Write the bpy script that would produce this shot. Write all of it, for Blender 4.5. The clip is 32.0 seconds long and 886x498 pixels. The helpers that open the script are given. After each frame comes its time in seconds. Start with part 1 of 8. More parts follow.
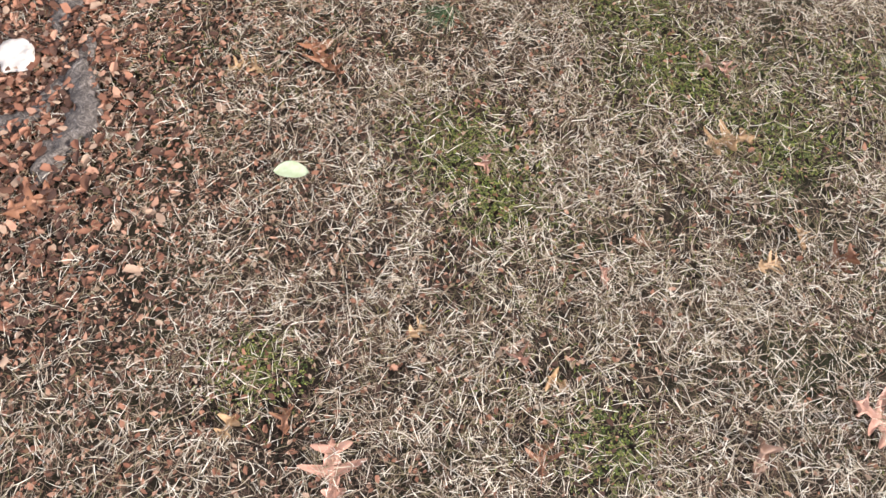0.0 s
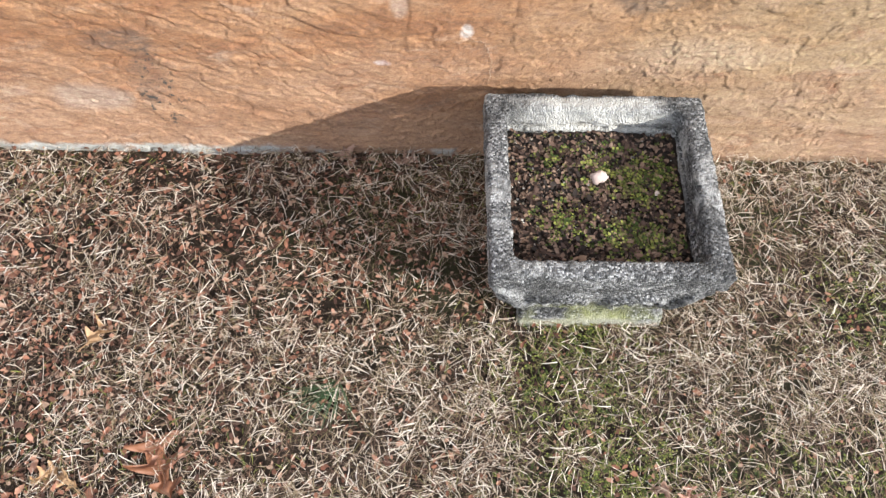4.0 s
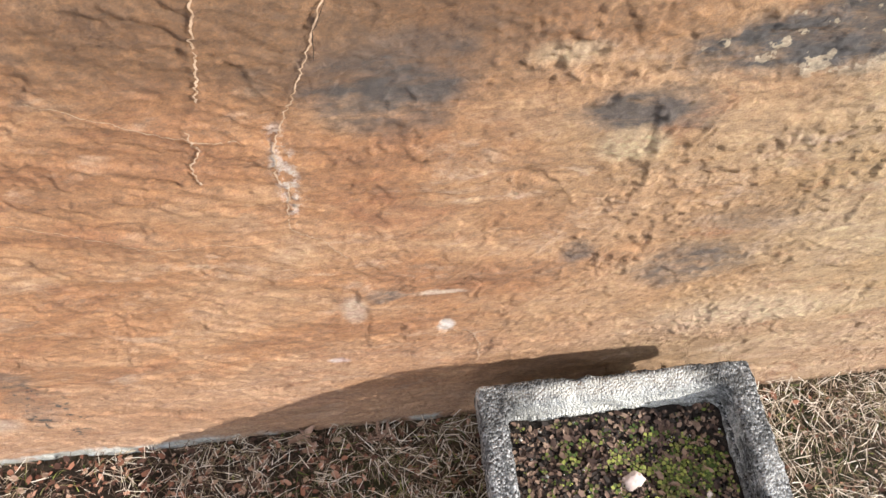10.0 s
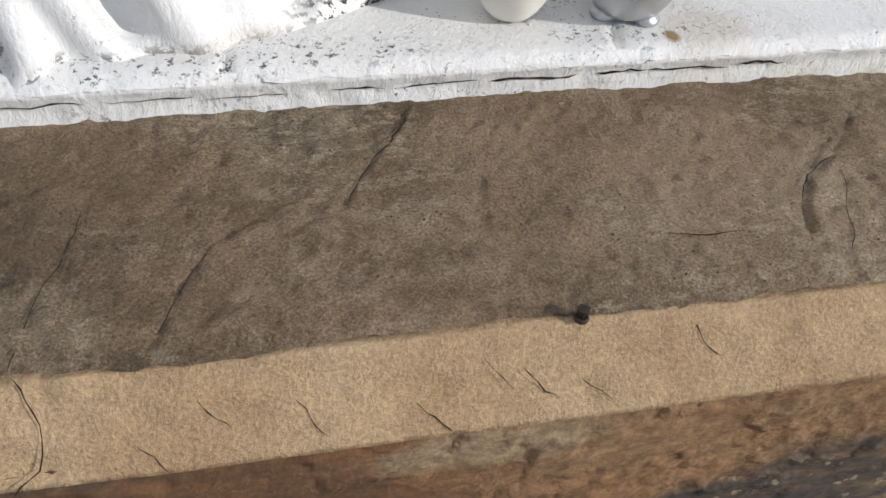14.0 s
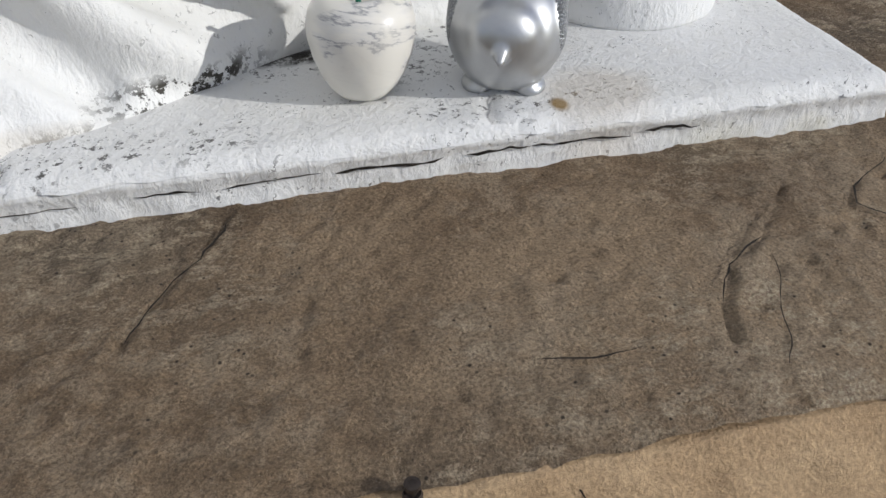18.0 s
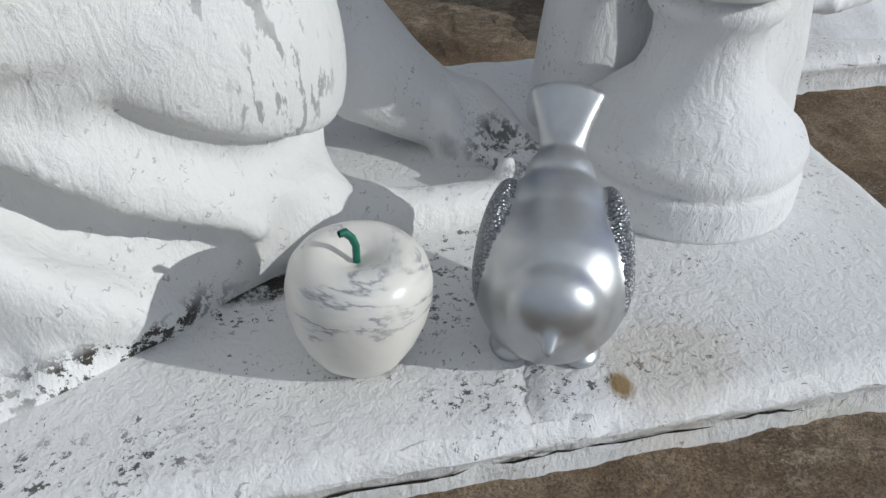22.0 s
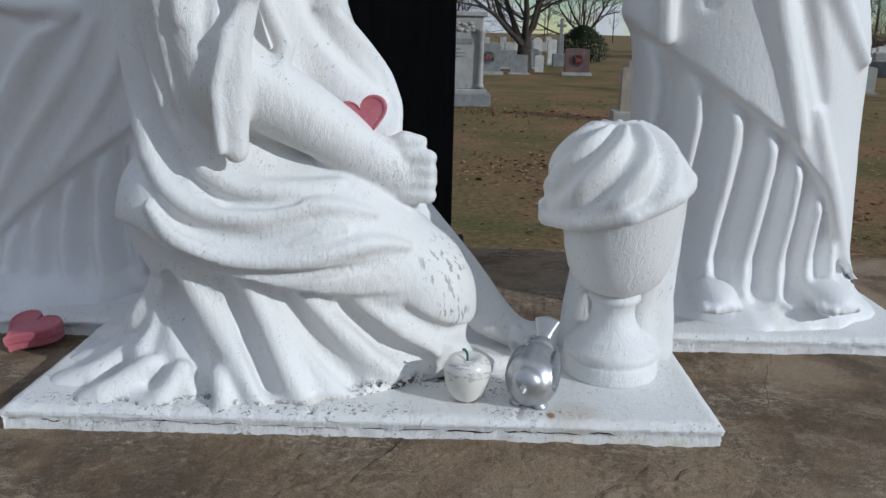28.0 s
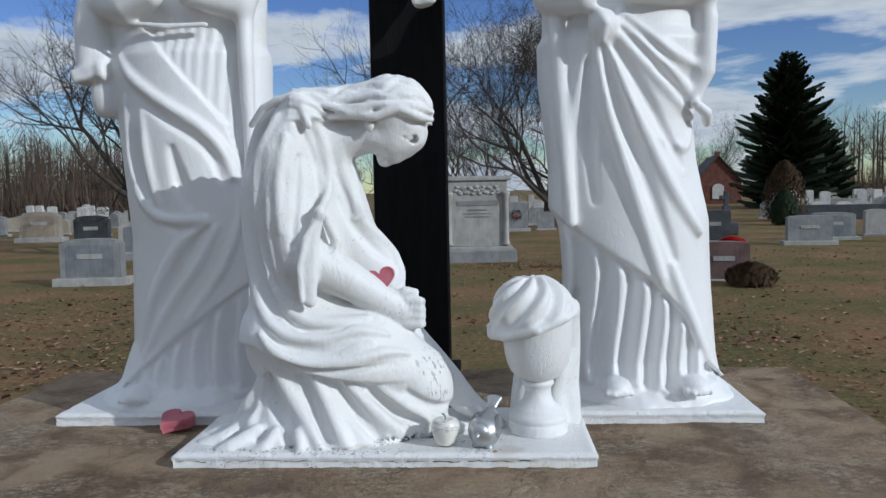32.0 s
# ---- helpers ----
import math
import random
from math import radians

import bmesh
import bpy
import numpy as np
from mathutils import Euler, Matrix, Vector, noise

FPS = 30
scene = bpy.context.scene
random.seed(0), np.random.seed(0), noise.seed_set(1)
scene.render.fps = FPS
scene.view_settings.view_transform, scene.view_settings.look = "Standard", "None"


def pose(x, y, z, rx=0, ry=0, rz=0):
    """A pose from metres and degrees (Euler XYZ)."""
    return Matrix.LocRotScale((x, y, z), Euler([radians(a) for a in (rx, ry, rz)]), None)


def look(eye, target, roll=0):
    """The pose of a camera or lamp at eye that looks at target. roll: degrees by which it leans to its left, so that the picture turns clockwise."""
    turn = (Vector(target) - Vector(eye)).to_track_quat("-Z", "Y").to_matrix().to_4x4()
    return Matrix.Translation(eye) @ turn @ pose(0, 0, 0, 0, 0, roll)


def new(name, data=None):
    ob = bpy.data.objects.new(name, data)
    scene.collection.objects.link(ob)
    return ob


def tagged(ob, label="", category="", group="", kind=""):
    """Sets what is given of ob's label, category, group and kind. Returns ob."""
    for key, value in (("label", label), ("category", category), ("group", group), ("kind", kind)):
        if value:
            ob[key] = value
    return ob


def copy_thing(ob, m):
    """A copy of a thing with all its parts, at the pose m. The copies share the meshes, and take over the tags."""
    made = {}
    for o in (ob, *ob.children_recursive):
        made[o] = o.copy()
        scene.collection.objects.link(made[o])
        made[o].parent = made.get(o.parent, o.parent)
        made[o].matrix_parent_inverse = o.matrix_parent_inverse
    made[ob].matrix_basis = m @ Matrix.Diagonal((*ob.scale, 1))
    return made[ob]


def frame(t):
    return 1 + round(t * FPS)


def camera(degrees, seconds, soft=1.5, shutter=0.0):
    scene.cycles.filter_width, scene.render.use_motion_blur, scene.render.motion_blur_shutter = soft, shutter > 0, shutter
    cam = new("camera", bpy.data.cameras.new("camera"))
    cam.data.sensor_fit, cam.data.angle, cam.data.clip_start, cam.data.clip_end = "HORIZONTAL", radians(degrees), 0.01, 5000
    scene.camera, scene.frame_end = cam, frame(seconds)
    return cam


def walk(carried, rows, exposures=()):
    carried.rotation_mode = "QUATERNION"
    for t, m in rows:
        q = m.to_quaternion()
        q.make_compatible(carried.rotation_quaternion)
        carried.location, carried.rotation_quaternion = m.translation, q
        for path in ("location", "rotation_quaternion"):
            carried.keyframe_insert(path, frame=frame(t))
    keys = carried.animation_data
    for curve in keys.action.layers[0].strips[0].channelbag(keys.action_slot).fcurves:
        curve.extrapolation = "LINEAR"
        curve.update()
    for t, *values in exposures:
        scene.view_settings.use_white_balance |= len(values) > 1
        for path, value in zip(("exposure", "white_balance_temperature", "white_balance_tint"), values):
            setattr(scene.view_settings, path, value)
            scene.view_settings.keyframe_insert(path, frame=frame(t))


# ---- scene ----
# ---- camera and walk ----
cam = camera(59.0, 32.0)
PATH = [
    (0, (-0.148, -2.138, 1.64), (-0.097, -1.254, -0.154), 1.6),
    (0.5, (-0.154, -1.983, 1.664), (-0.088, -1.124, -0.141), 2.5),
    (1, (-0.163, -1.868, 1.658), (-0.076, -1.021, -0.152), 4.2),
    (1.5, (-0.138, -1.722, 1.644), (-0.025, -0.888, -0.171), 6.2),
    (2, (-0.071, -1.539, 1.636), (0.043, -0.711, -0.181), 6.5),
    (2.5, (-0.04, -1.42, 1.638), (0.086, -0.596, -0.18), 7.7),
    (3, (0.022, -1.287, 1.634), (0.143, -0.434, -0.171), 8.0),
    (3.5, (0.091, -1.184, 1.619), (0.177, -0.288, -0.167), 6.0),
    (4, (0.118, -1.121, 1.614), (0.175, -0.187, -0.153), 3.8),
    (4.5, (0.109, -1.005, 1.592), (0.173, -0.025, -0.15), 2.7),
    (6.5, (0.147, -0.81, 1.573), (0.213, 0.128, -0.192), 1.4),
    (7, (0.184, -0.774, 1.576), (0.235, 0.139, -0.203), 1.1),
    (7.5, (0.217, -0.767, 1.568), (0.236, 0.167, -0.2), 0.2),
    (8, (0.236, -0.754, 1.569), (0.252, 0.2, -0.188), -0.0),
    (8.5, (0.209, -0.706, 1.563), (0.235, 0.269, -0.183), -0.4),
    (9, (0.158, -0.627, 1.554), (0.216, 0.372, -0.178), -0.4),
    (9.5, (0.112, -0.563, 1.533), (0.217, 0.449, -0.189), 0.5),
    (10, (0.119, -0.517, 1.525), (0.271, 0.501, -0.19), 2.1),
    (10.5, (0.151, -0.426, 1.526), (0.339, 0.622, -0.166), 3.6),
    (11, (0.185, -0.367, 1.509), (0.407, 0.72, -0.155), 5.3),
    (11.5, (0.199, -0.339, 1.524), (0.447, 0.805, -0.098), 6.0),
    (12, (0.201, -0.311, 1.533), (0.479, 0.899, -0.036), 6.4),
    (12.5, (0.204, -0.281, 1.535), (0.51, 0.993, 0.024), 6.3),
    (13, (0.219, -0.259, 1.525), (0.534, 1.077, 0.071), 5.5),
    (13.5, (0.228, -0.246, 1.519), (0.55, 1.131, 0.105), 4.7),
    (14, (0.253, -0.234, 1.513), (0.576, 1.157, 0.112), 3.8),
    (14.5, (0.272, -0.225, 1.501), (0.62, 1.192, 0.133), 3.4),
    (15, (0.286, -0.215, 1.483), (0.665, 1.243, 0.168), 3.0),
    (15.5, (0.298, -0.214, 1.474), (0.709, 1.267, 0.194), 2.9),
    (17.5, (0.362, -0.174, 1.457), (0.678, 1.345, 0.195), -0.8),
    (18, (0.366, -0.155, 1.457), (0.703, 1.372, 0.209), -0.6),
    (18.5, (0.382, -0.139, 1.448), (0.683, 1.442, 0.261), -1.7),
    (19, (0.381, -0.095, 1.445), (0.762, 1.435, 0.215), 0.0),
    (19.5, (0.384, -0.081, 1.439), (0.776, 1.474, 0.244), 0.5),
    (20, (0.383, -0.042, 1.437), (0.786, 1.497, 0.225), 1.4),
    (20.5, (0.396, -0.006, 1.449), (0.724, 1.495, 0.168), 1.3),
    (21, (0.403, 0.024, 1.456), (0.753, 1.527, 0.183), 1.8),
    (21.5, (0.399, 0.038, 1.474), (0.779, 1.541, 0.212), 2.2),
    (22, (0.388, 0.027, 1.494), (0.771, 1.573, 0.284), 1.2),
    (22.5, (0.376, 0.004, 1.518), (0.749, 1.591, 0.36), 0.8),
    (23, (0.354, -0.021, 1.529), (0.742, 1.615, 0.446), 1.5),
    (23.5, (0.360, -0.054, 1.55), (0.702, 1.608, 0.492), 1.1),
    (24, (0.363, -0.114, 1.563), (0.655, 1.614, 0.599), 0.5),
    (24.5, (0.365, -0.149, 1.583), (0.643, 1.634, 0.721), 0.4),
    (25, (0.333, -0.244, 1.63), (0.608, 1.56, 0.811), 0.5),
    (25.5, (0.298, -0.33, 1.654), (0.543, 1.499, 0.884), 0.3),
    (27.5, (0.43, -0.593, 1.707), (0.399, 1.313, 1.102), 1.9),
    (28, (0.389, -0.712, 1.724), (0.369, 1.215, 1.187), 1.3),
    (28.5, (0.367, -0.874, 1.729), (0.336, 1.077, 1.293), 0.7),
    (29, (0.346, -1.002, 1.737), (0.314, 0.959, 1.345), 0.6),
    (29.5, (0.354, -1.041, 1.749), (0.302, 0.926, 1.393), 0.5),
    (30, (0.415, -1.144, 1.765), (0.335, 0.83, 1.454), 0.3),
    (30.5, (0.449, -1.259, 1.775), (0.349, 0.722, 1.515), -0.2),
    (31, (0.468, -1.359, 1.79), (0.355, 0.626, 1.577), -0.7),
    (31.5, (0.503, -1.416, 1.799), (0.379, 0.573, 1.625), -1.2),
    (32, (0.523, -1.486, 1.815), (0.407, 0.505, 1.668), -1.2),
]
EXPOSURES = [(0, 0.72, 6200, 10), (3, 0.8, 6150, 10), (4.5, 0.78, 6150, 10), (9.6, 0.85, 6250, 10), (11.0, 0.68, 6350, 10), (12.2, 0.36, 6350, 10), (13.2, -0.20, 6350, 10), (15.5, -0.66, 6300, 10), (20, -0.82, 6100, 8), (25, -1.06, 5800, 6), (28, -0.97, 5700, 6), (32, -0.85, 5650, 6)]
walk(cam, [(t, look(eye, target, roll)) for t, eye, target, roll in PATH], EXPOSURES)

# ---- world and sun ----
SUN_WAY = Vector((0.80, -0.45, 0.40)).normalized()
world = bpy.data.worlds.new("world")
scene.world = world
world.use_nodes = True


def build_world():
    nt = world.node_tree
    n, l = nt.nodes, nt.links
    n.clear()
    out = n.new("ShaderNodeOutputWorld")
    sky = n.new("ShaderNodeTexSky")
    sky.sky_type = "NISHITA"
    sky.sun_disc = False
    sky.sun_elevation = math.asin(SUN_WAY.z)
    sky.sun_rotation = math.atan2(SUN_WAY.x, SUN_WAY.y)
    sky.air_density, sky.dust_density, sky.ozone_density = 1.0, 0.15, 2.5
    tc = n.new("ShaderNodeTexCoord")
    sep = n.new("ShaderNodeSeparateXYZ")
    l.new(tc.outputs["Generated"], sep.inputs[0])
    # clouds lie on a high flat layer: divide the direction by its height
    zz = n.new("ShaderNodeMath"); zz.operation = "MAXIMUM"; zz.inputs[1].default_value = 0.03
    l.new(sep.outputs["Z"], zz.inputs[0])
    za = n.new("ShaderNodeMath"); za.operation = "ADD"; za.inputs[1].default_value = 0.12
    l.new(zz.outputs[0], za.inputs[0])
    dx = n.new("ShaderNodeMath"); dx.operation = "DIVIDE"
    dy = n.new("ShaderNodeMath"); dy.operation = "DIVIDE"
    l.new(sep.outputs["X"], dx.inputs[0]); l.new(za.outputs[0], dx.inputs[1])
    l.new(sep.outputs["Y"], dy.inputs[0]); l.new(za.outputs[0], dy.inputs[1])
    com = n.new("ShaderNodeCombineXYZ")
    l.new(dx.outputs[0], com.inputs[0]); l.new(dy.outputs[0], com.inputs[1])
    com.inputs[2].default_value = 3.7
    big = n.new("ShaderNodeTexNoise"); big.inputs["Scale"].default_value = 0.95
    big.inputs["Detail"].default_value = 9; big.inputs["Roughness"].default_value = 0.56; big.inputs["Distortion"].default_value = 0.25
    l.new(com.outputs[0], big.inputs["Vector"])
    cover = n.new("ShaderNodeValToRGB")
    cover.color_ramp.elements[0].position = 0.455; cover.color_ramp.elements[0].color = (0, 0, 0, 1)
    cover.color_ramp.elements[1].position = 0.545; cover.color_ramp.elements[1].color = (1, 1, 1, 1)
    l.new(big.outputs["Fac"], cover.inputs[0])
    shade = n.new("ShaderNodeValToRGB")
    shade.color_ramp.elements[0].position = 0.50; shade.color_ramp.elements[0].color = (14.0, 13.8, 13.6, 1)
    shade.color_ramp.elements[1].position = 0.68; shade.color_ramp.elements[1].color = (6.5, 7.0, 8.0, 1)
    l.new(big.outputs["Fac"], shade.inputs[0])
    deep = n.new("ShaderNodeHueSaturation")
    deep.inputs["Hue"].default_value = 0.525
    deep.inputs["Saturation"].default_value, deep.inputs["Value"].default_value = 1.20, 1.75
    l.new(sky.outputs[0], deep.inputs["Color"])
    mix = n.new("ShaderNodeMix"); mix.data_type = "RGBA"
    l.new(cover.outputs[0], mix.inputs[0]); l.new(deep.outputs[0], mix.inputs[6]); l.new(shade.outputs[0], mix.inputs[7])
    bg = n.new("ShaderNodeBackground")
    bg.inputs["Strength"].default_value = SKY_STRENGTH
    l.new(mix.outputs[2], bg.inputs["Color"]); l.new(bg.outputs[0], out.inputs["Surface"])


SKY_STRENGTH = 0.085
build_world()
sun_data = bpy.data.lights.new("sun", "SUN")
sun_data.energy, sun_data.angle, sun_data.color = 4.5, radians(0.53), (1.0, 0.955, 0.89)
sun = new("sun", sun_data)
sun.matrix_world = look((12, -9, 8), Vector((12, -9, 8)) - SUN_WAY)
# ---- materials ----
class Nodes:
    """Short hand for a node material."""

    def __init__(self, name):
        self.mat = bpy.data.materials.new(name)
        self.mat.use_nodes = True
        self.t = self.mat.node_tree
        self.b = self.t.nodes["Principled BSDF"]
        self.tc = self.t.nodes.new("ShaderNodeTexCoord")

    def put(self, sock, val):
        if isinstance(val, bpy.types.NodeSocket):
            self.t.links.new(val, sock)
        else:
            sock.default_value = val

    def pos(self, scale=(1, 1, 1), world_space=True):
        m = self.t.nodes.new("ShaderNodeMapping")
        m.inputs["Scale"].default_value = scale
        if world_space:
            g = self.t.nodes.new("ShaderNodeNewGeometry")
            self.t.links.new(g.outputs["Position"], m.inputs["Vector"])
        else:
            self.t.links.new(self.tc.outputs["Object"], m.inputs["Vector"])
        return m.outputs[0]

    def noise(self, scale, detail=4, rough=0.55, vec=None, dist=0.0):
        x = self.t.nodes.new("ShaderNodeTexNoise")
        x.inputs["Scale"].default_value, x.inputs["Detail"].default_value = scale, detail
        x.inputs["Roughness"].default_value, x.inputs["Distortion"].default_value = rough, dist
        self.t.links.new(vec if vec else self.pos(), x.inputs["Vector"])
        return x.outputs["Fac"]

    def voronoi(self, scale, vec=None, feature="F1", out="Distance"):
        x = self.t.nodes.new("ShaderNodeTexVoronoi")
        x.feature = feature
        x.inputs["Scale"].default_value = scale
        self.t.links.new(vec if vec else self.pos(), x.inputs["Vector"])
        return x.outputs[out]

    def ramp(self, fac, *stops):
        r = self.t.nodes.new("ShaderNodeValToRGB")
        e = r.color_ramp.elements
        while len(e) < len(stops):
            e.new(0.5)
        for k, (p, c) in zip(e, stops):
            k.position = p
            k.color = (c, c, c, 1) if isinstance(c, (int, float)) else (*c, 1)
        self.put(r.inputs[0], fac)
        return r.outputs[0]

    def mix(self, fac, a, b, how="MIX"):
        m = self.t.nodes.new("ShaderNodeMix")
        m.data_type, m.blend_type = "RGBA", how
        self.put(m.inputs[0], fac)
        for s, v in ((m.inputs[6], a), (m.inputs[7], b)):
            self.put(s, (*v, 1) if isinstance(v, tuple) else v)
        return m.outputs[2]

    def math(self, op, a, b=0.0, c=None):
        m = self.t.nodes.new("ShaderNodeMath")
        m.operation = op
        self.put(m.inputs[0], a)
        self.put(m.inputs[1], b)
        if c is not None:
            self.put(m.inputs[2], c)
        return m.outputs[0]

    def spot(self, centre, size, warp=0.5, scale=6.0):
        """1 inside an ellipsoid with an uneven outline, 0 outside."""
        g = self.t.nodes.new("ShaderNodeNewGeometry")
        s = self.t.nodes.new("ShaderNodeVectorMath"); s.operation = "SUBTRACT"
        self.t.links.new(g.outputs["Position"], s.inputs[0]); s.inputs[1].default_value = centre
        d = self.t.nodes.new("ShaderNodeVectorMath"); d.operation = "DIVIDE"
        self.t.links.new(s.outputs[0], d.inputs[0]); d.inputs[1].default_value = size
        ln = self.t.nodes.new("ShaderNodeVectorMath"); ln.operation = "LENGTH"
        self.t.links.new(d.outputs[0], ln.inputs[0])
        w = self.math("MULTIPLY_ADD", self.noise(scale, 5, 0.62), warp * 2, self.math("SUBTRACT", ln.outputs["Value"], warp))
        return self.ramp(w, (0.55, 1.0), (1.0, 0.0))

    def island(self):
        return self.t.nodes.new("ShaderNodeNewGeometry").outputs["Random Per Island"]

    def own(self):
        return self.t.nodes.new("ShaderNodeObjectInfo").outputs["Random"]

    def done(self, color, rough=0.7, metal=0.0, bump=None, height=0.3, dist=0.01, spec=0.5):
        self.put(self.b.inputs["Base Color"], (*color, 1) if isinstance(color, tuple) else color)
        self.put(self.b.inputs["Roughness"], rough)
        self.put(self.b.inputs["Metallic"], metal)
        self.put(self.b.inputs["Specular IOR Level"], spec)
        if bump is not None:
            bn = self.t.nodes.new("ShaderNodeBump")
            bn.inputs["Strength"].default_value, bn.inputs["Distance"].default_value = height, dist
            self.put(bn.inputs["Height"], bump)
            self.t.links.new(bn.outputs[0], self.b.inputs["Normal"])
        return self.mat


def mat_stucco():
    """Layered washes of rust, orange and tan over grey plaster, rubbed and stained."""
    m = Nodes("painted_stucco")
    g = m.t.nodes.new("ShaderNodeNewGeometry")
    sep = m.t.nodes.new("ShaderNodeSeparateXYZ")
    m.t.links.new(g.outputs["Position"], sep.inputs[0])
    x, z = sep.outputs["X"], sep.outputs["Z"]
    turned = m.t.nodes.new("ShaderNodeMapping")
    turned.inputs["Rotation"].default_value = (0, radians(-20), 0)
    turned.inputs["Scale"].default_value = (0.75, 1, 1.6)
    m.t.links.new(g.outputs["Position"], turned.inputs["Vector"])
    stroke = turned.outputs[0]
    base = m.ramp(m.noise(4.2, 7, 0.62, stroke, 0.8), (0.34, (0.34, 0.135, 0.045)), (0.48, (0.47, 0.215, 0.082)), (0.62, (0.56, 0.305, 0.145)), (0.74, (0.60, 0.37, 0.21)))
    tan_fac = m.ramp(m.math("MULTIPLY_ADD", m.noise(3.1, 5, 0.6), 0.7, m.math("MULTIPLY", x, 0.8)), (0.52, 0.0), (0.98, 1.0))
    base = m.mix(tan_fac, base, m.ramp(m.noise(5, 6, 0.65, stroke), (0.35, (0.45, 0.27, 0.115)), (0.65, (0.60, 0.42, 0.235))))
    rosy = m.ramp(m.math("MULTIPLY_ADD", m.noise(4.0, 5, 0.6, stroke), 0.8, m.math("MULTIPLY", z, -0.9)), (0.0, 0.0), (0.42, 0.8))
    base = m.mix(rosy, base, (0.56, 0.325, 0.185))
    # rubbed pale plaster shows through in streaks
    rub = m.ramp(m.noise(11, 8, 0.74, stroke, 0.6), (0.53, 0.0), (0.66, 0.75))
    base = m.mix(m.math("MULTIPLY", rub, m.ramp(m.noise(3.4, 3, 0.5), (0.40, 0.25), (0.60, 1.0))), base, (0.66, 0.46, 0.31))
    rust = m.ramp(m.noise(8, 7, 0.7, stroke, 1.0), (0.55, 0.0), (0.68, 0.7))
    base = m.mix(rust, base, (0.33, 0.12, 0.04))
    # brown wash along the top
    wash = m.spot((0.08, 0, 1.06), (0.36, 1, 0.13), 0.6, 4)
    base = m.mix(m.math("MULTIPLY", wash, 0.85), base, m.ramp(m.noise(7, 6, 0.65, m.pos((0.5, 1, 2.2))), (0.35, (0.16, 0.07, 0.020)), (0.65, (0.27, 0.125, 0.042))))
    brushed = m.ramp(m.noise(13, 8, 0.74, m.pos((0.5, 1, 1.8))), (0.36, 0.15), (0.56, 1.0))
    for c, s, a in (((0.15, 0, 0.965), (0.11, 1, 0.085), 0.9), ((0.40, 0, 0.905), (0.10, 1, 0.045), 0.9), ((0.50, 0, 0.985), (0.10, 1, 0.050), 1.0), ((0.64, 0, 1.005), (0.14, 1, 0.062), 1.0), ((0.80, 0, 1.02), (0.2, 1, 0.07), 0.9),
                    ((0.56, 0, 0.555), (0.105, 1, 0.075), 0.85), ((0.382, 0, 0.62), (0.030, 1, 0.034), 0.8), ((0.115, 0, 0.545), (0.035, 1, 0.022), 0.75), ((-0.51, 0, 0.39), (0.10, 1, 0.045), 0.6), ((-0.47, 0, 0.26), (0.045, 1, 0.12), 0.35),
                    ((0.62, 0, 0.66), (0.09, 1, 0.035), 0.4), ((1.05, 0, 0.80), (0.3, 1, 0.12), 0.6), ((-0.75, 0, 0.85), (0.22, 1, 0.12), 0.5), ((0.11, 0, 1.145), (0.22, 1, 0.010), 0.6)):
        base = m.mix(m.math("MULTIPLY", m.math("MULTIPLY", m.spot(c, s, 0.9, 6), brushed), a), base, (0.075, 0.064, 0.058))
    # bare flecks in the dark stain
    fleck = m.math("MULTIPLY", m.spot((0.56, 0, 0.99), (0.16, 1, 0.06), 0.5, 8), m.ramp(m.noise(34, 4, 0.6), (0.585, 0.0), (0.61, 0.9)))
    base = m.mix(fleck, base, (0.60, 0.47, 0.31))
    mould = m.math("MULTIPLY", m.spot((-0.465, 0, 0.24), (0.06, 1, 0.19), 0.5, 8), m.ramp(m.noise(60, 3, 0.6), (0.56, 0.0), (0.63, 1.0)))
    base = m.mix(mould, base, (0.05, 0.042, 0.03))
    for c, s, a, col in (((0.070, 0, 0.507), (0.022, 1, 0.050), 0.8, (0.66, 0.47, 0.33)), ((0.198, 0, 0.540), (0.036, 1, 0.008), 0.9, (0.72, 0.55, 0.40)), ((0.205, 0, 0.432), (0.016, 1, 0.024), 0.9, (0.80, 0.70, 0.62)),
                         ((0.03, 0, 0.334), (0.020, 1, 0.008), 0.8, (0.74, 0.58, 0.50)), ((0.40, 0, 0.85), (0.05, 1, 0.035), 0.8, (0.66, 0.49, 0.28)), ((-0.62, 0, 0.20), (0.11, 1, 0.06), 0.7, (0.62, 0.45, 0.33)),
                         ((0.35, 0, 1.115), (0.09, 1, 0.025), 0.75, (0.64, 0.48, 0.29)), ((0.70, 0, 0.38), (0.22, 1, 0.05), 0.5, (0.66, 0.49, 0.31)), ((0.31, 0, 1.0), (0.05, 1, 0.02), 0.6, (0.62, 0.45, 0.27))):
        base = m.mix(m.math("MULTIPLY", m.spot(c, s, 0.5, 14), a), base, col)
    seam = m.spot((0.022, 0, 0.84), (0.016, 1, 0.10), 0.5, 30)
    base = m.mix(m.math("MULTIPLY", seam, m.ramp(m.noise(55, 4, 0.7), (0.48, 0.0), (0.56, 0.8))), base, (0.72, 0.60, 0.50))
    # whitewash along the foot
    foot = m.ramp(m.math("MULTIPLY_ADD", m.noise(26, 5, 0.65), 0.05, z), (0.044, 1.0), (0.058, 0.0))
    base = m.mix(m.math("MULTIPLY", foot, m.ramp(m.math("ADD", m.noise(9, 4, 0.5), m.math("MULTIPLY", x, -0.35)), (0.50, 0.0), (0.60, 0.95))), base, (0.66, 0.65, 0.58))
    mottle = m.noise(30, 8, 0.75, stroke, 0.9)
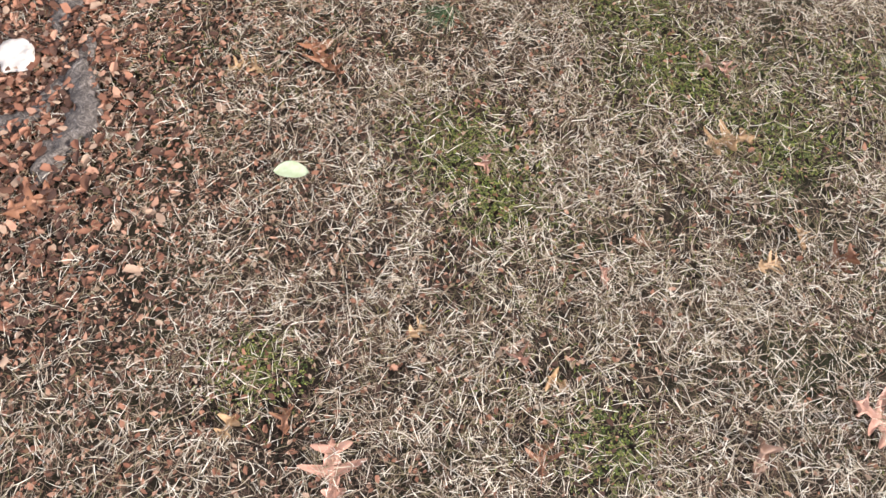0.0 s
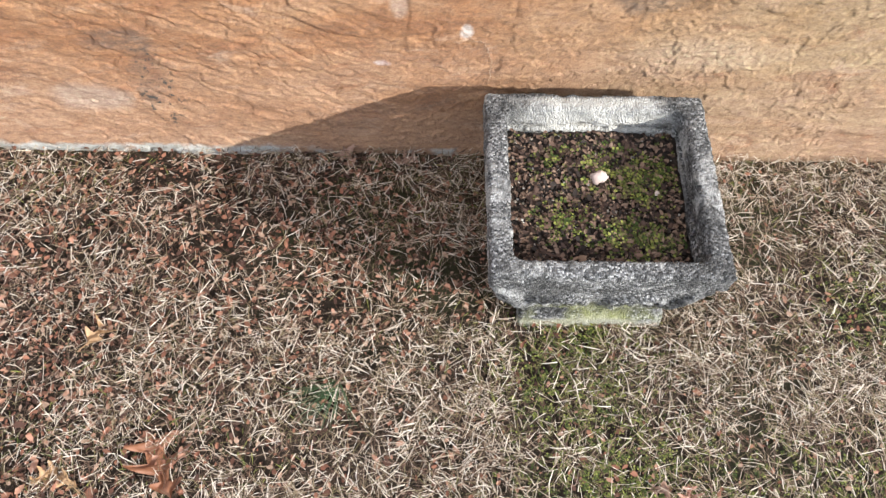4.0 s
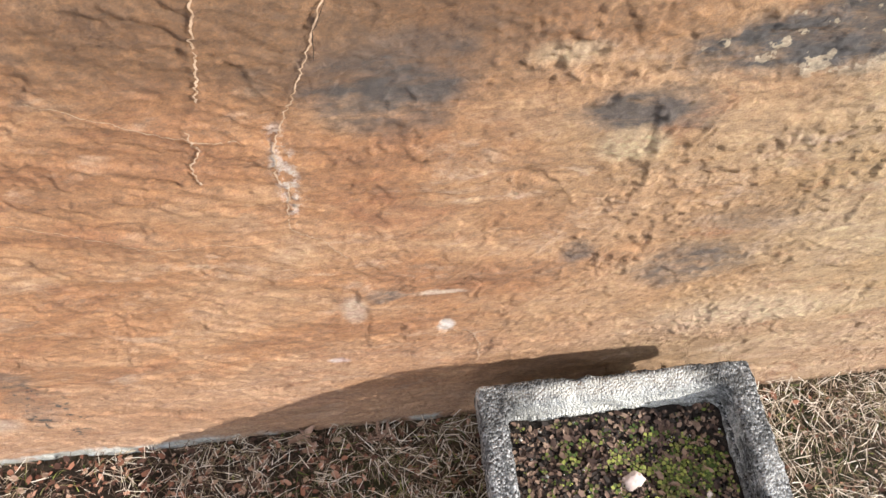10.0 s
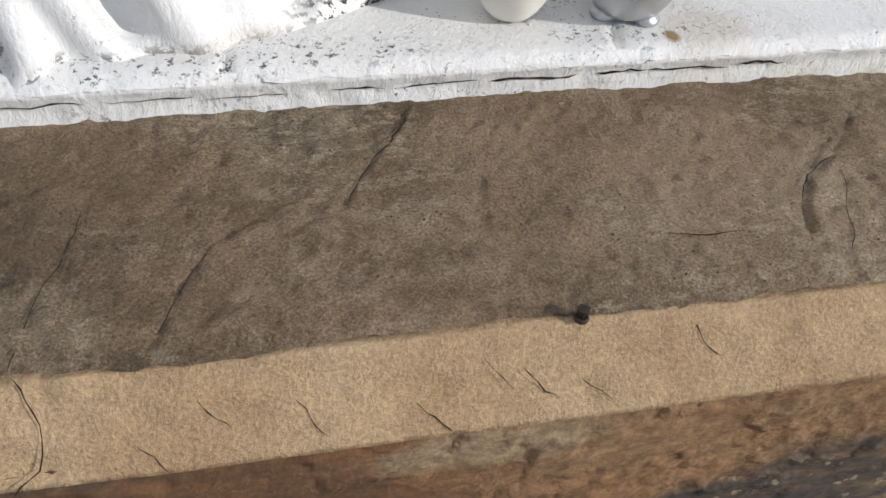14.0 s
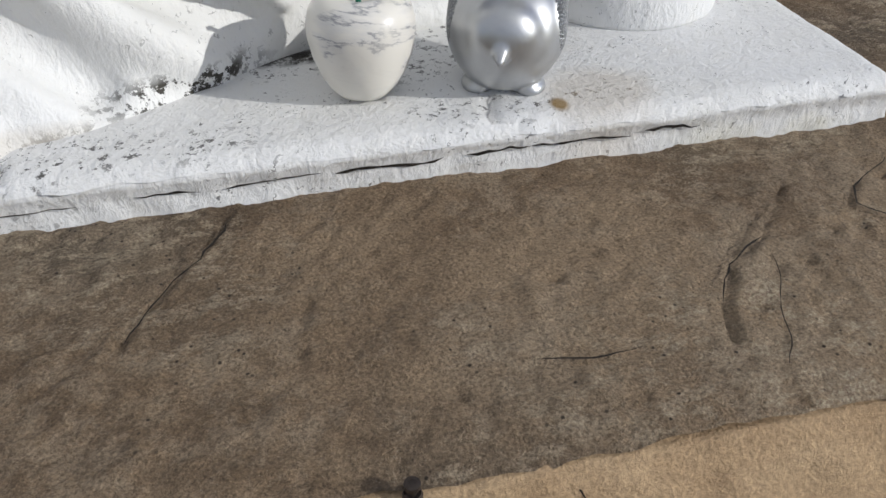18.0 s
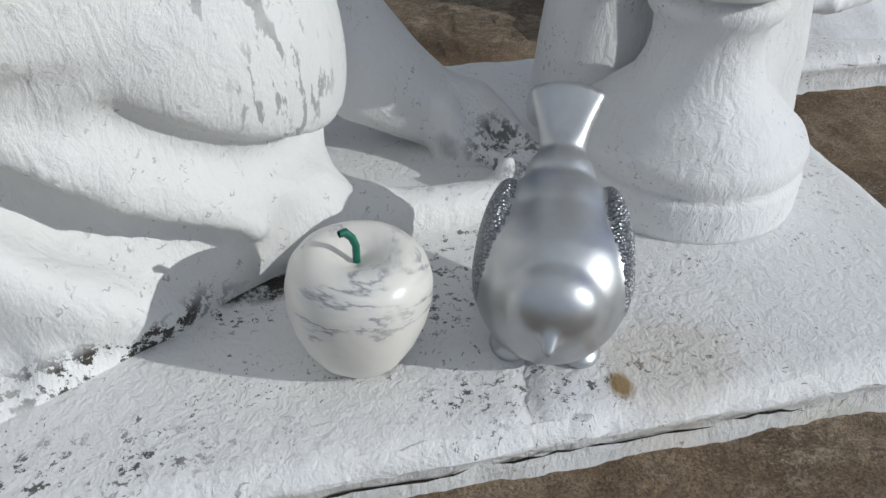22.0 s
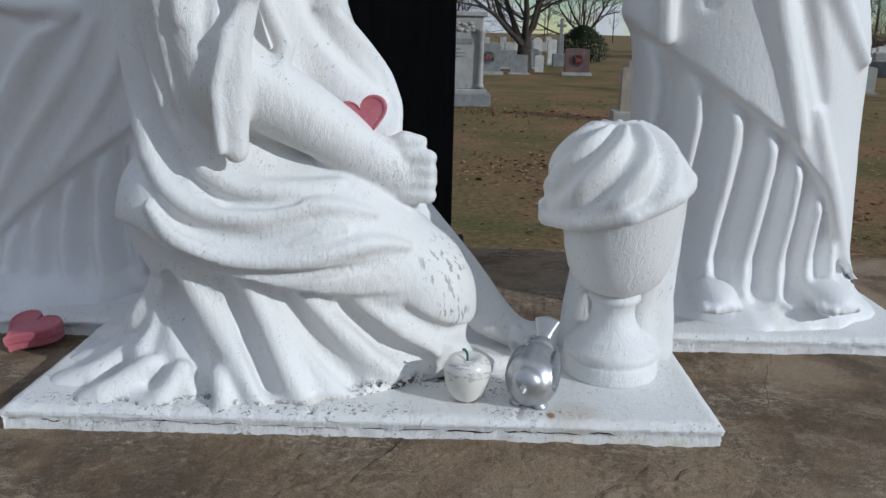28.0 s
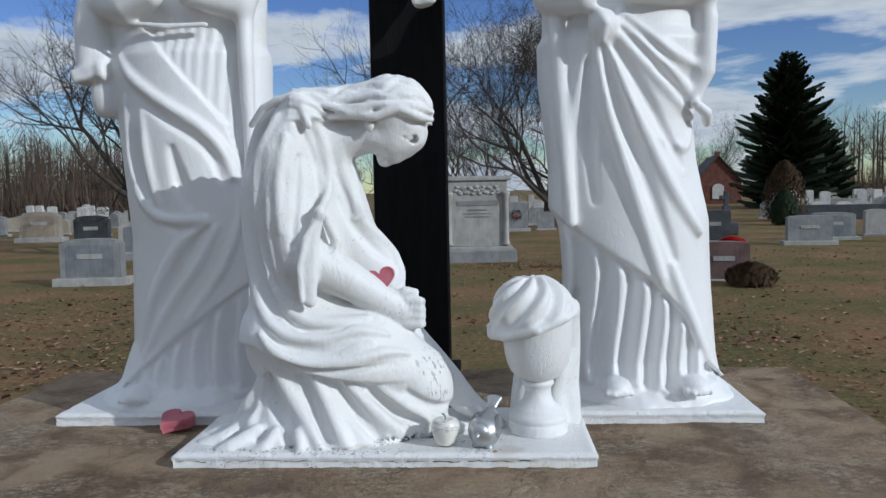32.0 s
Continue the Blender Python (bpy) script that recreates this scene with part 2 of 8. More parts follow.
    base = m.mix(0.50, base, m.ramp(mottle, (0.34, 0.2), (0.66, 0.78)), "OVERLAY")
    speck = m.noise(120, 6, 0.8, m.pos((0.8, 1, 1.3)))
    base = m.mix(0.40, base, m.ramp(speck, (0.36, 0.12), (0.64, 0.86)), "OVERLAY")
    grain = m.noise(420, 3, 0.8)
    base = m.mix(0.45, base, m.ramp(grain, (0.3, 0.15), (0.7, 0.82)), "OVERLAY")
    base = m.mix(0.16, base, (0.34, 0.31, 0.29))
    base = m.mix(1.0, base, (0.77, 0.77, 0.76), "MULTIPLY")
    h = m.math("ADD", m.math("MULTIPLY", m.noise(110, 8, 0.8, m.pos((1, 1, 1.2)), 0.3), 0.8), m.math("MULTIPLY", grain, 0.25))
    return m.done(base, 0.80, 0, h, 1.0, 0.0045, 0.3)


def mat_edge():
    m = Nodes("cream_stucco_edge")
    c = m.ramp(m.noise(7, 6, 0.65), (0.3, (0.37, 0.25, 0.145)), (0.55, (0.49, 0.365, 0.23)), (0.75, (0.56, 0.44, 0.30)))
    c = m.mix(m.ramp(m.noise(28, 5, 0.7), (0.60, 0.0), (0.70, 0.5)), c, (0.30, 0.20, 0.11))
    grain = m.noise(380, 4, 0.75)
    c = m.mix(0.42, c, m.ramp(grain, (0.32, 0.18), (0.68, 0.82)), "OVERLAY")
    pit = m.math("MULTIPLY", m.ramp(m.voronoi(170), (0.10, 1.0), (0.15, 0.0)), m.ramp(m.noise(16, 4, 0.6), (0.56, 0.0), (0.64, 0.6)))
    c = m.mix(pit, c, (0.17, 0.11, 0.06))
    c = m.mix(1.0, c, (0.96, 0.915, 0.86), "MULTIPLY")
    return m.done(c, 0.88, 0, m.math("ADD", m.math("MULTIPLY", m.noise(60, 6, 0.7), 0.5), m.math("MULTIPLY", grain, 0.4)), 0.9, 0.0055, 0.25)


def mat_slab():
    m = Nodes("brown_concrete_top")
    c = m.ramp(m.noise(4.5, 7, 0.62, None, 0.6), (0.40, (0.19, 0.133, 0.083)), (0.5, (0.30, 0.215, 0.138)), (0.60, (0.46, 0.345, 0.23)))
    grey = m.ramp(m.noise(3.0, 5, 0.6), (0.48, 0.0), (0.66, 0.7))
    c = m.mix(grey, c, (0.20, 0.172, 0.135))
    worn = m.ramp(m.noise(9, 8, 0.80), (0.50, 0.0), (0.58, 0.6))
    c = m.mix(worn, c, (0.48, 0.385, 0.28))
    rubbed = m.math("MULTIPLY", m.ramp(m.noise(60, 9, 0.86, m.pos((0.7, 1.3, 1))), (0.50, 0.0), (0.56, 0.8)), m.ramp(m.noise(6, 4, 0.6), (0.46, 0.0), (0.58, 1.0)))
    c = m.mix(rubbed, c, (0.60, 0.50, 0.37))
    grain = m.noise(560, 4, 0.8)
    c = m.mix(0.65, c, m.ramp(grain, (0.34, 0.12), (0.66, 0.88)), "OVERLAY")
    sand = m.ramp(m.voronoi(520), (0.10, 0.8), (0.16, 0.0))
    c = m.mix(m.math("MULTIPLY", sand, m.ramp(m.noise(90, 2), (0.50, 0.0), (0.56, 0.85))), c, (0.56, 0.48, 0.38))
    c = m.mix(1.0, c, (0.79, 0.765, 0.725), "MULTIPLY")
    dots = m.math("MULTIPLY", m.ramp(m.voronoi(150), (0.10, 1.0), (0.16, 0.0)), m.ramp(m.noise(12, 3), (0.50, 0.0), (0.6, 1.0)))
    c = m.mix(dots, c, (0.06, 0.045, 0.033))
    h = m.math("ADD", m.noise(80, 6, 0.7), m.math("MULTIPLY", grain, 0.35))
    return m.done(c, 0.84, 0, h, 1.0, 0.010, 0.3)


def mat_white(name, dirt=0.5, tone=(0.80, 0.80, 0.79)):
    m = Nodes(name)
    c = m.mix(m.ramp(m.noise(5, 5, 0.6), (0.40, 0.0), (0.72, 0.4)), tone, (tone[0] * 0.93, tone[1] * 0.91, tone[2] * 0.85))
    yellow = m.ramp(m.noise(11, 5, 0.65), (0.60, 0.0), (0.76, 0.30))
    c = m.mix(yellow, c, (0.70, 0.66, 0.54))
    grey = m.math("MULTIPLY", m.ramp(m.noise(34, 6, 0.75), (0.58, 0.0), (0.70, 0.5)), dirt * 0.3)
    c = m.mix(grey, c, (0.48, 0.47, 0.45))
    # small chips down to the dark ground
    for scale, big, mask in ((85, 0.13, (0.53, 0.60)), (190, 0.17, (0.50, 0.58)), (45, 0.07, (0.50, 0.60))):
        warp = m.mix(0.06, m.pos((1, 1, 0.7)), m.noise(60, 3, 0.6), "ADD")
        speck = m.math("MULTIPLY", m.ramp(m.voronoi(scale, warp), (big, 1.0), (big * 1.25, 0.0)), m.ramp(m.noise(scale * 0.12, 4, 0.6), (mask[0], 0.0), (mask[1], 1.0)))
        c = m.mix(m.math("MULTIPLY", speck, min(1.0, dirt * 1.3)), c, (0.045, 0.04, 0.035))
    brush = m.noise(70, 5, 0.6, m.pos((1.6, 1.6, 0.6)), 0.6)
    h = m.math("ADD", m.math("MULTIPLY", brush, 0.7), m.math("MULTIPLY", m.noise(300, 5, 0.7), 0.30))
    return m.done(c, 0.42, 0, h, 0.6, 0.0050 if dirt > 0.3 else 0.0026, 0.4), m


def mat_statue():
    """Flaking white paint: bare grey patches over the knee, dirt along the hem and in the hollow, whose inner shade is
    painted too.
    """
    mat, m = mat_white("white_statue_paint", 0.32)
    c = m.b.inputs["Base Color"].links[0].from_socket
    flakes = m.ramp(m.noise(75, 5, 0.62, m.pos((1.7, 1.7, 0.55))), (0.565, 0.0), (0.59, 1.0))
    for p, s, a in (((0.385, 0.36, 1.405), (0.055, 0.16, 0.045), 0.9), ((0.395, 0.36, 1.335), (0.03, 0.16, 0.035), 0.9), ((0.30, 0.38, 1.54), (0.06, 0.1, 0.05), 0.35)):
        c = m.mix(m.math("MULTIPLY", m.math("MULTIPLY", m.spot(p, s, 0.5, 18), flakes), a), c, (0.36, 0.36, 0.35))
    flecks = m.ramp(m.noise(90, 5, 0.75), (0.50, 0.0), (0.535, 1.0))
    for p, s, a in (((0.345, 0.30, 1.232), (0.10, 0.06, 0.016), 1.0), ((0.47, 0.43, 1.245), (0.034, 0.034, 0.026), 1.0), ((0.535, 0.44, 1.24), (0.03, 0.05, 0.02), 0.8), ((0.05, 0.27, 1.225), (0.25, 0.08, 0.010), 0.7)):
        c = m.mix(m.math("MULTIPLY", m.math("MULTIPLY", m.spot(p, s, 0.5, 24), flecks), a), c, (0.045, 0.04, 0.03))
    # near-black patch painted in as the shade inside the hollow
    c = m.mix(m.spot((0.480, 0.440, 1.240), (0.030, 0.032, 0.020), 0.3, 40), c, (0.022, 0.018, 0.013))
    brown = m.spot((0.27, 0.265, 1.228), (0.14, 0.03, 0.010), 0.6, 22)
    c = m.mix(m.math("MULTIPLY", brown, 0.3), c, (0.36, 0.28, 0.17))
    m.t.links.new(c, m.b.inputs["Base Color"])
    return mat


BASE_TOP = 1.226


def mat_plinth():
    """White paint with black mould in patches and worn yellowish edges."""
    mat, m = mat_white("white_painted_base", 0.6)
    c = m.b.inputs["Base Color"].links[0].from_socket
    for p, s, a in (((0.385, 0.352, 1.23), (0.07, 0.030, 0.2), 1.0), ((0.51, 0.258, 1.23), (0.09, 0.020, 0.2), 0.9), ((0.20, 0.255, 1.23), (0.20, 0.026, 0.2), 0.9),
                    ((0.48, 0.36, 1.23), (0.10, 0.07, 0.2), 0.8), ((0.72, 0.40, 1.23), (0.03, 0.05, 0.2), 0.5), ((-0.1, 0.26, 1.23), (0.12, 0.03, 0.2), 0.9)):
        flecks = m.ramp(m.noise(150, 5, 0.75), (0.570, 0.0), (0.590, 1.0))
        c = m.mix(m.math("MULTIPLY", m.math("MULTIPLY", m.spot(p, s, 0.7, 20), flecks), a), c, (0.045, 0.04, 0.035))
    rust = m.spot((0.530, 0.252, BASE_TOP), (0.007, 0.010, 0.006), 0.3, 40)
    c = m.mix(rust, c, (0.22, 0.13, 0.03))
    damp = m.math("MULTIPLY", m.spot((0.375, 0.356, 1.23), (0.055, 0.014, 0.2), 0.5, 30), m.ramp(m.noise(90, 4, 0.7), (0.40, 0.3), (0.5, 1.0)))
    c = m.mix(damp, c, (0.030, 0.026, 0.020))
    haze = m.spot((0.56, 0.26, 1.23), (0.05, 0.04, 0.2), 0.6, 12)
    c = m.mix(m.math("MULTIPLY", haze, 0.35), c, (0.50, 0.40, 0.27))
    yellow = m.spot((0.68, 0.20, 1.2), (0.15, 0.04, 0.022), 0.5, 14)
    c = m.mix(m.math("MULTIPLY", yellow, 0.6), c, (0.66, 0.60, 0.38))
    m.t.links.new(c, m.b.inputs["Base Color"])
    return mat


def mat_grass(name, *cols):
    m = Nodes(name)
    n = len(cols)
    c = m.ramp(m.island(), *[(i / n, k) for i, k in enumerate(cols)])
    c.node.color_ramp.interpolation = "CONSTANT"
    c = m.mix(0.35, c, m.ramp(m.noise(55, 3), (0.3, 0.3), (0.7, 0.7)), "OVERLAY")
    return m.done(c, 0.75, spec=0.25)


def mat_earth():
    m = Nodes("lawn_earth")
    # near earth, its colour darkened as the shade between the grass blades
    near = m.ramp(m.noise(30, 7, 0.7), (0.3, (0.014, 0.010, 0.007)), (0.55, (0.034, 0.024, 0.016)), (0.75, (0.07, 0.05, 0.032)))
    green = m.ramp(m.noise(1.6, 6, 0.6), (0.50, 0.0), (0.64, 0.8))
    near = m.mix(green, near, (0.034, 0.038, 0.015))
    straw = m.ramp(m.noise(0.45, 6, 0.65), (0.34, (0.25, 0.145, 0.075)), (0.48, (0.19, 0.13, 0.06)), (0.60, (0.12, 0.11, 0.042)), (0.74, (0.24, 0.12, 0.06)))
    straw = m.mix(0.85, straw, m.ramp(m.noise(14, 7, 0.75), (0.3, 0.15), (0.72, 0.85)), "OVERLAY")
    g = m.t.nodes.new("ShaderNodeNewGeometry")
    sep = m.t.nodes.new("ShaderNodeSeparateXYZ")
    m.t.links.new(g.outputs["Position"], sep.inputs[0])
    # box round the near grass that limits the darkened earth
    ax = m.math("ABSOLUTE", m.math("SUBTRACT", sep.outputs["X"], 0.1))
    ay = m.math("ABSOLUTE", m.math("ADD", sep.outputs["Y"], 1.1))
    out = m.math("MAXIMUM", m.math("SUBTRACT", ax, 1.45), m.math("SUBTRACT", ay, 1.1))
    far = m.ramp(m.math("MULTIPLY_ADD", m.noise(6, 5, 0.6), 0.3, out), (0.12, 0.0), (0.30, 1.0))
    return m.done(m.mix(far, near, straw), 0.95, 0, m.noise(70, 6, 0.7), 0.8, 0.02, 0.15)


def mat_plain(name, a, b, scale=20, rough=0.7, metal=0.0, bump=0.3, dist=0.004, per_piece=False, spec=0.4):
    m = Nodes(name)
    c = m.ramp(m.noise(scale, 6, 0.65), (0.32, a), (0.68, b))
    if per_piece:
        c = m.mix(0.5, c, m.ramp(m.own(), (0.0, 0.3), (1.0, 0.7)), "OVERLAY")
    return m.done(c, rough, metal, m.noise(scale * 5, 5, 0.7), bump, dist, spec)


def mat_granite(name, a, b):
    m = Nodes(name)
    c = m.ramp(m.noise(3, 5, 0.6), (0.35, a), (0.65, b))
    c = m.mix(0.5, c, m.ramp(m.noise(120, 3, 0.8), (0.3, 0.25), (0.7, 0.75)), "OVERLAY")
    streak = m.ramp(m.noise(5, 5, 0.6, m.pos((3, 3, 0.5))), (0.5, 0.0), (0.75, 0.45))
    c = m.mix(streak, c, tuple(v * 0.5 for v in a))
    return m.done(c, 0.5, 0, m.noise(60, 5, 0.7), 0.15, 0.01)


STUCCO, EDGE, SLAB = mat_stucco(), mat_edge(), mat_slab()
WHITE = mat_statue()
WHITE_CLEAN = mat_white("white_gloss_paint", 0.15, (0.82, 0.82, 0.82))[0]
PLINTH = mat_plinth()
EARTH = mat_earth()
STRAW = mat_grass("dead_grass", (0.14, 0.085, 0.055), (0.36, 0.265, 0.185), (0.86, 0.76, 0.61), (0.18, 0.115, 0.075), (0.60, 0.50, 0.375), (0.07, 0.045, 0.03), (0.76, 0.66, 0.52), (0.27, 0.205, 0.12), (0.46, 0.365, 0.265), (0.10, 0.06, 0.04), (0.17, 0.14, 0.065))
# old thatch browns, deepened to stand for shade between the blades
THATCH_SHADE = mat_grass("old_thatch_shade", (0.022, 0.014, 0.009), (0.045, 0.028, 0.018), (0.085, 0.055, 0.036), (0.025, 0.022, 0.010), (0.14, 0.09, 0.06), (0.06, 0.038, 0.025))
WINTER_GRASS = mat_grass("winter_grass", (0.10, 0.065, 0.036), (0.20, 0.135, 0.075), (0.30, 0.21, 0.12), (0.12, 0.10, 0.042), (0.24, 0.14, 0.075), (0.16, 0.12, 0.055))
GREEN = mat_grass("green_weeds", (0.045, 0.068, 0.014), (0.12, 0.14, 0.028), (0.23, 0.24, 0.055), (0.07, 0.09, 0.02), (0.15, 0.13, 0.05))
LITTER = mat_grass("leaf_litter", (0.21, 0.088, 0.052), (0.33, 0.15, 0.09), (0.42, 0.225, 0.145), (0.12, 0.055, 0.033), (0.38, 0.25, 0.17), (0.075, 0.038, 0.026), (0.22, 0.098, 0.058), (0.09, 0.045, 0.03))
# ---- building tools ----
SLAB_Z, BASE_Z = 1.195, 1.228
RNG = np.random.default_rng(7)


def mesh_of(name, verts, faces, mat=None, smooth=False):
    me = bpy.data.meshes.new(name)
    me.from_pydata([tuple(map(float, v)) for v in verts], [], [tuple(int(i) for i in f) for f in faces])
    if mat:
        me.materials.append(mat)
    if smooth:
        me.polygons.foreach_set("use_smooth", [True] * len(me.polygons))
    me.update()
    return me


def quick_mesh(name, verts, faces, mat, smooth=False):
    """From arrays of places and of faces that all have the same number of corners."""
    verts, faces = np.asarray(verts, np.float32), np.asarray(faces, np.int32)
    me = bpy.data.meshes.new(name)
    k = faces.shape[1]
    me.vertices.add(len(verts)); me.vertices.foreach_set("co", verts.ravel())
    me.loops.add(faces.size); me.loops.foreach_set("vertex_index", faces.ravel())
    me.polygons.add(len(faces)); me.polygons.foreach_set("loop_start", np.arange(0, faces.size, k, dtype=np.int32))
    if smooth:
        me.polygons.foreach_set("use_smooth", np.ones(len(faces), bool))
    me.materials.append(mat)
    me.update(calc_edges=True)
    me.validate()
    return me


def part(name, bm, material, parent, label="", smooth=False):
    """A bmesh or mesh as ONE object under a thing or a part."""
    if isinstance(bm, bmesh.types.BMesh):
        me = bpy.data.meshes.new(name)
        bm.to_mesh(me)
        bm.free()
        me.materials.append(material)
        if smooth:
            me.polygons.foreach_set("use_smooth", [True] * len(me.polygons))
    else:
        me = bm
    ob = new(name, me)
    ob.parent = parent
    if label:
        ob["label"] = label
    return ob


def thing(name, label, category, where=(0, 0, 0), turn=0.0, group="", kind=""):
    ob = new(name)
    ob.matrix_world = pose(*where, 0, 0, turn)
    return tagged(ob, label, category, group, kind)


def box_bm(size, centre=(0, 0, 0), bevel=0.0, taper=1.0, seg=1):
    bm = bmesh.new()
    bmesh.ops.create_cube(bm, size=1)
    for v in bm.verts:
        k = taper if v.co.z > 0 else 1.0
        v.co = Vector((v.co.x * size[0] * k + centre[0], v.co.y * size[1] * k + centre[1], v.co.z * size[2] + centre[2]))
    if bevel:
        bmesh.ops.bevel(bm, geom=bm.edges[:], offset=bevel, segments=seg, affect="EDGES", profile=0.5)
    return bm


def lathe_bm(profile, n=32, centre=(0, 0, 0)):
    bm = bmesh.new()
    rings = []
    for r, z in profile:
        rings.append([bm.verts.new((centre[0] + r * math.cos(2 * math.pi * i / n), centre[1] + r * math.sin(2 * math.pi * i / n), centre[2] + z)) for i in range(n)])
    for a, b in zip(rings, rings[1:]):
        for i in range(n):
            bm.faces.new((a[i], a[(i + 1) % n], b[(i + 1) % n], b[i]))
    bm.faces.new(rings[0][::-1])
    bm.faces.new(rings[-1])
    return bm


def tube_arrays(points, radii, sides=5):
    """Verts and quads of a tapering tube along points."""
    points = np.asarray(points, float)
    ways = np.gradient(points, axis=0)
    ways /= np.linalg.norm(ways, axis=1)[:, None] + 1e-9
    ref = np.where(np.abs(ways[:, 2:3]) > 0.9, np.array([[1.0, 0, 0]]), np.array([[0, 0, 1.0]]))
    u = np.cross(ways, ref); u /= np.linalg.norm(u, axis=1)[:, None] + 1e-9
    v = np.cross(ways, u)
    a = np.arange(sides) * 2 * np.pi / sides
    ring = points[:, None] + np.asarray(radii)[:, None, None] * (np.cos(a)[None, :, None] * u[:, None] + np.sin(a)[None, :, None] * v[:, None])
    i = np.arange(len(points) - 1)[:, None] * sides
    j = np.arange(sides)[None]
    k = (j + 1) % sides
    quads = np.stack([i + j, i + k, i + sides + k, i + sides + j], -1).reshape(-1, 4)
    return ring.reshape(-1, 3), quads


def join_arrays(pieces):
    vs, fs, n = [], [], 0
    for v, f in pieces:
        vs.append(v); fs.append(np.asarray(f) + n); n += len(v)
    return np.concatenate(vs), np.concatenate(fs)


def lattice_noise(p, seed=0):
    """Smooth noise of about -1 to 1 at rows of places."""
    p = np.asarray(p, float) + seed * 17.31
    i = np.floor(p).astype(np.int64)
    f = p - i
    f = f * f * (3 - 2 * f)
    out = np.zeros(p.shape[:-1])
    for dx in (0, 1):
        for dy in (0, 1):
            for dz in (0, 1):
                h = (i[..., 0] + dx) * 374761393 + (i[..., 1] + dy) * 668265263 + (i[..., 2] + dz) * 2147483647 + seed * 144665
                h = (h ^ (h >> 13)) * 1274126177
                h = ((h ^ (h >> 16)) & 0xFFFF) / 32767.5 - 1
                out += h * (f[..., 0] if dx else 1 - f[..., 0]) * (f[..., 1] if dy else 1 - f[..., 1]) * (f[..., 2] if dz else 1 - f[..., 2])
    return out


def fractal(p, octaves=4, seed=0, gain=0.5):
    return sum(gain**k * lattice_noise(np.asarray(p) * 2**k, seed + k) for k in range(octaves))


def smooth_step(t):
    t = np.clip(t, 0, 1)
    return t * t * (3 - 2 * t)


def line_gap(x, y, line):
    """Distance of places to a polyline in the plane, and the signed side."""
    best = np.full(np.shape(x), 1e9)
    side = np.zeros(np.shape(x))
    for (ax, ay), (bx, by) in zip(line, line[1:]):
        ux, uy = bx - ax, by - ay
        t = np.clip(((x - ax) * ux + (y - ay) * uy) / (ux * ux + uy * uy), 0, 1)
        d = np.hypot(x - ax - t * ux, y - ay - t * uy)
        s = ux * (y - ay) - uy * (x - ax)
        side = np.where(d < best, np.sign(s), side)
        best = np.minimum(best, d)
    return best, side


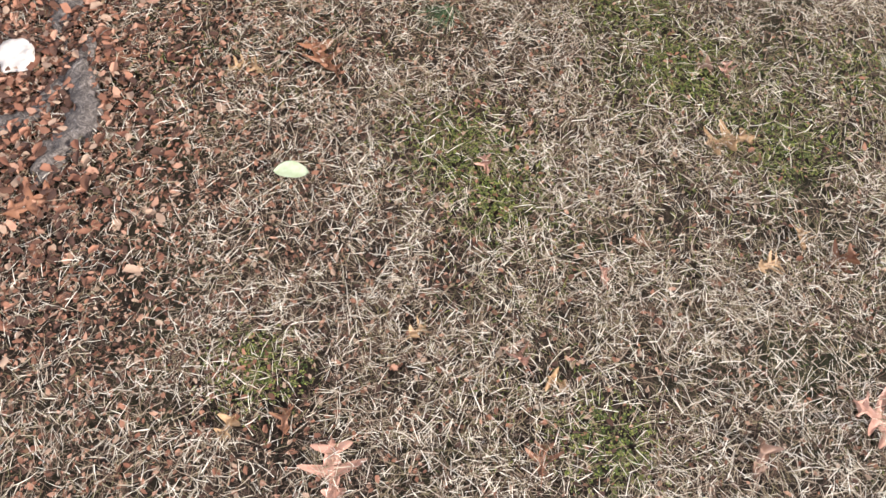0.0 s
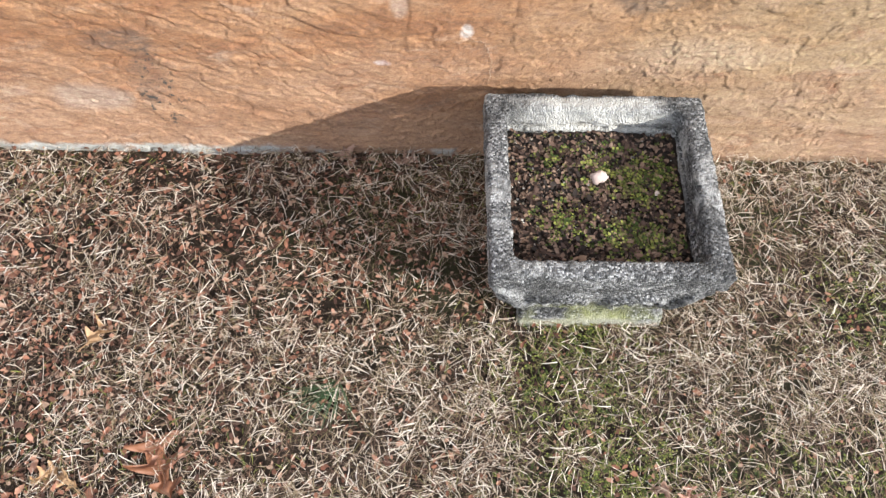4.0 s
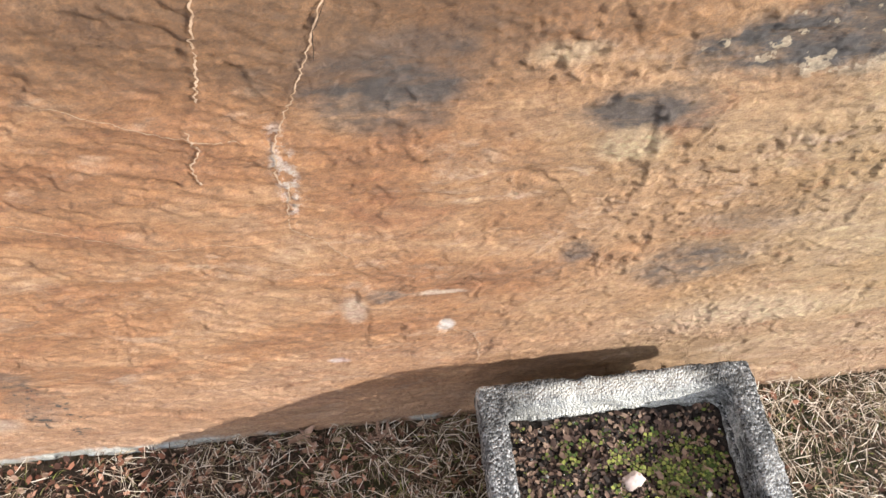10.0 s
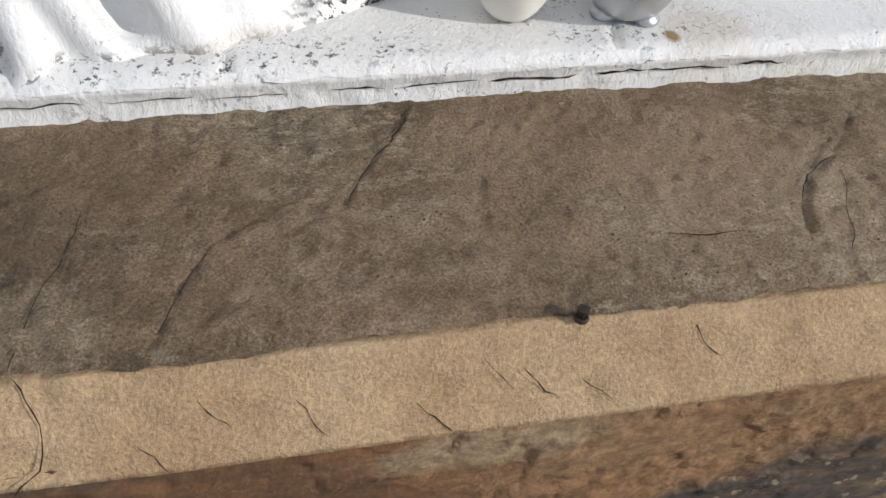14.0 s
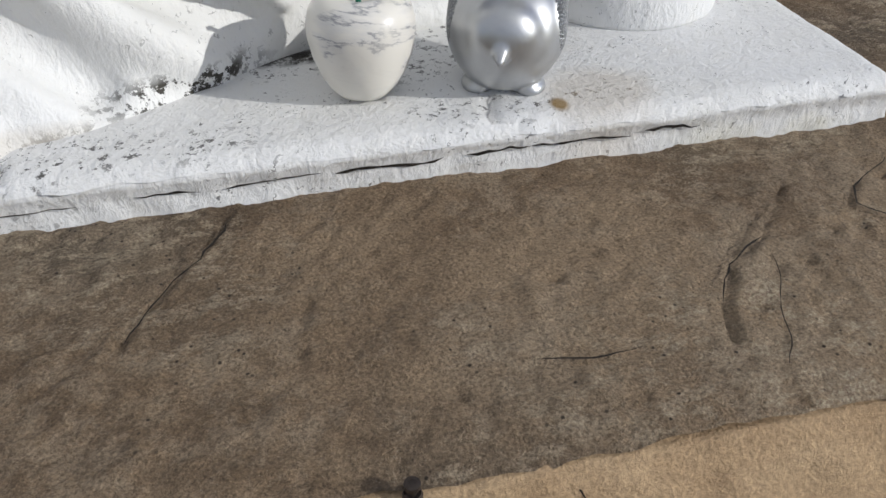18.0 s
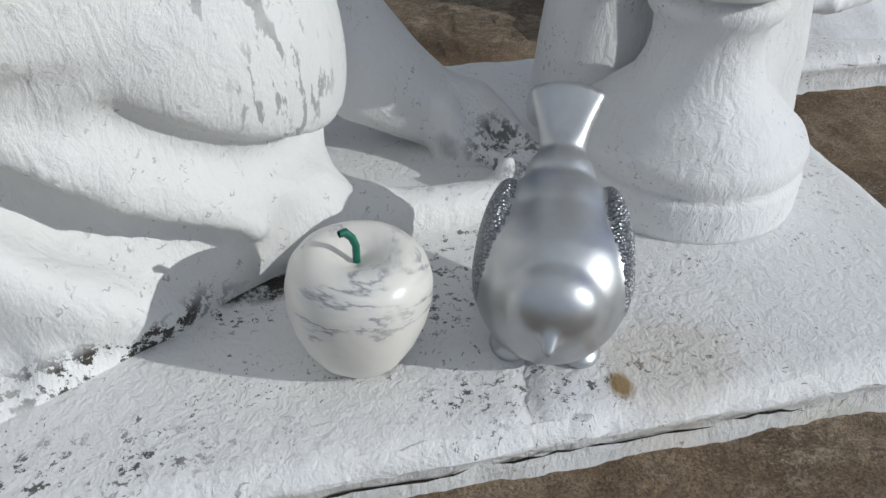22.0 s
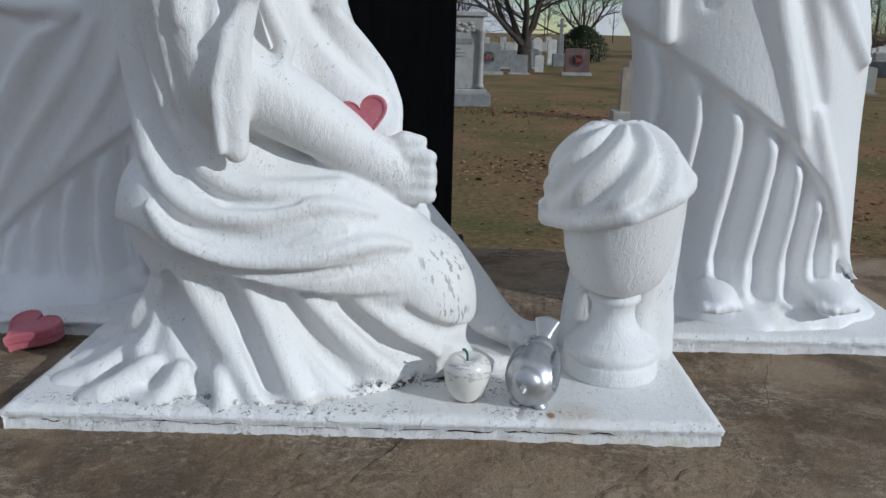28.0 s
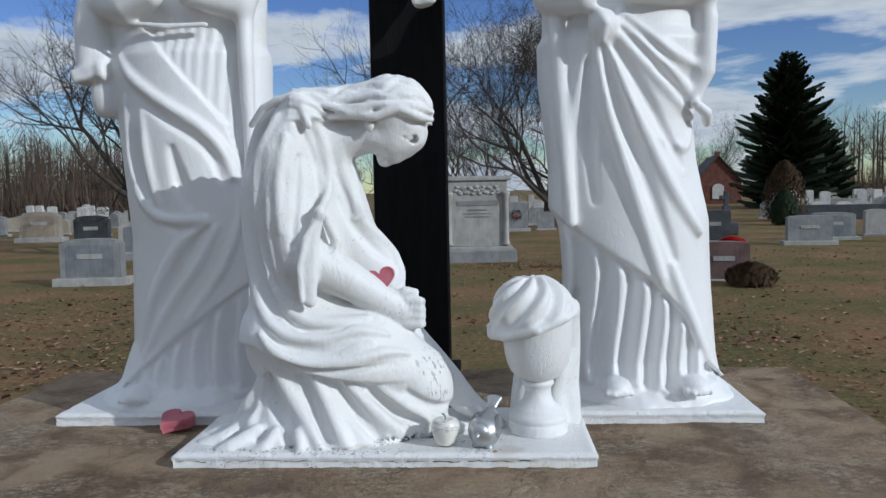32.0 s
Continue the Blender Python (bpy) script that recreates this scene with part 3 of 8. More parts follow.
class Sculpt:
    """A soft solid on a lattice, built up from blended lumps, tubes and folds, and then skinned."""

    def __init__(self, low, high, step):
        self.low, self.step = np.array(low, float), step
        n = np.ceil((np.array(high) - low) / step).astype(int) + 1
        axes = [self.low[a] + step * np.arange(n[a]) for a in range(3)]
        self.axes = axes
        self.f = np.full(n, 1.0, np.float32)

    def window(self, low, high):
        s = []
        for a in range(3):
            i = max(int((low[a] - self.low[a]) / self.step) - 1, 0)
            j = min(int((high[a] - self.low[a]) / self.step) + 3, self.f.shape[a])
            s.append(slice(i, max(j, i + 1)))
        grid = np.meshgrid(*[self.axes[a][s[a]] for a in range(3)], indexing="ij")
        return tuple(s), np.stack(grid, -1)

    def blend(self, s, d, k, carve=False):
        f = self.f[s]
        if carve:
            h = np.clip(0.5 - 0.5 * (f + d) / k, 0, 1)
            self.f[s] = f * (1 - h) - d * h + k * h * (1 - h)
        else:
            h = np.clip(0.5 + 0.5 * (f - d) / k, 0, 1)
            self.f[s] = f * (1 - h) + d * h - k * h * (1 - h)

    def lump(self, c, r, k=0.03, turn=(0, 0, 0), carve=False):
        c, r = np.array(c, float), np.array(r, float)
        m = r.max() + 2 * k
        s, p = self.window(c - m, c + m)
        rot = np.array(Euler([radians(a) for a in turn]).to_matrix())
        q = (p - c) @ rot
        k0 = np.linalg.norm(q / r, axis=-1)
        k1 = np.linalg.norm(q / (r * r), axis=-1) + 1e-9
        self.blend(s, k0 * (k0 - 1) / k1, k, carve)

    def block(self, c, half, k=0.01, turn=(0, 0, 0), soft=0.006, carve=False):
        c, half = np.array(c, float), np.array(half, float)
        m = np.linalg.norm(half) + 2 * k
        s, p = self.window(c - m, c + m)
        rot = np.array(Euler([radians(a) for a in turn]).to_matrix())
        q = np.abs((p - c) @ rot) - half + soft
        d = np.linalg.norm(np.maximum(q, 0), axis=-1) + np.minimum(q.max(-1), 0) - soft
        self.blend(s, d, k, carve)

    def tube(self, points, radii, k=0.02, flat=(1, 1, 1), carve=False):
        """Tapering limbs and folds; flat squeezes the cross-section along an axis."""
        points = [np.array(p, float) for p in points]
        if np.isscalar(radii):
            radii = [radii] * len(points)
        fl = np.array(flat, float)
        m = (max(radii) + 2 * k) / min(fl.min(), 1)
        whole, _ = self.window(np.min(points, 0) - m, np.max(points, 0) + m)
        best = np.full(self.f[whole].shape, 9.0, np.float32)
        for a, b, ra, rb in zip(points, points[1:], radii, radii[1:]):
            s, p = self.window(np.minimum(a, b) - m, np.maximum(a, b) + m)
            ab = (b - a) * fl
            q = (p - a) * fl
            t = np.clip(q @ ab / (ab @ ab + 1e-12), 0, 1)
            d = np.linalg.norm(q - t[..., None] * ab, axis=-1) - (ra + (rb - ra) * t)
            inner = tuple(slice(i.start - w.start, min(i.stop, w.stop) - w.start) for i, w in zip(s, whole))
            cut = tuple(slice(0, i.stop - i.start) for i in inner)
            best[inner] = np.minimum(best[inner], (d / max(fl.max(), 1))[cut])
        self.blend(whole, best, k, carve)

    def loft(self, rows, k=0.02):
        """A body round an upright axis: rows of z, x, y, half width, half depth, bottom to top."""
        rows = np.array(rows, float)
        m = rows[:, 3:].max() + 2 * k
        s, p = self.window((rows[:, 1].min() - m, rows[:, 2].min() - m, rows[0, 0] - k), (rows[:, 1].max() + m, rows[:, 2].max() + m, rows[-1, 0] + k))
        z = p[..., 2]
        cx, cy, a, b = (np.interp(z, rows[:, 0], rows[:, j]) for j in range(1, 5))
        dx, dy = (p[..., 0] - cx) / a, (p[..., 1] - cy) / b
        r = np.sqrt(dx * dx + dy * dy) + 1e-9
        d = (r - 1) * np.sqrt((a * dx / r) ** 2 + (b * dy / r) ** 2) * 0.9
        d = np.maximum(d, np.maximum(rows[0, 0] - z, z - rows[-1, 0]))
        self.blend(s, d, k)

    def ripple(self, low, high, wave, fade=0.04):
        """Moves the skin outwards by wave(x, y, z) within a region with soft limits."""
        s, p = self.window(low, high)
        edge = np.ones(p.shape[:-1])
        for a in range(3):
            edge *= np.clip((p[..., a] - low[a]) / fade, 0, 1) * np.clip((high[a] - p[..., a]) / fade, 0, 1)
        self.f[s] -= (wave(p[..., 0], p[..., 1], p[..., 2]) * edge).astype(np.float32)

    def front(self, x, z):
        """The depth at which the skin is met, coming from the front."""
        i, k = (int(np.clip(round((v - self.low[a]) / self.step), 0, self.f.shape[a] - 1)) for a, v in ((0, x), (2, z)))
        row = self.f[i, :, k]
        j = int(np.argmax(row < 0))
        if j == 0:
            j = int(np.argmin(row))
            return self.axes[1][j]
        return self.axes[1][j] - self.step * row[j] / (row[j] - row[j - 1])

    def crease(self, points, radii, k=0.012, sunk=0.3, carve=False):
        """A fold that follows the front of the skin through (x, z) places."""
        q = np.array([points[0], *points, points[-1]], float)
        pts, rad = [], []
        for i in range(1, len(q) - 2):
            for t in (0.0, 0.25, 0.5, 0.75):
                p0, p1, p2, p3 = q[i - 1:i + 3]
                pts.append(0.5 * (2 * p1 + (p2 - p0) * t + (2 * p0 - 5 * p1 + 4 * p2 - p3) * t * t + (3 * p1 - p0 - 3 * p2 + p3) * t ** 3))
                rad.append(radii[i - 1] + (radii[i] - radii[i - 1]) * t)
        pts.append(q[-1])
        rad.append(radii[-1])
        ys = np.array([self.front(x, z) for x, z in pts])
        for _ in range(3):
            ys = np.convolve(np.r_[ys[0], ys, ys[-1]], (0.25, 0.5, 0.25), "valid")
        self.tube([(x, y + r * sunk, z) for (x, z), y, r in zip(pts, ys, rad)], rad, k, carve=carve)

    def skin(self, name, mat, floor=None):
        f = self.f.copy()
        if floor is not None:
            f = np.maximum(f, floor - self.axes[2][None, None, :]).astype(np.float32)
        f[0], f[-1] = np.maximum(f[0], 0.01), np.maximum(f[-1], 0.01)
        f[:, 0], f[:, -1] = np.maximum(f[:, 0], 0.01), np.maximum(f[:, -1], 0.01)
        f[:, :, 0], f[:, :, -1] = np.maximum(f[:, :, 0], 0.01), np.maximum(f[:, :, -1], 0.01)
        inside = f < 0
        nx, ny, nz = np.array(f.shape) - 1
        total = np.zeros((nx, ny, nz, 3), np.float32)
        count = np.zeros((nx, ny, nz), np.float32)
        corner = [(i, j, k) for i in (0, 1) for j in (0, 1) for k in (0, 1)]

        def sub(arr, c):
            return arr[c[0] : c[0] + nx, c[1] : c[1] + ny, c[2] : c[2] + nz]

        for a in corner:
            for axis in range(3):
                if a[axis]:
                    continue
                b = tuple(v + (n == axis) for n, v in enumerate(a))
                fa, fb = sub(f, a), sub(f, b)
                cross = sub(inside, a) != sub(inside, b)
                t = np.where(cross, fa / np.where(cross, fa - fb, 1), 0)
                for n in range(3):
                    total[..., n] += np.where(cross, a[n] + (t if n == axis else 0), 0)
                count += cross
        live = count > 0
        index = np.full(live.shape, -1, np.int64)
        index[live] = np.arange(live.sum())
        verts = self.low + self.step * (np.argwhere(live) + total[live] / count[live][:, None])
        quads = []
        for axis in range(3):
            u, v = [(1, 2), (2, 0), (0, 1)][axis]
            a = [slice(1, -1)] * 3
            a[axis] = slice(0, -1)
            b = list(a)
            b[axis] = slice(1, None)
            fa, fb = inside[tuple(a)], inside[tuple(b)]
            for flip, hit in ((False, fa & ~fb), (True, ~fa & fb)):
                at = np.argwhere(hit)
                at[:, u] += 1
                at[:, v] += 1
                q = []
                for du, dv in ((0, 0), (-1, 0), (-1, -1), (0, -1)):
                    c = at.copy()
                    c[:, u] += du
                    c[:, v] += dv
                    q.append(index[c[:, 0], c[:, 1], c[:, 2]])
                q = np.stack(q[::-1] if flip else q, 1)
                quads.append(q)
        quads = np.concatenate(quads)
        quads = quads[(quads >= 0).all(1)]
        return quick_mesh(name, verts, quads, mat, True)


def folds(u, sharp=0.6):
    """A row of rounded ridges with narrower valleys, one per unit of u, -1 to 1."""
    s = np.cos(2 * np.pi * u)
    return np.sign(s) * np.abs(s) ** sharp
# ---- the ground, the stucco plinth and its top ----
def ground_height(x, y):
    p = np.stack([np.asarray(x, float) * 2.2, np.asarray(y, float) * 2.2, np.zeros(np.shape(x))], -1)
    near = np.clip(1.5 - np.hypot(np.asarray(x) / 6.0, np.asarray(y) / 6.0), 0, 1)
    return fractal(p, 3, 3) * 0.010 * near - 0.004


def build_ground():
    xs = np.concatenate([-np.geomspace(1500, 1.8, 40), np.linspace(-1.7, 1.9, 61), np.geomspace(2.0, 1500, 40)])
    ys = np.concatenate([-np.geomspace(1500, 2.6, 30), np.linspace(-2.5, 0.4, 50), np.geomspace(0.55, 1800, 60)])
    x, y = np.meshgrid(xs, ys, indexing="ij")
    z = ground_height(x, y)
    i = np.arange(len(xs) - 1)[:, None] * len(ys) + np.arange(len(ys) - 1)[None]
    quads = np.stack([i, i + len(ys), i + len(ys) + 1, i + 1], -1).reshape(-1, 4)
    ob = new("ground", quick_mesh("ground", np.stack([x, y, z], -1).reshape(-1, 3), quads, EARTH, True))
    tagged(ob, "winter cemetery lawn with dry straw-coloured grass and earth", "lawn", kind="structure")


build_ground()
X0, X1, Y1 = -0.97, 1.53, 1.205
WALL_TOP = 1.152


def sheet(us, vs, place):
    u, v = np.meshgrid(us, vs, indexing="ij")
    p = place(u, v)
    i = np.arange(len(us) - 1)[:, None] * len(vs) + np.arange(len(vs) - 1)[None]
    return p.reshape(-1, 3), np.stack([i, i + len(vs), i + len(vs) + 1, i + 1], -1).reshape(-1, 4)


def plates(u, v, seed, width=0.05):
    """Overlapping skins of plaster: flat lobes that end in sharp, ragged steps, 0 to 1."""
    p = np.stack([u, v, 0 * u], -1)
    n = fractal(p + 0.35 * np.stack([lattice_noise(p * 2.3, seed + 5), lattice_noise(p * 2.3, seed + 6), 0 * u], -1), 4, seed, 0.55)
    return smooth_step(n / width + 0.5)


def wall_relief(x, z):
    p = np.stack([x * 3.2, z * 5.5, np.zeros_like(x)], -1)
    out = fractal(p, 3, 11) * 0.004
    # trowel strokes fall to the right on one side and rise on the other
    left = smooth_step((0.22 - x) / 0.35)
    a1, a2 = x * 0.94 - z * 0.34, x * 0.34 + z * 0.94
    b1, b2 = x * 0.90 + z * 0.44, -x * 0.44 + z * 0.90
    out = out + left * (0.0026 * plates(a1 * 5, a2 * 13, 21, 0.035) + 0.0022 * plates(a1 * 11, a2 * 25, 23, 0.05) + 0.0015 * plates(a1 * 22, a2 * 46, 25, 0.08))
    out = out + (1 - left) * (0.0026 * plates(b1 * 5, b2 * 11, 31, 0.035) + 0.0022 * plates(b1 * 12, b2 * 20, 33, 0.05) + 0.0014 * plates(b1 * 25, b2 * 40, 35, 0.08))
    # thin lips along the ends of the strokes
    q = np.where(left[..., None] > 0.5, np.stack([a1 * 7, a2 * 24, 0 * x], -1), np.stack([b1 * 9, b2 * 20, 0 * x], -1))
    q = q + 0.6 * np.stack([lattice_noise(p * 1.5, 5), lattice_noise(p * 1.7, 8), 0 * x], -1)
    lip = np.maximum(0, 1 - np.abs(fractal(q, 3, 41)) * 9) ** 2
    out = out + 0.0026 * lip * np.clip(lattice_noise(np.stack([x * 5, z * 7, 0 * x], -1), 43) * 1.8 + 0.25, 0, 1)
    # crumbs of plaster, mostly where the strokes were left open
    crumb = np.clip(fractal(np.stack([x * 105, z * 105, 0 * x], -1), 2, 51) - 0.20, 0, 0.5)
    open_ = np.clip(lattice_noise(np.stack([x * 5.5 + 3, z * 7.5, 0 * x], -1), 53) * 2.2 - 0.25 + 0.5 * (x > 0.36), 0, 1)
    out = out + 0.0042 * crumb * open_
    for cx, cz, w, h in CRUMBLED:
        near = np.exp(-(((x - cx) / w) ** 2 + ((z - cz) / h) ** 2))
        out = out + near * (0.0052 * crumb + 0.0014 * plates(x * 40, z * 40, 55, 0.2))
    wob = 0.007 * lattice_noise(np.stack([x * 32, z * 32, 0 * x], -1), 61)
    for line, deep, wide in WALL_CRACKS:
        d, _ = line_gap(x + wob, z + 0.6 * wob, line)
        out = out - 0.45 * deep * np.exp(-((d / (0.62 * wide)) ** 2))
    for line, high in WALL_STEPS:
        d, side = line_gap(x + wob, z, line)
        out = out + 0.5 * high * np.where(side > 0, np.exp(-d / 0.04), 0)
    return out


CRUMBLED = ((0.43, 0.80, 0.05, 0.10), (0.43, 0.60, 0.05, 0.04), (0.62, 0.84, 0.10, 0.03), (0.40, 0.42, 0.06, 0.03), (0.30, 1.01, 0.05, 0.03), (0.39, 1.125, 0.07, 0.02), (0.52, 0.70, 0.06, 0.02), (0.36, 0.96, 0.05, 0.03), (0.72, 0.57, 0.10, 0.04), (0.60, 0.33, 0.10, 0.03), (0.02, 0.80, 0.03, 0.05), (0.10, 1.13, 0.10, 0.012), (0.76, 0.77, 0.12, 0.04))
# raised pale seams and open cracks
WALL_CRACKS = [([(0.090, 1.16), (0.088, 1.104), (0.091, 1.083), (0.071, 1.05)], 0.004, 0.0035), ([(0.091, 1.083), (0.060, 1.003), (0.041, 0.955), (0.018, 0.89), (0.012, 0.83), (0.022, 0.79), (0.012, 0.74), (0.045, 0.71), (0.075, 0.66), (0.105, 0.60)], -0.0032, 0.0045),
               ([(-0.012, 1.105), (-0.025, 1.047), (-0.033, 0.998), (-0.043, 0.965), (-0.060, 0.93), (-0.055, 0.895), (-0.070, 0.875), (-0.066, 0.84)], -0.0045, 0.005), ([(-0.19, 0.985), (-0.12, 0.945), (-0.06, 0.915), (-0.01, 0.905)], -0.0035, 0.006),
               ([(-0.30, 0.80), (-0.22, 0.765), (-0.15, 0.725), (-0.10, 0.72), (0.0, 0.705)], -0.0036, 0.006), ([(0.245, 0.40), (0.262, 0.345), (0.262, 0.285)], -0.003, 0.005), ([(0.19, 0.44), (0.245, 0.40)], -0.003, 0.005),
               ([(-0.30, 0.62), (-0.255, 0.55), (-0.23, 0.50)], -0.003, 0.006), ([(0.70, 0.60), (0.78, 0.56), (0.89, 0.51)], -0.0035, 0.005), ([(0.67, 0.70), (0.75, 0.76), (0.86, 0.80)], -0.004, 0.006), ([(0.78, 0.29), (0.90, 0.36), (1.02, 0.42)], -0.004, 0.006), ([(-0.14, 0.55), (-0.05, 0.50), (0.03, 0.48)], -0.003, 0.006)]
WALL_STEPS = [([(0.082, 0.56), (0.088, 0.50), (0.086, 0.44)], 0.004), ([(0.45, 0.88), (0.40, 0.82), (0.34, 0.80)], 0.005), ([(0.47, 0.66), (0.47, 0.61), (0.42, 0.57)], 0.006), ([(0.42, 1.06), (0.39, 1.055), (0.34, 1.0)], 0.005), ([(0.42, 0.875), (0.43, 0.80), (0.425, 0.76)], 0.006)]


def build_plinth():
    body = thing("plinth", "rust-orange painted stucco plinth with worn brown concrete top", "plinth", kind="structure")
    xs = np.concatenate([np.linspace(X0, -0.66, 40), np.linspace(-0.655, 1.10, 650), np.linspace(1.11, X1, 50)])
    zs = np.linspace(-0.05, WALL_TOP, 440)
    v, f = sheet(xs, zs, lambda x, z: np.stack([x, -wall_relief(x, z), z], -1))
    part("wall_front", quick_mesh("wall_front", v, f, STUCCO, True), STUCCO, body)
    for name, size, c in (("wall_east", (0.04, Y1 - 0.0, WALL_TOP + 0.05), (X1 - 0.02, Y1 / 2, (WALL_TOP - 0.05) / 2)), ("wall_west", (0.04, Y1, WALL_TOP + 0.05), (X0 + 0.02, Y1 / 2, (WALL_TOP - 0.05) / 2)),
                          ("wall_back", (X1 - X0 - 0.1, 0.04, WALL_TOP + 0.05), ((X0 + X1) / 2, Y1 - 0.02, (WALL_TOP - 0.05) / 2))):
        part(name, box_bm(size, c), STUCCO, body)
    # sloping cream edge
    def edge_place(x, s):
        y = np.where(s < 0, 0.012 * (s / -0.2) - 0.012, -0.012 + 0.038 * s) + np.where(s < 0, 0.006, 0)
        z = np.minimum(1.147 + 0.044 * s, 1.1885)
        n = 0.0022 * fractal(np.stack([x * 9, s * 2, 0 * x], -1), 4, 71) + 0.0016 * fractal(np.stack([x * 60, s * 5, 0 * x], -1), 3, 72)
        d, _ = line_gap(x + 0.004 * lattice_noise(np.stack([x * 60, s * 4, 0 * x], -1), 73), s * 0.06, [(0.112, 0), (0.118, 0.03), (0.112, 0.06)])
        n = n - 0.002 * np.exp(-((d / 0.0018) ** 2))
        for cx in ():
            d, _ = line_gap(x, s * 0.06, [(cx, 0.058), (cx + 0.012, 0.04), (cx + 0.035, 0.015)])
            n = n - 0.0026 * np.exp(-((d / 0.0035) ** 2))
        return np.stack([x, y - n * 0.77, z + n * 0.64], -1)
    v, f = sheet(np.linspace(X0, X1, 640), np.linspace(-0.2, 1.3, 30), edge_place)
    part("sloping_edge", quick_mesh("sloping_edge", v, f, EDGE, True), EDGE, body, "cream stucco edge with hairline cracks")

    # worn top
    def top_place(x, y):
        p = np.stack([x * 2.6, y * 2.6, 0 * x], -1)
        n = 0.0022 * fractal(p, 4, 81) + 0.0014 * fractal(p * 14, 4, 82) + 0.0013 * fractal(p * 46, 2, 86)
        wob = 0.006 * lattice_noise(np.stack([x * 30, y * 30, 0 * x], -1), 83)
        for line, deep, wide in TOP_CRACKS:
            d, _ = line_gap(x + wob, y, line)
            n = n - 0.40 * deep * np.exp(-((d / (0.55 * wide)) ** 2))
        for line, high in TOP_STEPS:
            d, side = line_gap(x + wob, y, line)
            n = n + 0.5 * high * np.where(side > 0, np.exp(-d / 0.02), 0)
        pit = np.clip(fractal(np.stack([x * 45, y * 45, 0 * x], -1), 3, 84) - 0.55, 0, 1)
        front = 1 - np.clip((y - 0.024) / 0.02, 0, 1)
        return np.stack([x, y + 0.005 * front * fractal(np.stack([x * 16, 0 * x, 0 * x], -1), 4, 85), SLAB_Z - 0.001 + n - 0.004 * pit - 0.004 * front], -1)
    ys = np.concatenate([np.linspace(0.024, 0.25, 100), np.linspace(0.26, Y1, 80)])
    v, f = sheet(np.concatenate([np.linspace(X0, -0.11, 90), np.linspace(-0.1, 0.85, 430), np.linspace(0.86, X1, 80)]), ys, top_place)
    part("slab_top", quick_mesh("slab_top", v, f, SLAB, True), SLAB, body, "brown-grey worn concrete with cracks")
    rim = box_bm((X1 - X0 + 0.004, Y1 - 0.06, 0.04), ((X0 + X1) / 2, 0.062 + (Y1 - 0.06) / 2 - 0.0, 1.171), 0.004)
    part("slab_core", rim, SLAB, body)
    return body


TOP_CRACKS = [([(0.323, 0.214), (0.31, 0.185), (0.286, 0.153), (0.276, 0.129), (0.252, 0.112)], 0.004, 0.0045), ([(0.238, 0.132), (0.197, 0.10), (0.183, 0.073), (0.169, 0.038)], 0.0028, 0.004),
              ([(0.64, 0.172), (0.607, 0.133), (0.577, 0.117), (0.56, 0.091), (0.557, 0.067)], 0.004, 0.004), ([(0.605, 0.121), (0.57, 0.046)], 0.002, 0.003),
              ([(0.722, 0.192), (0.684, 0.166), (0.677, 0.15), (0.691, 0.132)], 0.003, 0.004), ([(0.12, 0.14), (0.116, 0.101), (0.104, 0.064), (0.103, 0.023)], 0.0025, 0.0035),
              ([(0.46, 0.075), (0.49, 0.068), (0.52, 0.072)], 0.004, 0.004), ([(0.95, 0.56), (0.90, 0.42), (0.92, 0.30)], 0.004, 0.004), ([(0.80, 0.46), (0.84, 0.42), (0.83, 0.38)], 0.006, 0.02),
              ([(-0.30, 0.50), (-0.42, 0.36), (-0.35, 0.2), (-0.38, 0.05)], 0.003, 0.004), ([(1.2, 0.5), (1.1, 0.3), (1.15, 0.05)], 0.003, 0.004)]
TOP_STEPS = [([(0.323, 0.214), (0.286, 0.153), (0.252, 0.112)], 0.0028), ([(0.64, 0.172), (0.577, 0.117), (0.557, 0.067)], 0.003), ([(0.238, 0.132), (0.197, 0.10), (0.169, 0.038)], 0.0018)]
PLINTH_BODY = build_plinth()


def hairline(points, wide, seed):
    """A ragged dark hairline laid just proud of a surface: rows of place and the way along which it faces out."""
    rng = np.random.default_rng(seed)
    pts = [np.array(p, float) for p, _ in points]
    out = [np.array(q, float) for _, q in points]
    line, facing = [], []
    for a, b, o in zip(pts, pts[1:], out):
        k = max(3, int(np.linalg.norm(b - a) / 0.006))
        for i in range(k):
            line.append(a + (b - a) * i / k)
            facing.append(o)
    line.append(pts[-1]); facing.append(out[-1])
    line, facing = np.array(line), np.array(facing)
    way = np.gradient(line, axis=0)
    side = np.cross(way, facing)
    side /= np.linalg.norm(side, axis=1)[:, None] + 1e-9
    wob = np.convolve(rng.normal(0, 1, len(line) + 4), np.ones(3) / 3, "same")[2:-2] * 0.0022
    half = wide * (0.35 + 0.9 * rng.random(len(line)))
    half[0] = half[-1] = wide * 0.15
    mid = line + side * wob[:, None]
    v = np.concatenate([mid - side * half[:, None], mid + side * half[:, None]])
    n = len(line)
    i = np.arange(n - 1)
    return v, np.stack([i, i + 1, i + 1 + n, i + n], 1)


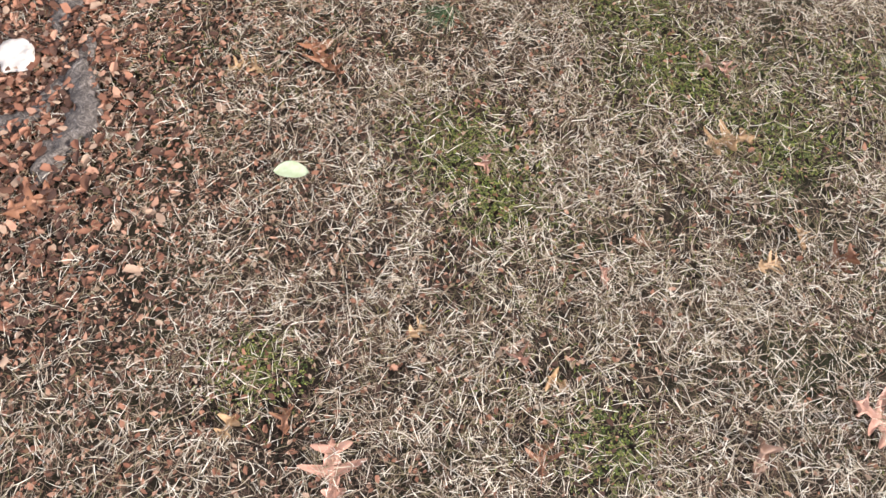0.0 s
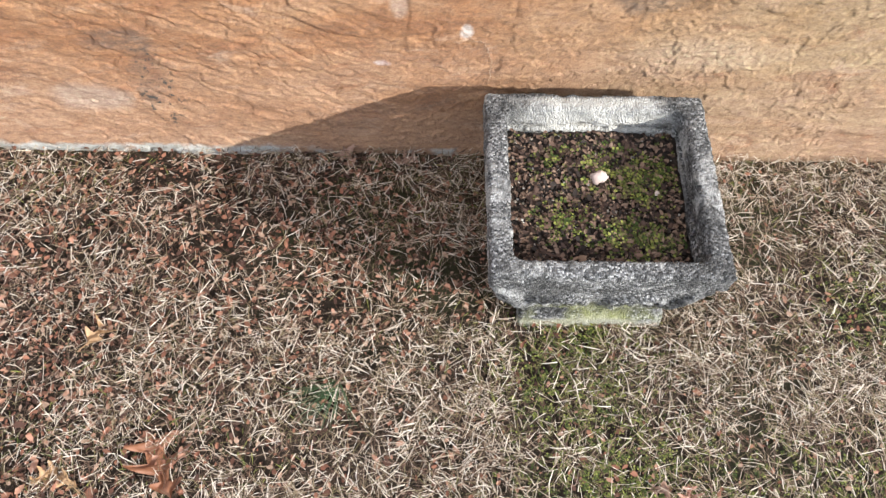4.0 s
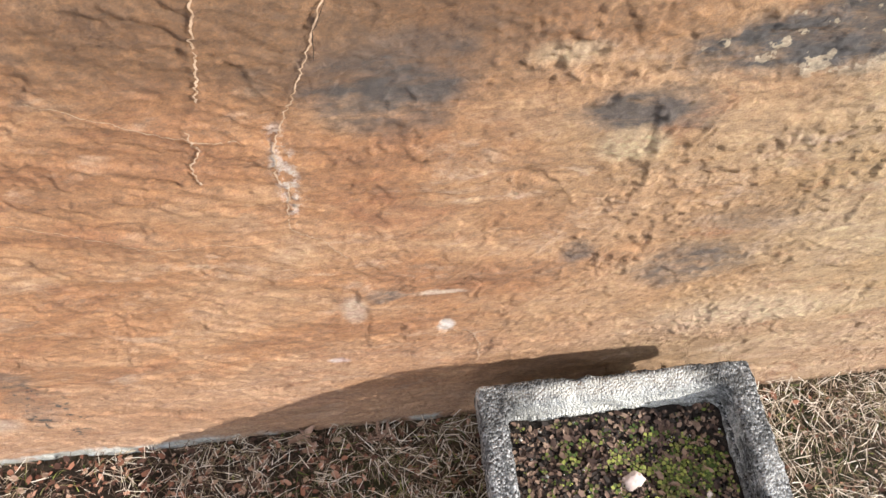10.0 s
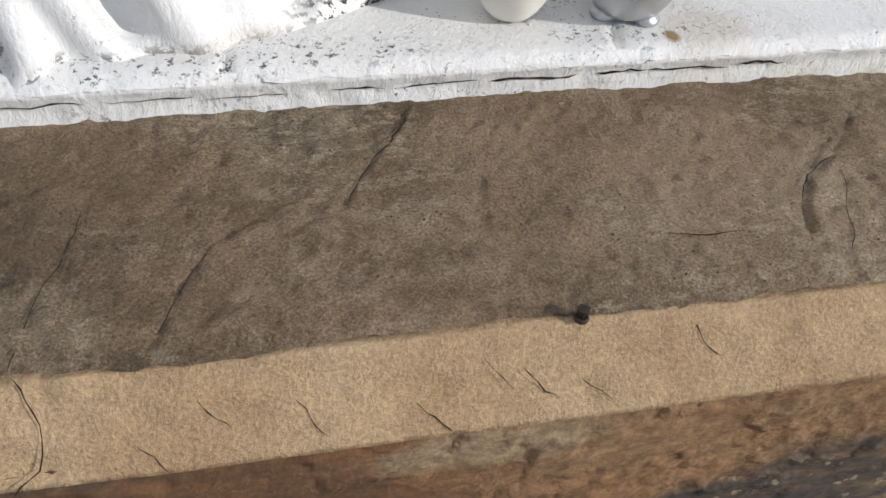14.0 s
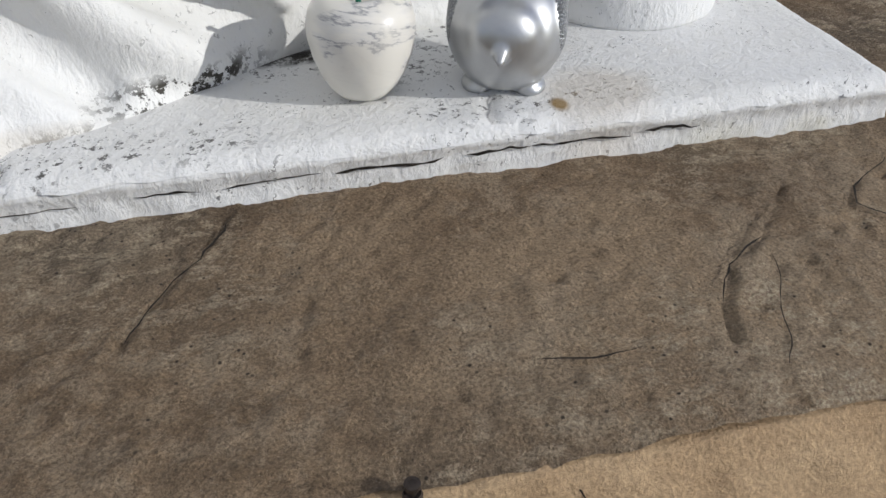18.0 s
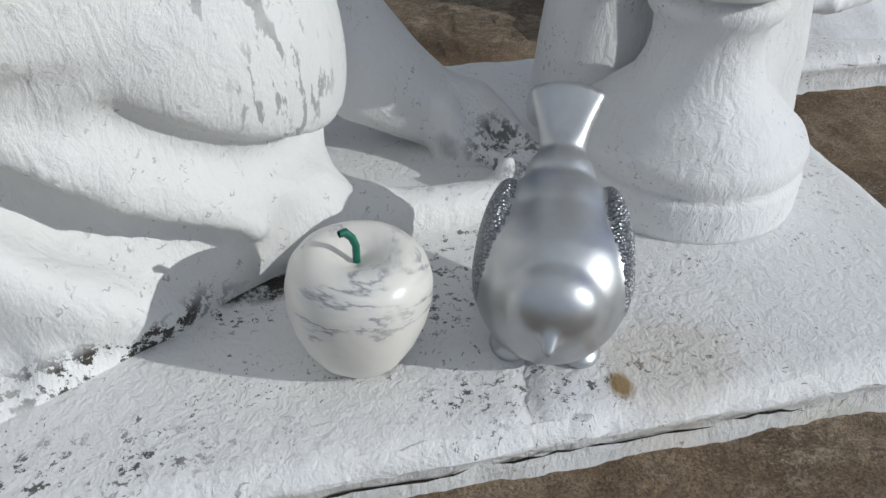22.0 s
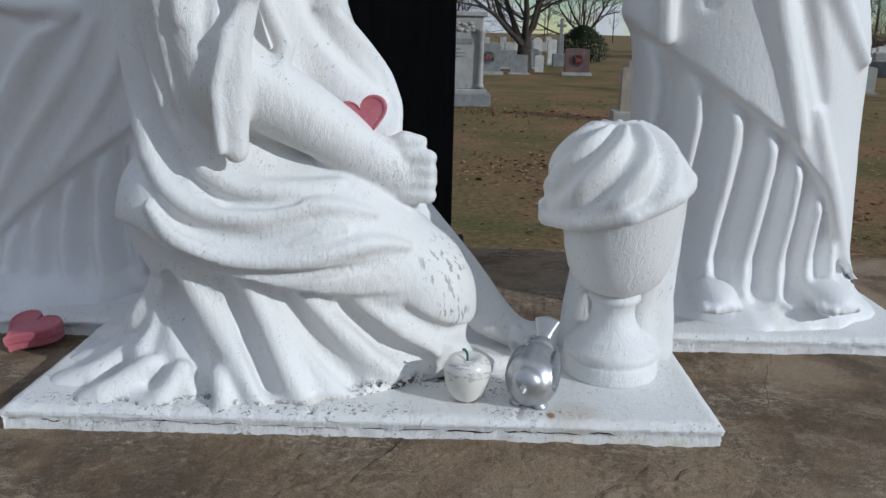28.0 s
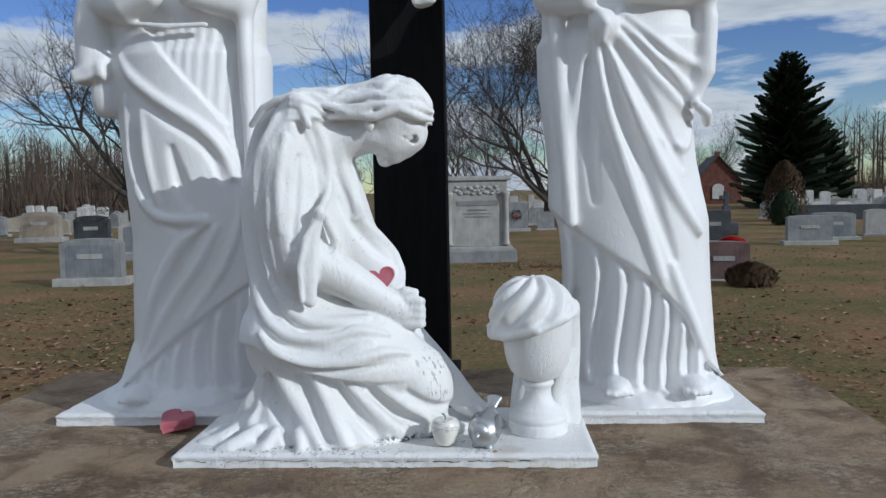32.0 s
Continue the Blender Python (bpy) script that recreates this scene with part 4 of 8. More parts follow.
def build_cracks():
    dark = mat_plain("crack_shadow", (0.012, 0.009, 0.007), (0.03, 0.022, 0.016), 40, 0.95)
    up, out, slope = (0, 0, 1), (0, -1, 0), (0, -0.76, 0.65)
    t, e, w = SLAB_Z + 0.0018, 0.0018, -0.0022
    runs = [([((0.12, 0.14, t), up), ((0.116, 0.101, t), up), ((0.104, 0.064, t), up), ((0.103, 0.026, t - 0.001), up)], 0.0009), ([((0.103, 0.0245, 1.1925), slope), ((0.113, 0.008, 1.174), slope), ((0.108, -0.006, 1.157), slope), ((0.098, -0.0145, 1.1475), slope)], 0.0011),
            ([((0.097, -0.009, 1.14), out), ((0.094, -0.008, 1.123), out), ((0.091, -0.008, 1.078), out), ((0.076, -0.008, 1.048), out), ((0.073, -0.008, 1.013), out)], 0.0009),
            ([((0.323, 0.214, t), up), ((0.31, 0.185, t), up), ((0.286, 0.153, t), up), ((0.276, 0.129, t), up)], 0.0016), ([((0.607, 0.133, t), up), ((0.577, 0.117, t), up), ((0.56, 0.091, t), up)], 0.0014),
            ([((0.197, 0.10, t), up), ((0.183, 0.073, t), up), ((0.169, 0.038, t), up)], 0.0008), ([((0.605, 0.121, t), up), ((0.57, 0.046, t), up)], 0.0007), ([((0.722, 0.192, t), up), ((0.684, 0.166, t), up), ((0.677, 0.15, t), up), ((0.691, 0.132, t), up)], 0.0012),
            ([((0.46, 0.078, t), up), ((0.485, 0.07, t), up), ((0.51, 0.074, t), up)], 0.0013), ([((0.95, 0.56, t), up), ((0.90, 0.45, t), up), ((0.87, 0.36, t), up)], 0.0011), ([((-0.30, 0.50, t), up), ((-0.42, 0.36, t), up), ((-0.35, 0.2, t), up)], 0.001)]
    for k, x in enumerate((0.155, 0.185, 0.235, 0.30, 0.335, 0.36, 0.392, 0.455, 0.52)):
        a = 0.3 + 0.5 * ((k * 37) % 10) / 10
        b = a - 0.35
        runs.append(([((x, -0.012 + 0.038 * a, 1.1495 + 0.044 * a), slope), ((x + 0.008, -0.012 + 0.038 * (a + b) / 2, 1.1495 + 0.044 * (a + b) / 2), slope), ((x + 0.018, -0.012 + 0.038 * b, 1.1495 + 0.044 * b), slope)], 0.0006 + 0.0003 * (k % 2)))
    runs.append(([((-0.35, -0.004, 1.158), slope), ((-0.2, -0.003, 1.160), slope), ((-0.05, -0.005, 1.157), slope), ((0.07, -0.003, 1.159), slope)], 0.0006))
    pale = mat_plain("pale_plaster_seam", (0.38, 0.235, 0.13), (0.56, 0.40, 0.27), 70, 0.9)
    for k, (line, wide) in enumerate((([(0.091, 1.083), (0.060, 1.003), (0.041, 0.955), (0.018, 0.89), (0.012, 0.83)], 0.0012), ([(0.022, 0.82), (0.012, 0.74), (0.045, 0.71), (0.075, 0.66)], 0.0012), ([(-0.012, 1.105), (-0.025, 1.047), (-0.033, 0.998), (-0.043, 0.965)], 0.0016),
                                      ([(-0.060, 0.93), (-0.055, 0.895), (-0.070, 0.875), (-0.066, 0.84)], 0.0015), ([(-0.19, 0.985), (-0.12, 0.945), (-0.06, 0.915), (-0.01, 0.905)], 0.0009), ([(0.245, 0.40), (0.262, 0.345), (0.262, 0.285)], 0.0012),
                                      ([(-0.30, 0.80), (-0.22, 0.765), (-0.15, 0.725), (-0.10, 0.72), (0.0, 0.705)], 0.0008), ([(0.19, 0.44), (0.22, 0.41), (0.245, 0.40)], 0.0010))):
        pts = []
        for a, b in zip(line, line[1:]):
            for t in np.arange(0, 1, 0.12):
                px, pz = a[0] + (b[0] - a[0]) * t, a[1] + (b[1] - a[1]) * t
                pts.append((px, pz))
        px, pz = np.array(pts).T
        pts = [((a, -b - 0.0012, c), out) for a, b, c in zip(px, wall_relief(px, pz), pz)]
        v, f = hairline(pts, wide * 0.7, 90 + k)
        part("seam", quick_mesh("seam", v, f, pale), pale, PLINTH_BODY, "pale plaster seam")
    for k, (pts, wide) in enumerate(runs):
        v, f = hairline(pts, wide * 0.42, 40 + k)
        part("crack", quick_mesh("crack", v, f, dark), dark, PLINTH_BODY)


build_cracks()
bolt = thing("metal_clip", "small rusted metal clip stuck in the plinth's edge", "clip", (0.392, 0.022, SLAB_Z - 0.004), 25)
iron = mat_plain("rusty_iron", (0.03, 0.025, 0.022), (0.10, 0.08, 0.07), 90, 0.5, 0.8)
part("shank", lathe_bm([(0.0016, 0), (0.0016, 0.006), (0.0034, 0.0065), (0.0034, 0.009), (0.0015, 0.0095)], 12), iron, bolt)
part("socket", lathe_bm([(0.0040, 0.0), (0.0042, 0.0015), (0.0034, 0.003), (0.0028, 0.002)], 14), iron, bolt)


def base_plate(name, x0, x1, y0, y1, label):
    """A low white painted plate with ragged edges."""
    xs, ys = np.linspace(x0, x1, int((x1 - x0) / 0.0042)), np.linspace(y0, y1, int((y1 - y0) / 0.0055))

    def place(x, y):
        p = np.stack([x * 7, y * 7, 0 * x], -1)
        rim = np.minimum(np.minimum(x - x0, x1 - x), np.minimum(y - y0, y1 - y))
        n = 0.0014 * fractal(p, 4, 91) + 0.0009 * fractal(p * 9, 3, 92) * np.exp(-rim / 0.03)
        drop = np.exp(-((rim / 0.006) ** 2)) * 0.007
        for line in (((0.487, y0), (0.485, y0 + 0.02), (0.492, y0 + 0.045)), ((0.205, y0), (0.207, y0 + 0.03)), ((0.02, y0), (0.015, y0 + 0.04))):
            d, _ = line_gap(x, y, line)
            n = n - 0.004 * np.exp(-((d / 0.0028) ** 2))
        rag = 0.0030 * fractal(np.stack([x * 85, y * 85, 0 * x], -1), 3, 93)
        edge = np.clip(1 - rim / 0.02, 0, 1)
        return np.stack([x, y + rag * edge, BASE_Z - 0.002 + n - drop], -1)
    v, f = sheet(xs, ys, place)
    ob = thing(name, label, "statue base")
    part("plate_top", quick_mesh("plate_top", v, f, PLINTH, True), PLINTH, ob)
    # ragged sides, undercut
    per = [(x, y0) for x in np.arange(x0, x1, 0.006)] + [(x1, y) for y in np.arange(y0, y1, 0.006)] + [(x, y1) for x in np.arange(x1, x0, -0.006)] + [(x0, y) for y in np.arange(y1, y0, -0.006)]
    per = np.array(per)
    cx, cy = (x0 + x1) / 2, (y0 + y1) / 2
    rows = []
    for k, (z, inset) in enumerate(((BASE_Z - 0.0045, 0.008), (BASE_Z - 0.010, 0.0), (BASE_Z - 0.014, 0.001), (BASE_Z - 0.020, 0.0035), (BASE_Z - 0.024, 0.003), (BASE_Z - 0.0275, 0.003), (SLAB_Z - 0.004, 0.002))):
        q = per.copy()
        rag = 0.0018 * fractal(np.stack([per[:, 0] * 85, per[:, 1] * 85, np.full(len(per), k * 0.9)], -1), 3, 94 + k)
        q[:, 0] += np.where(np.isclose(per[:, 0], x0) | np.isclose(per[:, 0], x1), np.sign(cx - per[:, 0]) * (inset + rag), 0)
        q[:, 1] += np.where(np.isclose(per[:, 1], y0) | np.isclose(per[:, 1], y1), np.sign(cy - per[:, 1]) * (inset + rag), 0)
        rows.append(np.c_[q, np.full(len(per), z) + 0.4 * rag])
    n = len(per)
    i = (np.arange(len(rows) - 1)[:, None] * n)
    j = np.arange(n)[None]
    quads = np.stack([i + j, i + (j + 1) % n, i + n + (j + 1) % n, i + n + j], -1).reshape(-1, 4)[:, ::-1]
    part("plate_side", quick_mesh("plate_side", np.concatenate(rows), quads, PLINTH, True), PLINTH, ob)
    return ob


def edge_gaps():
    """Dark strips laid on as shade in the broken joint between the painted plate and its bedding, along the front."""
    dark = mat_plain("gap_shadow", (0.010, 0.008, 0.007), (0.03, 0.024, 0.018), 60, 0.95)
    rng = np.random.default_rng(12)
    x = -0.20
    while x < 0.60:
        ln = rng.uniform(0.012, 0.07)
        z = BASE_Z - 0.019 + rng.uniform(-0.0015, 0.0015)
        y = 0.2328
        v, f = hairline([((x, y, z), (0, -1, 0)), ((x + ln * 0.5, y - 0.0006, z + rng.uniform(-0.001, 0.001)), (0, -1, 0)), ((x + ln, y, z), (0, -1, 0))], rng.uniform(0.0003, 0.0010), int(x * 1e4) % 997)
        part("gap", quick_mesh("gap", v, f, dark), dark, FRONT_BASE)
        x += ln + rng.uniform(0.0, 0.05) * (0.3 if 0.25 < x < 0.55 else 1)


FRONT_BASE = base_plate("statue_base", -0.212, 0.760, 0.2315, 0.622, "low white-painted base plate with peeling mouldy edges on concrete")
base_plate("statue_base", -0.675, -0.17, 0.562, 0.93, "low white-painted base plate under a robed statue")
base_plate("statue_base", 0.735, 1.237, 0.562, 0.93, "low white-painted base plate with a yellowed edge")
edge_gaps()
# ---- statues, cross and urn on the plinth ----
def kneeling_statue():
    s = Sculpt((-0.22, 0.215, 1.19), (0.60, 0.64, 2.13), 0.0047)
    # skirt, shins, thighs, trunk
    s.loft([(1.20, 0.115, 0.44, 0.275, 0.190), (1.25, 0.120, 0.44, 0.245, 0.170), (1.31, 0.125, 0.44, 0.208, 0.142), (1.38, 0.12, 0.45, 0.150, 0.125), (1.44, 0.10, 0.45, 0.12, 0.11)], 0.03)
    s.tube([(0.345, 0.425, 1.310), (0.32, 0.43, 1.265), (0.10, 0.45, 1.26)], [0.080, 0.085, 0.10], 0.04)
    s.tube([(0.05, 0.43, 1.46), (0.20, 0.42, 1.425), (0.325, 0.425, 1.352)], [0.135, 0.120, 0.095], 0.04)
    s.tube([(0.05, 0.45, 1.44), (0.045, 0.45, 1.62), (0.045, 0.45, 1.83), (0.065, 0.45, 1.96)], [0.120, 0.122, 0.118, 0.080], 0.04)
    s.tube([(0.11, 0.47, 1.93), (0.135, 0.48, 1.82), (0.168, 0.485, 1.72), (0.212, 0.49, 1.64), (0.232, 0.50, 1.585)], [0.070, 0.074, 0.070, 0.060, 0.050], 0.04)
    # mantle trailing behind the knees
    s.tube([(0.25, 0.50, 1.51), (0.315, 0.50, 1.438), (0.390, 0.50, 1.352), (0.452, 0.50, 1.280), (0.51, 0.495, 1.236)], [0.05, 0.046, 0.043, 0.036, 0.022], 0.02)
    s.tube([(0.36, 0.395, 1.250), (0.45, 0.395, 1.232), (0.53, 0.412, 1.226)], [0.036, 0.018, 0.012], 0.022)
    for px, py, pz in ((0.505, 0.470, 1.262), (0.530, 0.418, 1.246)):
        s.tube([(px, py, 1.225), (px - 0.006, py, pz)], [0.016, 0.006], 0.010)
    s.tube([(0.52, 0.50, 1.24), (0.545, 0.44, 1.232)], [0.024, 0.015], 0.02)
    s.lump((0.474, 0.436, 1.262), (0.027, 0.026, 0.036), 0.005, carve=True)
    s.lump((0.536, 0.455, 1.250), (0.016, 0.016, 0.016), 0.004, carve=True)
    # near shoulder and upper arm
    s.tube([(0.07, 0.40, 2.000), (0.035, 0.375, 1.90), (0.045, 0.36, 1.76), (0.075, 0.35, 1.66)], [0.055, 0.066, 0.064, 0.056], 0.025)
    # far arm and cuff
    s.tube([(0.222, 0.52, 1.66), (0.260, 0.50, 1.595), (0.300, 0.455, 1.535)], [0.048, 0.038, 0.028], 0.02)

    def hem(x):
        return np.interp(x, (-0.03, 0.0, 0.075, 0.163, 0.265, 0.355, 0.46), (1.455, 1.434, 1.399, 1.379, 1.365, 1.366, 1.345))
    # the mantle's lower edge stands proud of the skirt
    s.ripple((-0.10, 0.22, 1.24), (0.47, 0.47, 1.54), lambda x, y, z: 0.020 * smooth_step((z - hem(x)) / 0.007) * smooth_step((hem(x) + 0.12 - z) / 0.11) * smooth_step((0.36 - x) / 0.16), 0.02)
    # long folds of the skirt, fanning from the hip
    for pts, r in ((((-0.012, 1.40), (-0.030, 1.35), (-0.052, 1.285), (-0.045, 1.245)), 0.022), (((0.012, 1.405), (0.050, 1.338), (0.100, 1.272), (0.135, 1.222)), 0.019), (((0.108, 1.382), (0.140, 1.317), (0.172, 1.255), (0.200, 1.215)), 0.020),
                   (((0.182, 1.368), (0.238, 1.308), (0.297, 1.255), (0.33, 1.235)), 0.018), (((0.262, 1.355), (0.318, 1.308), (0.372, 1.268)), 0.017),
                   (((-0.02, 1.37), (-0.075, 1.30), (-0.115, 1.235)), 0.016), (((0.05, 1.27), (0.03, 1.235), (0.0, 1.222)), 0.014)):
        s.crease(pts, [r * 0.5] + [r * 1.05] * (len(pts) - 2) + [r * 0.45], 0.011, 0.22)
    for pts, r in ((((-0.002, 1.385), (0.002, 1.33), (0.045, 1.262), (0.07, 1.235)), 0.014), (((0.075, 1.385), (0.112, 1.315), (0.145, 1.250)), 0.013), (((0.160, 1.368), (0.206, 1.300), (0.258, 1.245)), 0.013), (((0.237, 1.352), (0.298, 1.298), (0.352, 1.262)), 0.013),
                   (((0.325, 1.342), (0.385, 1.300), (0.44, 1.282)), 0.010), (((-0.03, 1.375), (-0.06, 1.31), (-0.085, 1.25)), 0.012)):
        s.crease(pts, [r * 0.8, r * 1.35, r * 1.15, r * 0.8][:len(pts)], 0.010, -0.02, carve=True)
    # folds over the lap, under the elbow
    for pts, r in ((((-0.028, 1.60), (-0.010, 1.535), (0.045, 1.490), (0.133, 1.477), (0.213, 1.492), (0.285, 1.478)), 0.013), (((-0.012, 1.49), (0.025, 1.452), (0.091, 1.424), (0.175, 1.422), (0.27, 1.440), (0.33, 1.432)), 0.013), (((0.10, 1.455), (0.18, 1.452), (0.25, 1.464)), 0.008)):
        s.crease(pts, [r * 0.6] + [r * 1.1] * (len(pts) - 2) + [r * 0.4], 0.008, 0.12)
    for pts, r in ((((-0.005, 1.505), (0.045, 1.465), (0.13, 1.452), (0.20, 1.464)), 0.009), (((0.03, 1.545), (0.09, 1.500), (0.18, 1.500)), 0.010), (((0.0, 1.447), (0.09, 1.410), (0.18, 1.405), (0.30, 1.415)), 0.007)):
        s.crease(pts, [r * 0.6] + [r * 1.3] * (len(pts) - 2) + [r * 0.5], 0.007, 0.05, carve=True)
    # rolled edges of the mantle down the back and round under the sleeve
    s.crease([(0.02, 2.035), (-0.03, 1.99), (-0.055, 1.93), (-0.066, 1.857), (-0.064, 1.758), (-0.050, 1.647), (-0.025, 1.55)], [0.012, 0.017, 0.017, 0.017, 0.017, 0.016, 0.012], 0.012, 0.2)
    s.crease([(0.03, 2.0), (-0.014, 1.89), (-0.018, 1.761), (0.005, 1.647), (0.036, 1.564), (0.092, 1.519), (0.17, 1.512), (0.235, 1.52)], [0.006, 0.013, 0.015, 0.016, 0.016, 0.015, 0.012, 0.006], 0.011, 0.2)
    s.crease([(-0.036, 1.93), (-0.042, 1.80), (-0.036, 1.70), (-0.008, 1.60), (0.03, 1.535)], [0.006, 0.010, 0.011, 0.010, 0.006], 0.010, -0.1, carve=True)
    s.crease([(0.012, 1.80), (0.012, 1.70), (0.030, 1.615), (0.052, 1.578)], [0.004, 0.010, 0.011, 0.007], 0.010, 0.2)
    s.crease([(0.000, 1.80), (0.000, 1.70), (0.022, 1.60)], [0.004, 0.008, 0.006], 0.009, -0.1, carve=True)
    s.crease([(0.055, 1.95), (0.040, 1.84), (0.044, 1.73)], [0.005, 0.008, 0.005], 0.014, 0.2)
    s.crease([(0.085, 1.90), (0.080, 1.80), (0.070, 1.70)], [0.004, 0.008, 0.006], 0.012, -0.1, carve=True)
    # forearm out of the sleeve, clasped hands
    s.tube([(0.105, 0.345, 1.655), (0.185, 0.365, 1.608), (0.250, 0.392, 1.562), (0.305, 0.415, 1.525)], [0.054, 0.047, 0.039, 0.034], 0.010)
    s.lump((0.322, 0.420, 1.518), (0.044, 0.028, 0.040), 0.012, (0, 25, 0))
    for i in range(4):
        z = 1.552 - 0.0185 * i
        s.tube([(0.322, 0.402, z), (0.354, 0.400, z - 0.003), (0.356, 0.432, z - 0.008)], [0.0130, 0.0115, 0.010], 0.004)
    s.tube([(0.285, 0.405, 1.555), (0.318, 0.402, 1.574), (0.342, 0.408, 1.570)], [0.014, 0.012, 0.010], 0.006)
    s.tube([(0.30, 0.425, 1.50), (0.322, 0.420, 1.480)], [0.026, 0.016], 0.012)
    # hanging sleeve flap and its brooch
    s.tube([(0.132, 0.305, 1.755), (0.112, 0.300, 1.70), (0.105, 0.298, 1.62), (0.107, 0.296, 1.568)], [0.012, 0.020, 0.023, 0.016], 0.008, (1, 1.25, 1))
    s.tube([(0.135, 0.300, 1.765), (0.105, 0.284, 1.715), (0.088, 0.282, 1.65), (0.092, 0.280, 1.57)], [0.007, 0.008, 0.008, 0.006], 0.007)
    s.tube([(0.118, 0.278, 1.70), (0.112, 0.272, 1.60)], [0.005, 0.005], 0.008, carve=True)
    s.lump((0.136, 0.300, 1.770), (0.015, 0.013, 0.017), 0.006)
    s.tube([(0.145, 0.34, 1.75), (0.165, 0.345, 1.70), (0.160, 0.33, 1.66)], [0.012, 0.014, 0.008], 0.012)
    # edges of the mantle from shoulder to elbow and across the breast
    s.crease([(0.082, 2.035), (0.112, 1.985), (0.132, 1.92), (0.143, 1.841), (0.137, 1.775)], [0.012, 0.013, 0.012, 0.011, 0.009], 0.009, 0.25)
    s.crease([(0.075, 1.99), (0.108, 1.92), (0.122, 1.84), (0.118, 1.78)], [0.004, 0.008, 0.008, 0.004], 0.010, -0.1, carve=True)
    s.crease([(0.140, 1.985), (0.158, 1.92), (0.176, 1.855), (0.203, 1.765), (0.245, 1.706), (0.280, 1.655), (0.298, 1.610), (0.302, 1.578)], [0.009, 0.011, 0.012, 0.013, 0.014, 0.014, 0.012, 0.008], 0.010, 0.25)
    s.crease([(0.165, 1.80), (0.195, 1.735), (0.24, 1.68), (0.28, 1.64)], [0.004, 0.010, 0.012, 0.006], 0.012, -0.1, carve=True)
    s.crease([(0.164, 1.935), (0.188, 1.87), (0.205, 1.80), (0.214, 1.765), (0.196, 1.752)], [0.010, 0.011, 0.010, 0.008, 0.005], 0.010, 0.3)
    s.crease([(0.158, 1.86), (0.180, 1.80), (0.188, 1.765)], [0.004, 0.008, 0.004], 0.010, -0.1, carve=True)
    # neck and bowed head
    s.tube([(0.250, 0.44, 1.960), (0.18, 0.445, 1.948), (0.10, 0.45, 1.93)], [0.042, 0.050, 0.075], 0.020)
    s.lump((0.298, 0.44, 2.010), (0.087, 0.072, 0.080), 0.012, (0, 14, 0))
    s.lump((0.312, 0.44, 1.962), (0.060, 0.057, 0.056), 0.015, (0, 35, 0))
    s.tube([(0.330, 0.44, 1.955), (0.295, 0.44, 1.920), (0.276, 0.44, 1.903)], [0.046, 0.036, 0.023], 0.014)
    s.lump((0.255, 0.44, 1.945), (0.034, 0.052, 0.032), 0.016)
    for side in (-1, 1):
        s.lump((0.294, 0.44 + side * 0.036, 1.938), (0.030, 0.018, 0.028), 0.020)
    s.lump((0.271, 0.44, 1.893), (0.015, 0.019, 0.013), 0.010)
    # nose, lips, eyes
    s.tube([(0.366, 0.44, 1.952), (0.347, 0.44, 1.930), (0.330, 0.44, 1.910)], [0.0065, 0.009, 0.0110], 0.006)
    for side in (-1, 1):
        s.lump((0.324, 0.44 + side * 0.0115, 1.913), (0.0075, 0.006, 0.006), 0.003)
        s.lump((0.344, 0.44 + side * 0.032, 1.944), (0.014, 0.016, 0.012), 0.008, (0, 30, 0), carve=True)
        s.lump((0.335, 0.44 + side * 0.036, 1.947), (0.0115, 0.0125, 0.009), 0.003, (0, 20, 0))
        s.tube([(0.348, 0.44 + side * 0.022, 1.940), (0.335, 0.44 + side * 0.046, 1.940), (0.322, 0.44 + side * 0.053, 1.948)], [0.0022, 0.0026, 0.0020], 0.002, carve=True)
        s.tube([(0.372, 0.44 + side * 0.010, 1.960), (0.356, 0.44 + side * 0.036, 1.966), (0.335, 0.44 + side * 0.054, 1.970)], [0.006, 0.0065, 0.005], 0.007)
        s.lump((0.246, 0.44 + side * 0.062, 1.976), (0.012, 0.008, 0.017), 0.005)
    s.tube([(0.307, 0.420, 1.910), (0.312, 0.44, 1.9035), (0.307, 0.460, 1.910)], [0.0055, 0.0075, 0.0055], 0.003)
    s.tube([(0.294, 0.424, 1.901), (0.297, 0.44, 1.8955), (0.294, 0.456, 1.901)], [0.0060, 0.0078, 0.0060], 0.003)
    s.tube([(0.298, 0.414, 1.908), (0.305, 0.432, 1.8985), (0.305, 0.448, 1.8985)], [0.0022, 0.0028, 0.0026], 0.002, carve=True)
    # hair combed back from the brow over the ear to the shoulder, in wavy locks
    s.tube([(0.25, 0.44, 2.032), (0.17, 0.425, 2.026), (0.11, 0.412, 2.030), (0.06, 0.40, 2.034)], [0.046, 0.037, 0.031, 0.022], 0.016)

    def hairline_z(x):
        return np.interp(x, (0.16, 0.235, 0.304, 0.351, 0.395), (1.985, 1.996, 2.004, 1.990, 1.968))

    def locks(x, y, z):
        a = np.arctan2(z - 1.985, 0.445 - y)
        over = smooth_step((z - hairline_z(x)) / 0.006)
        wave = folds(a * 2.6 + 0.30 * np.sin(x * 42 + 2.5 * a) + 0.16 * np.sin(x * 95), 0.7)
        fine = folds(a * 6.3 + 0.35 * np.sin(x * 60 + 4 * a), 0.9)
        return over * (0.0075 + 0.0040 * wave + 0.0016 * fine)
    s.ripple((0.05, 0.33, 1.960), (0.42, 0.56, 2.13), locks, 0.012)
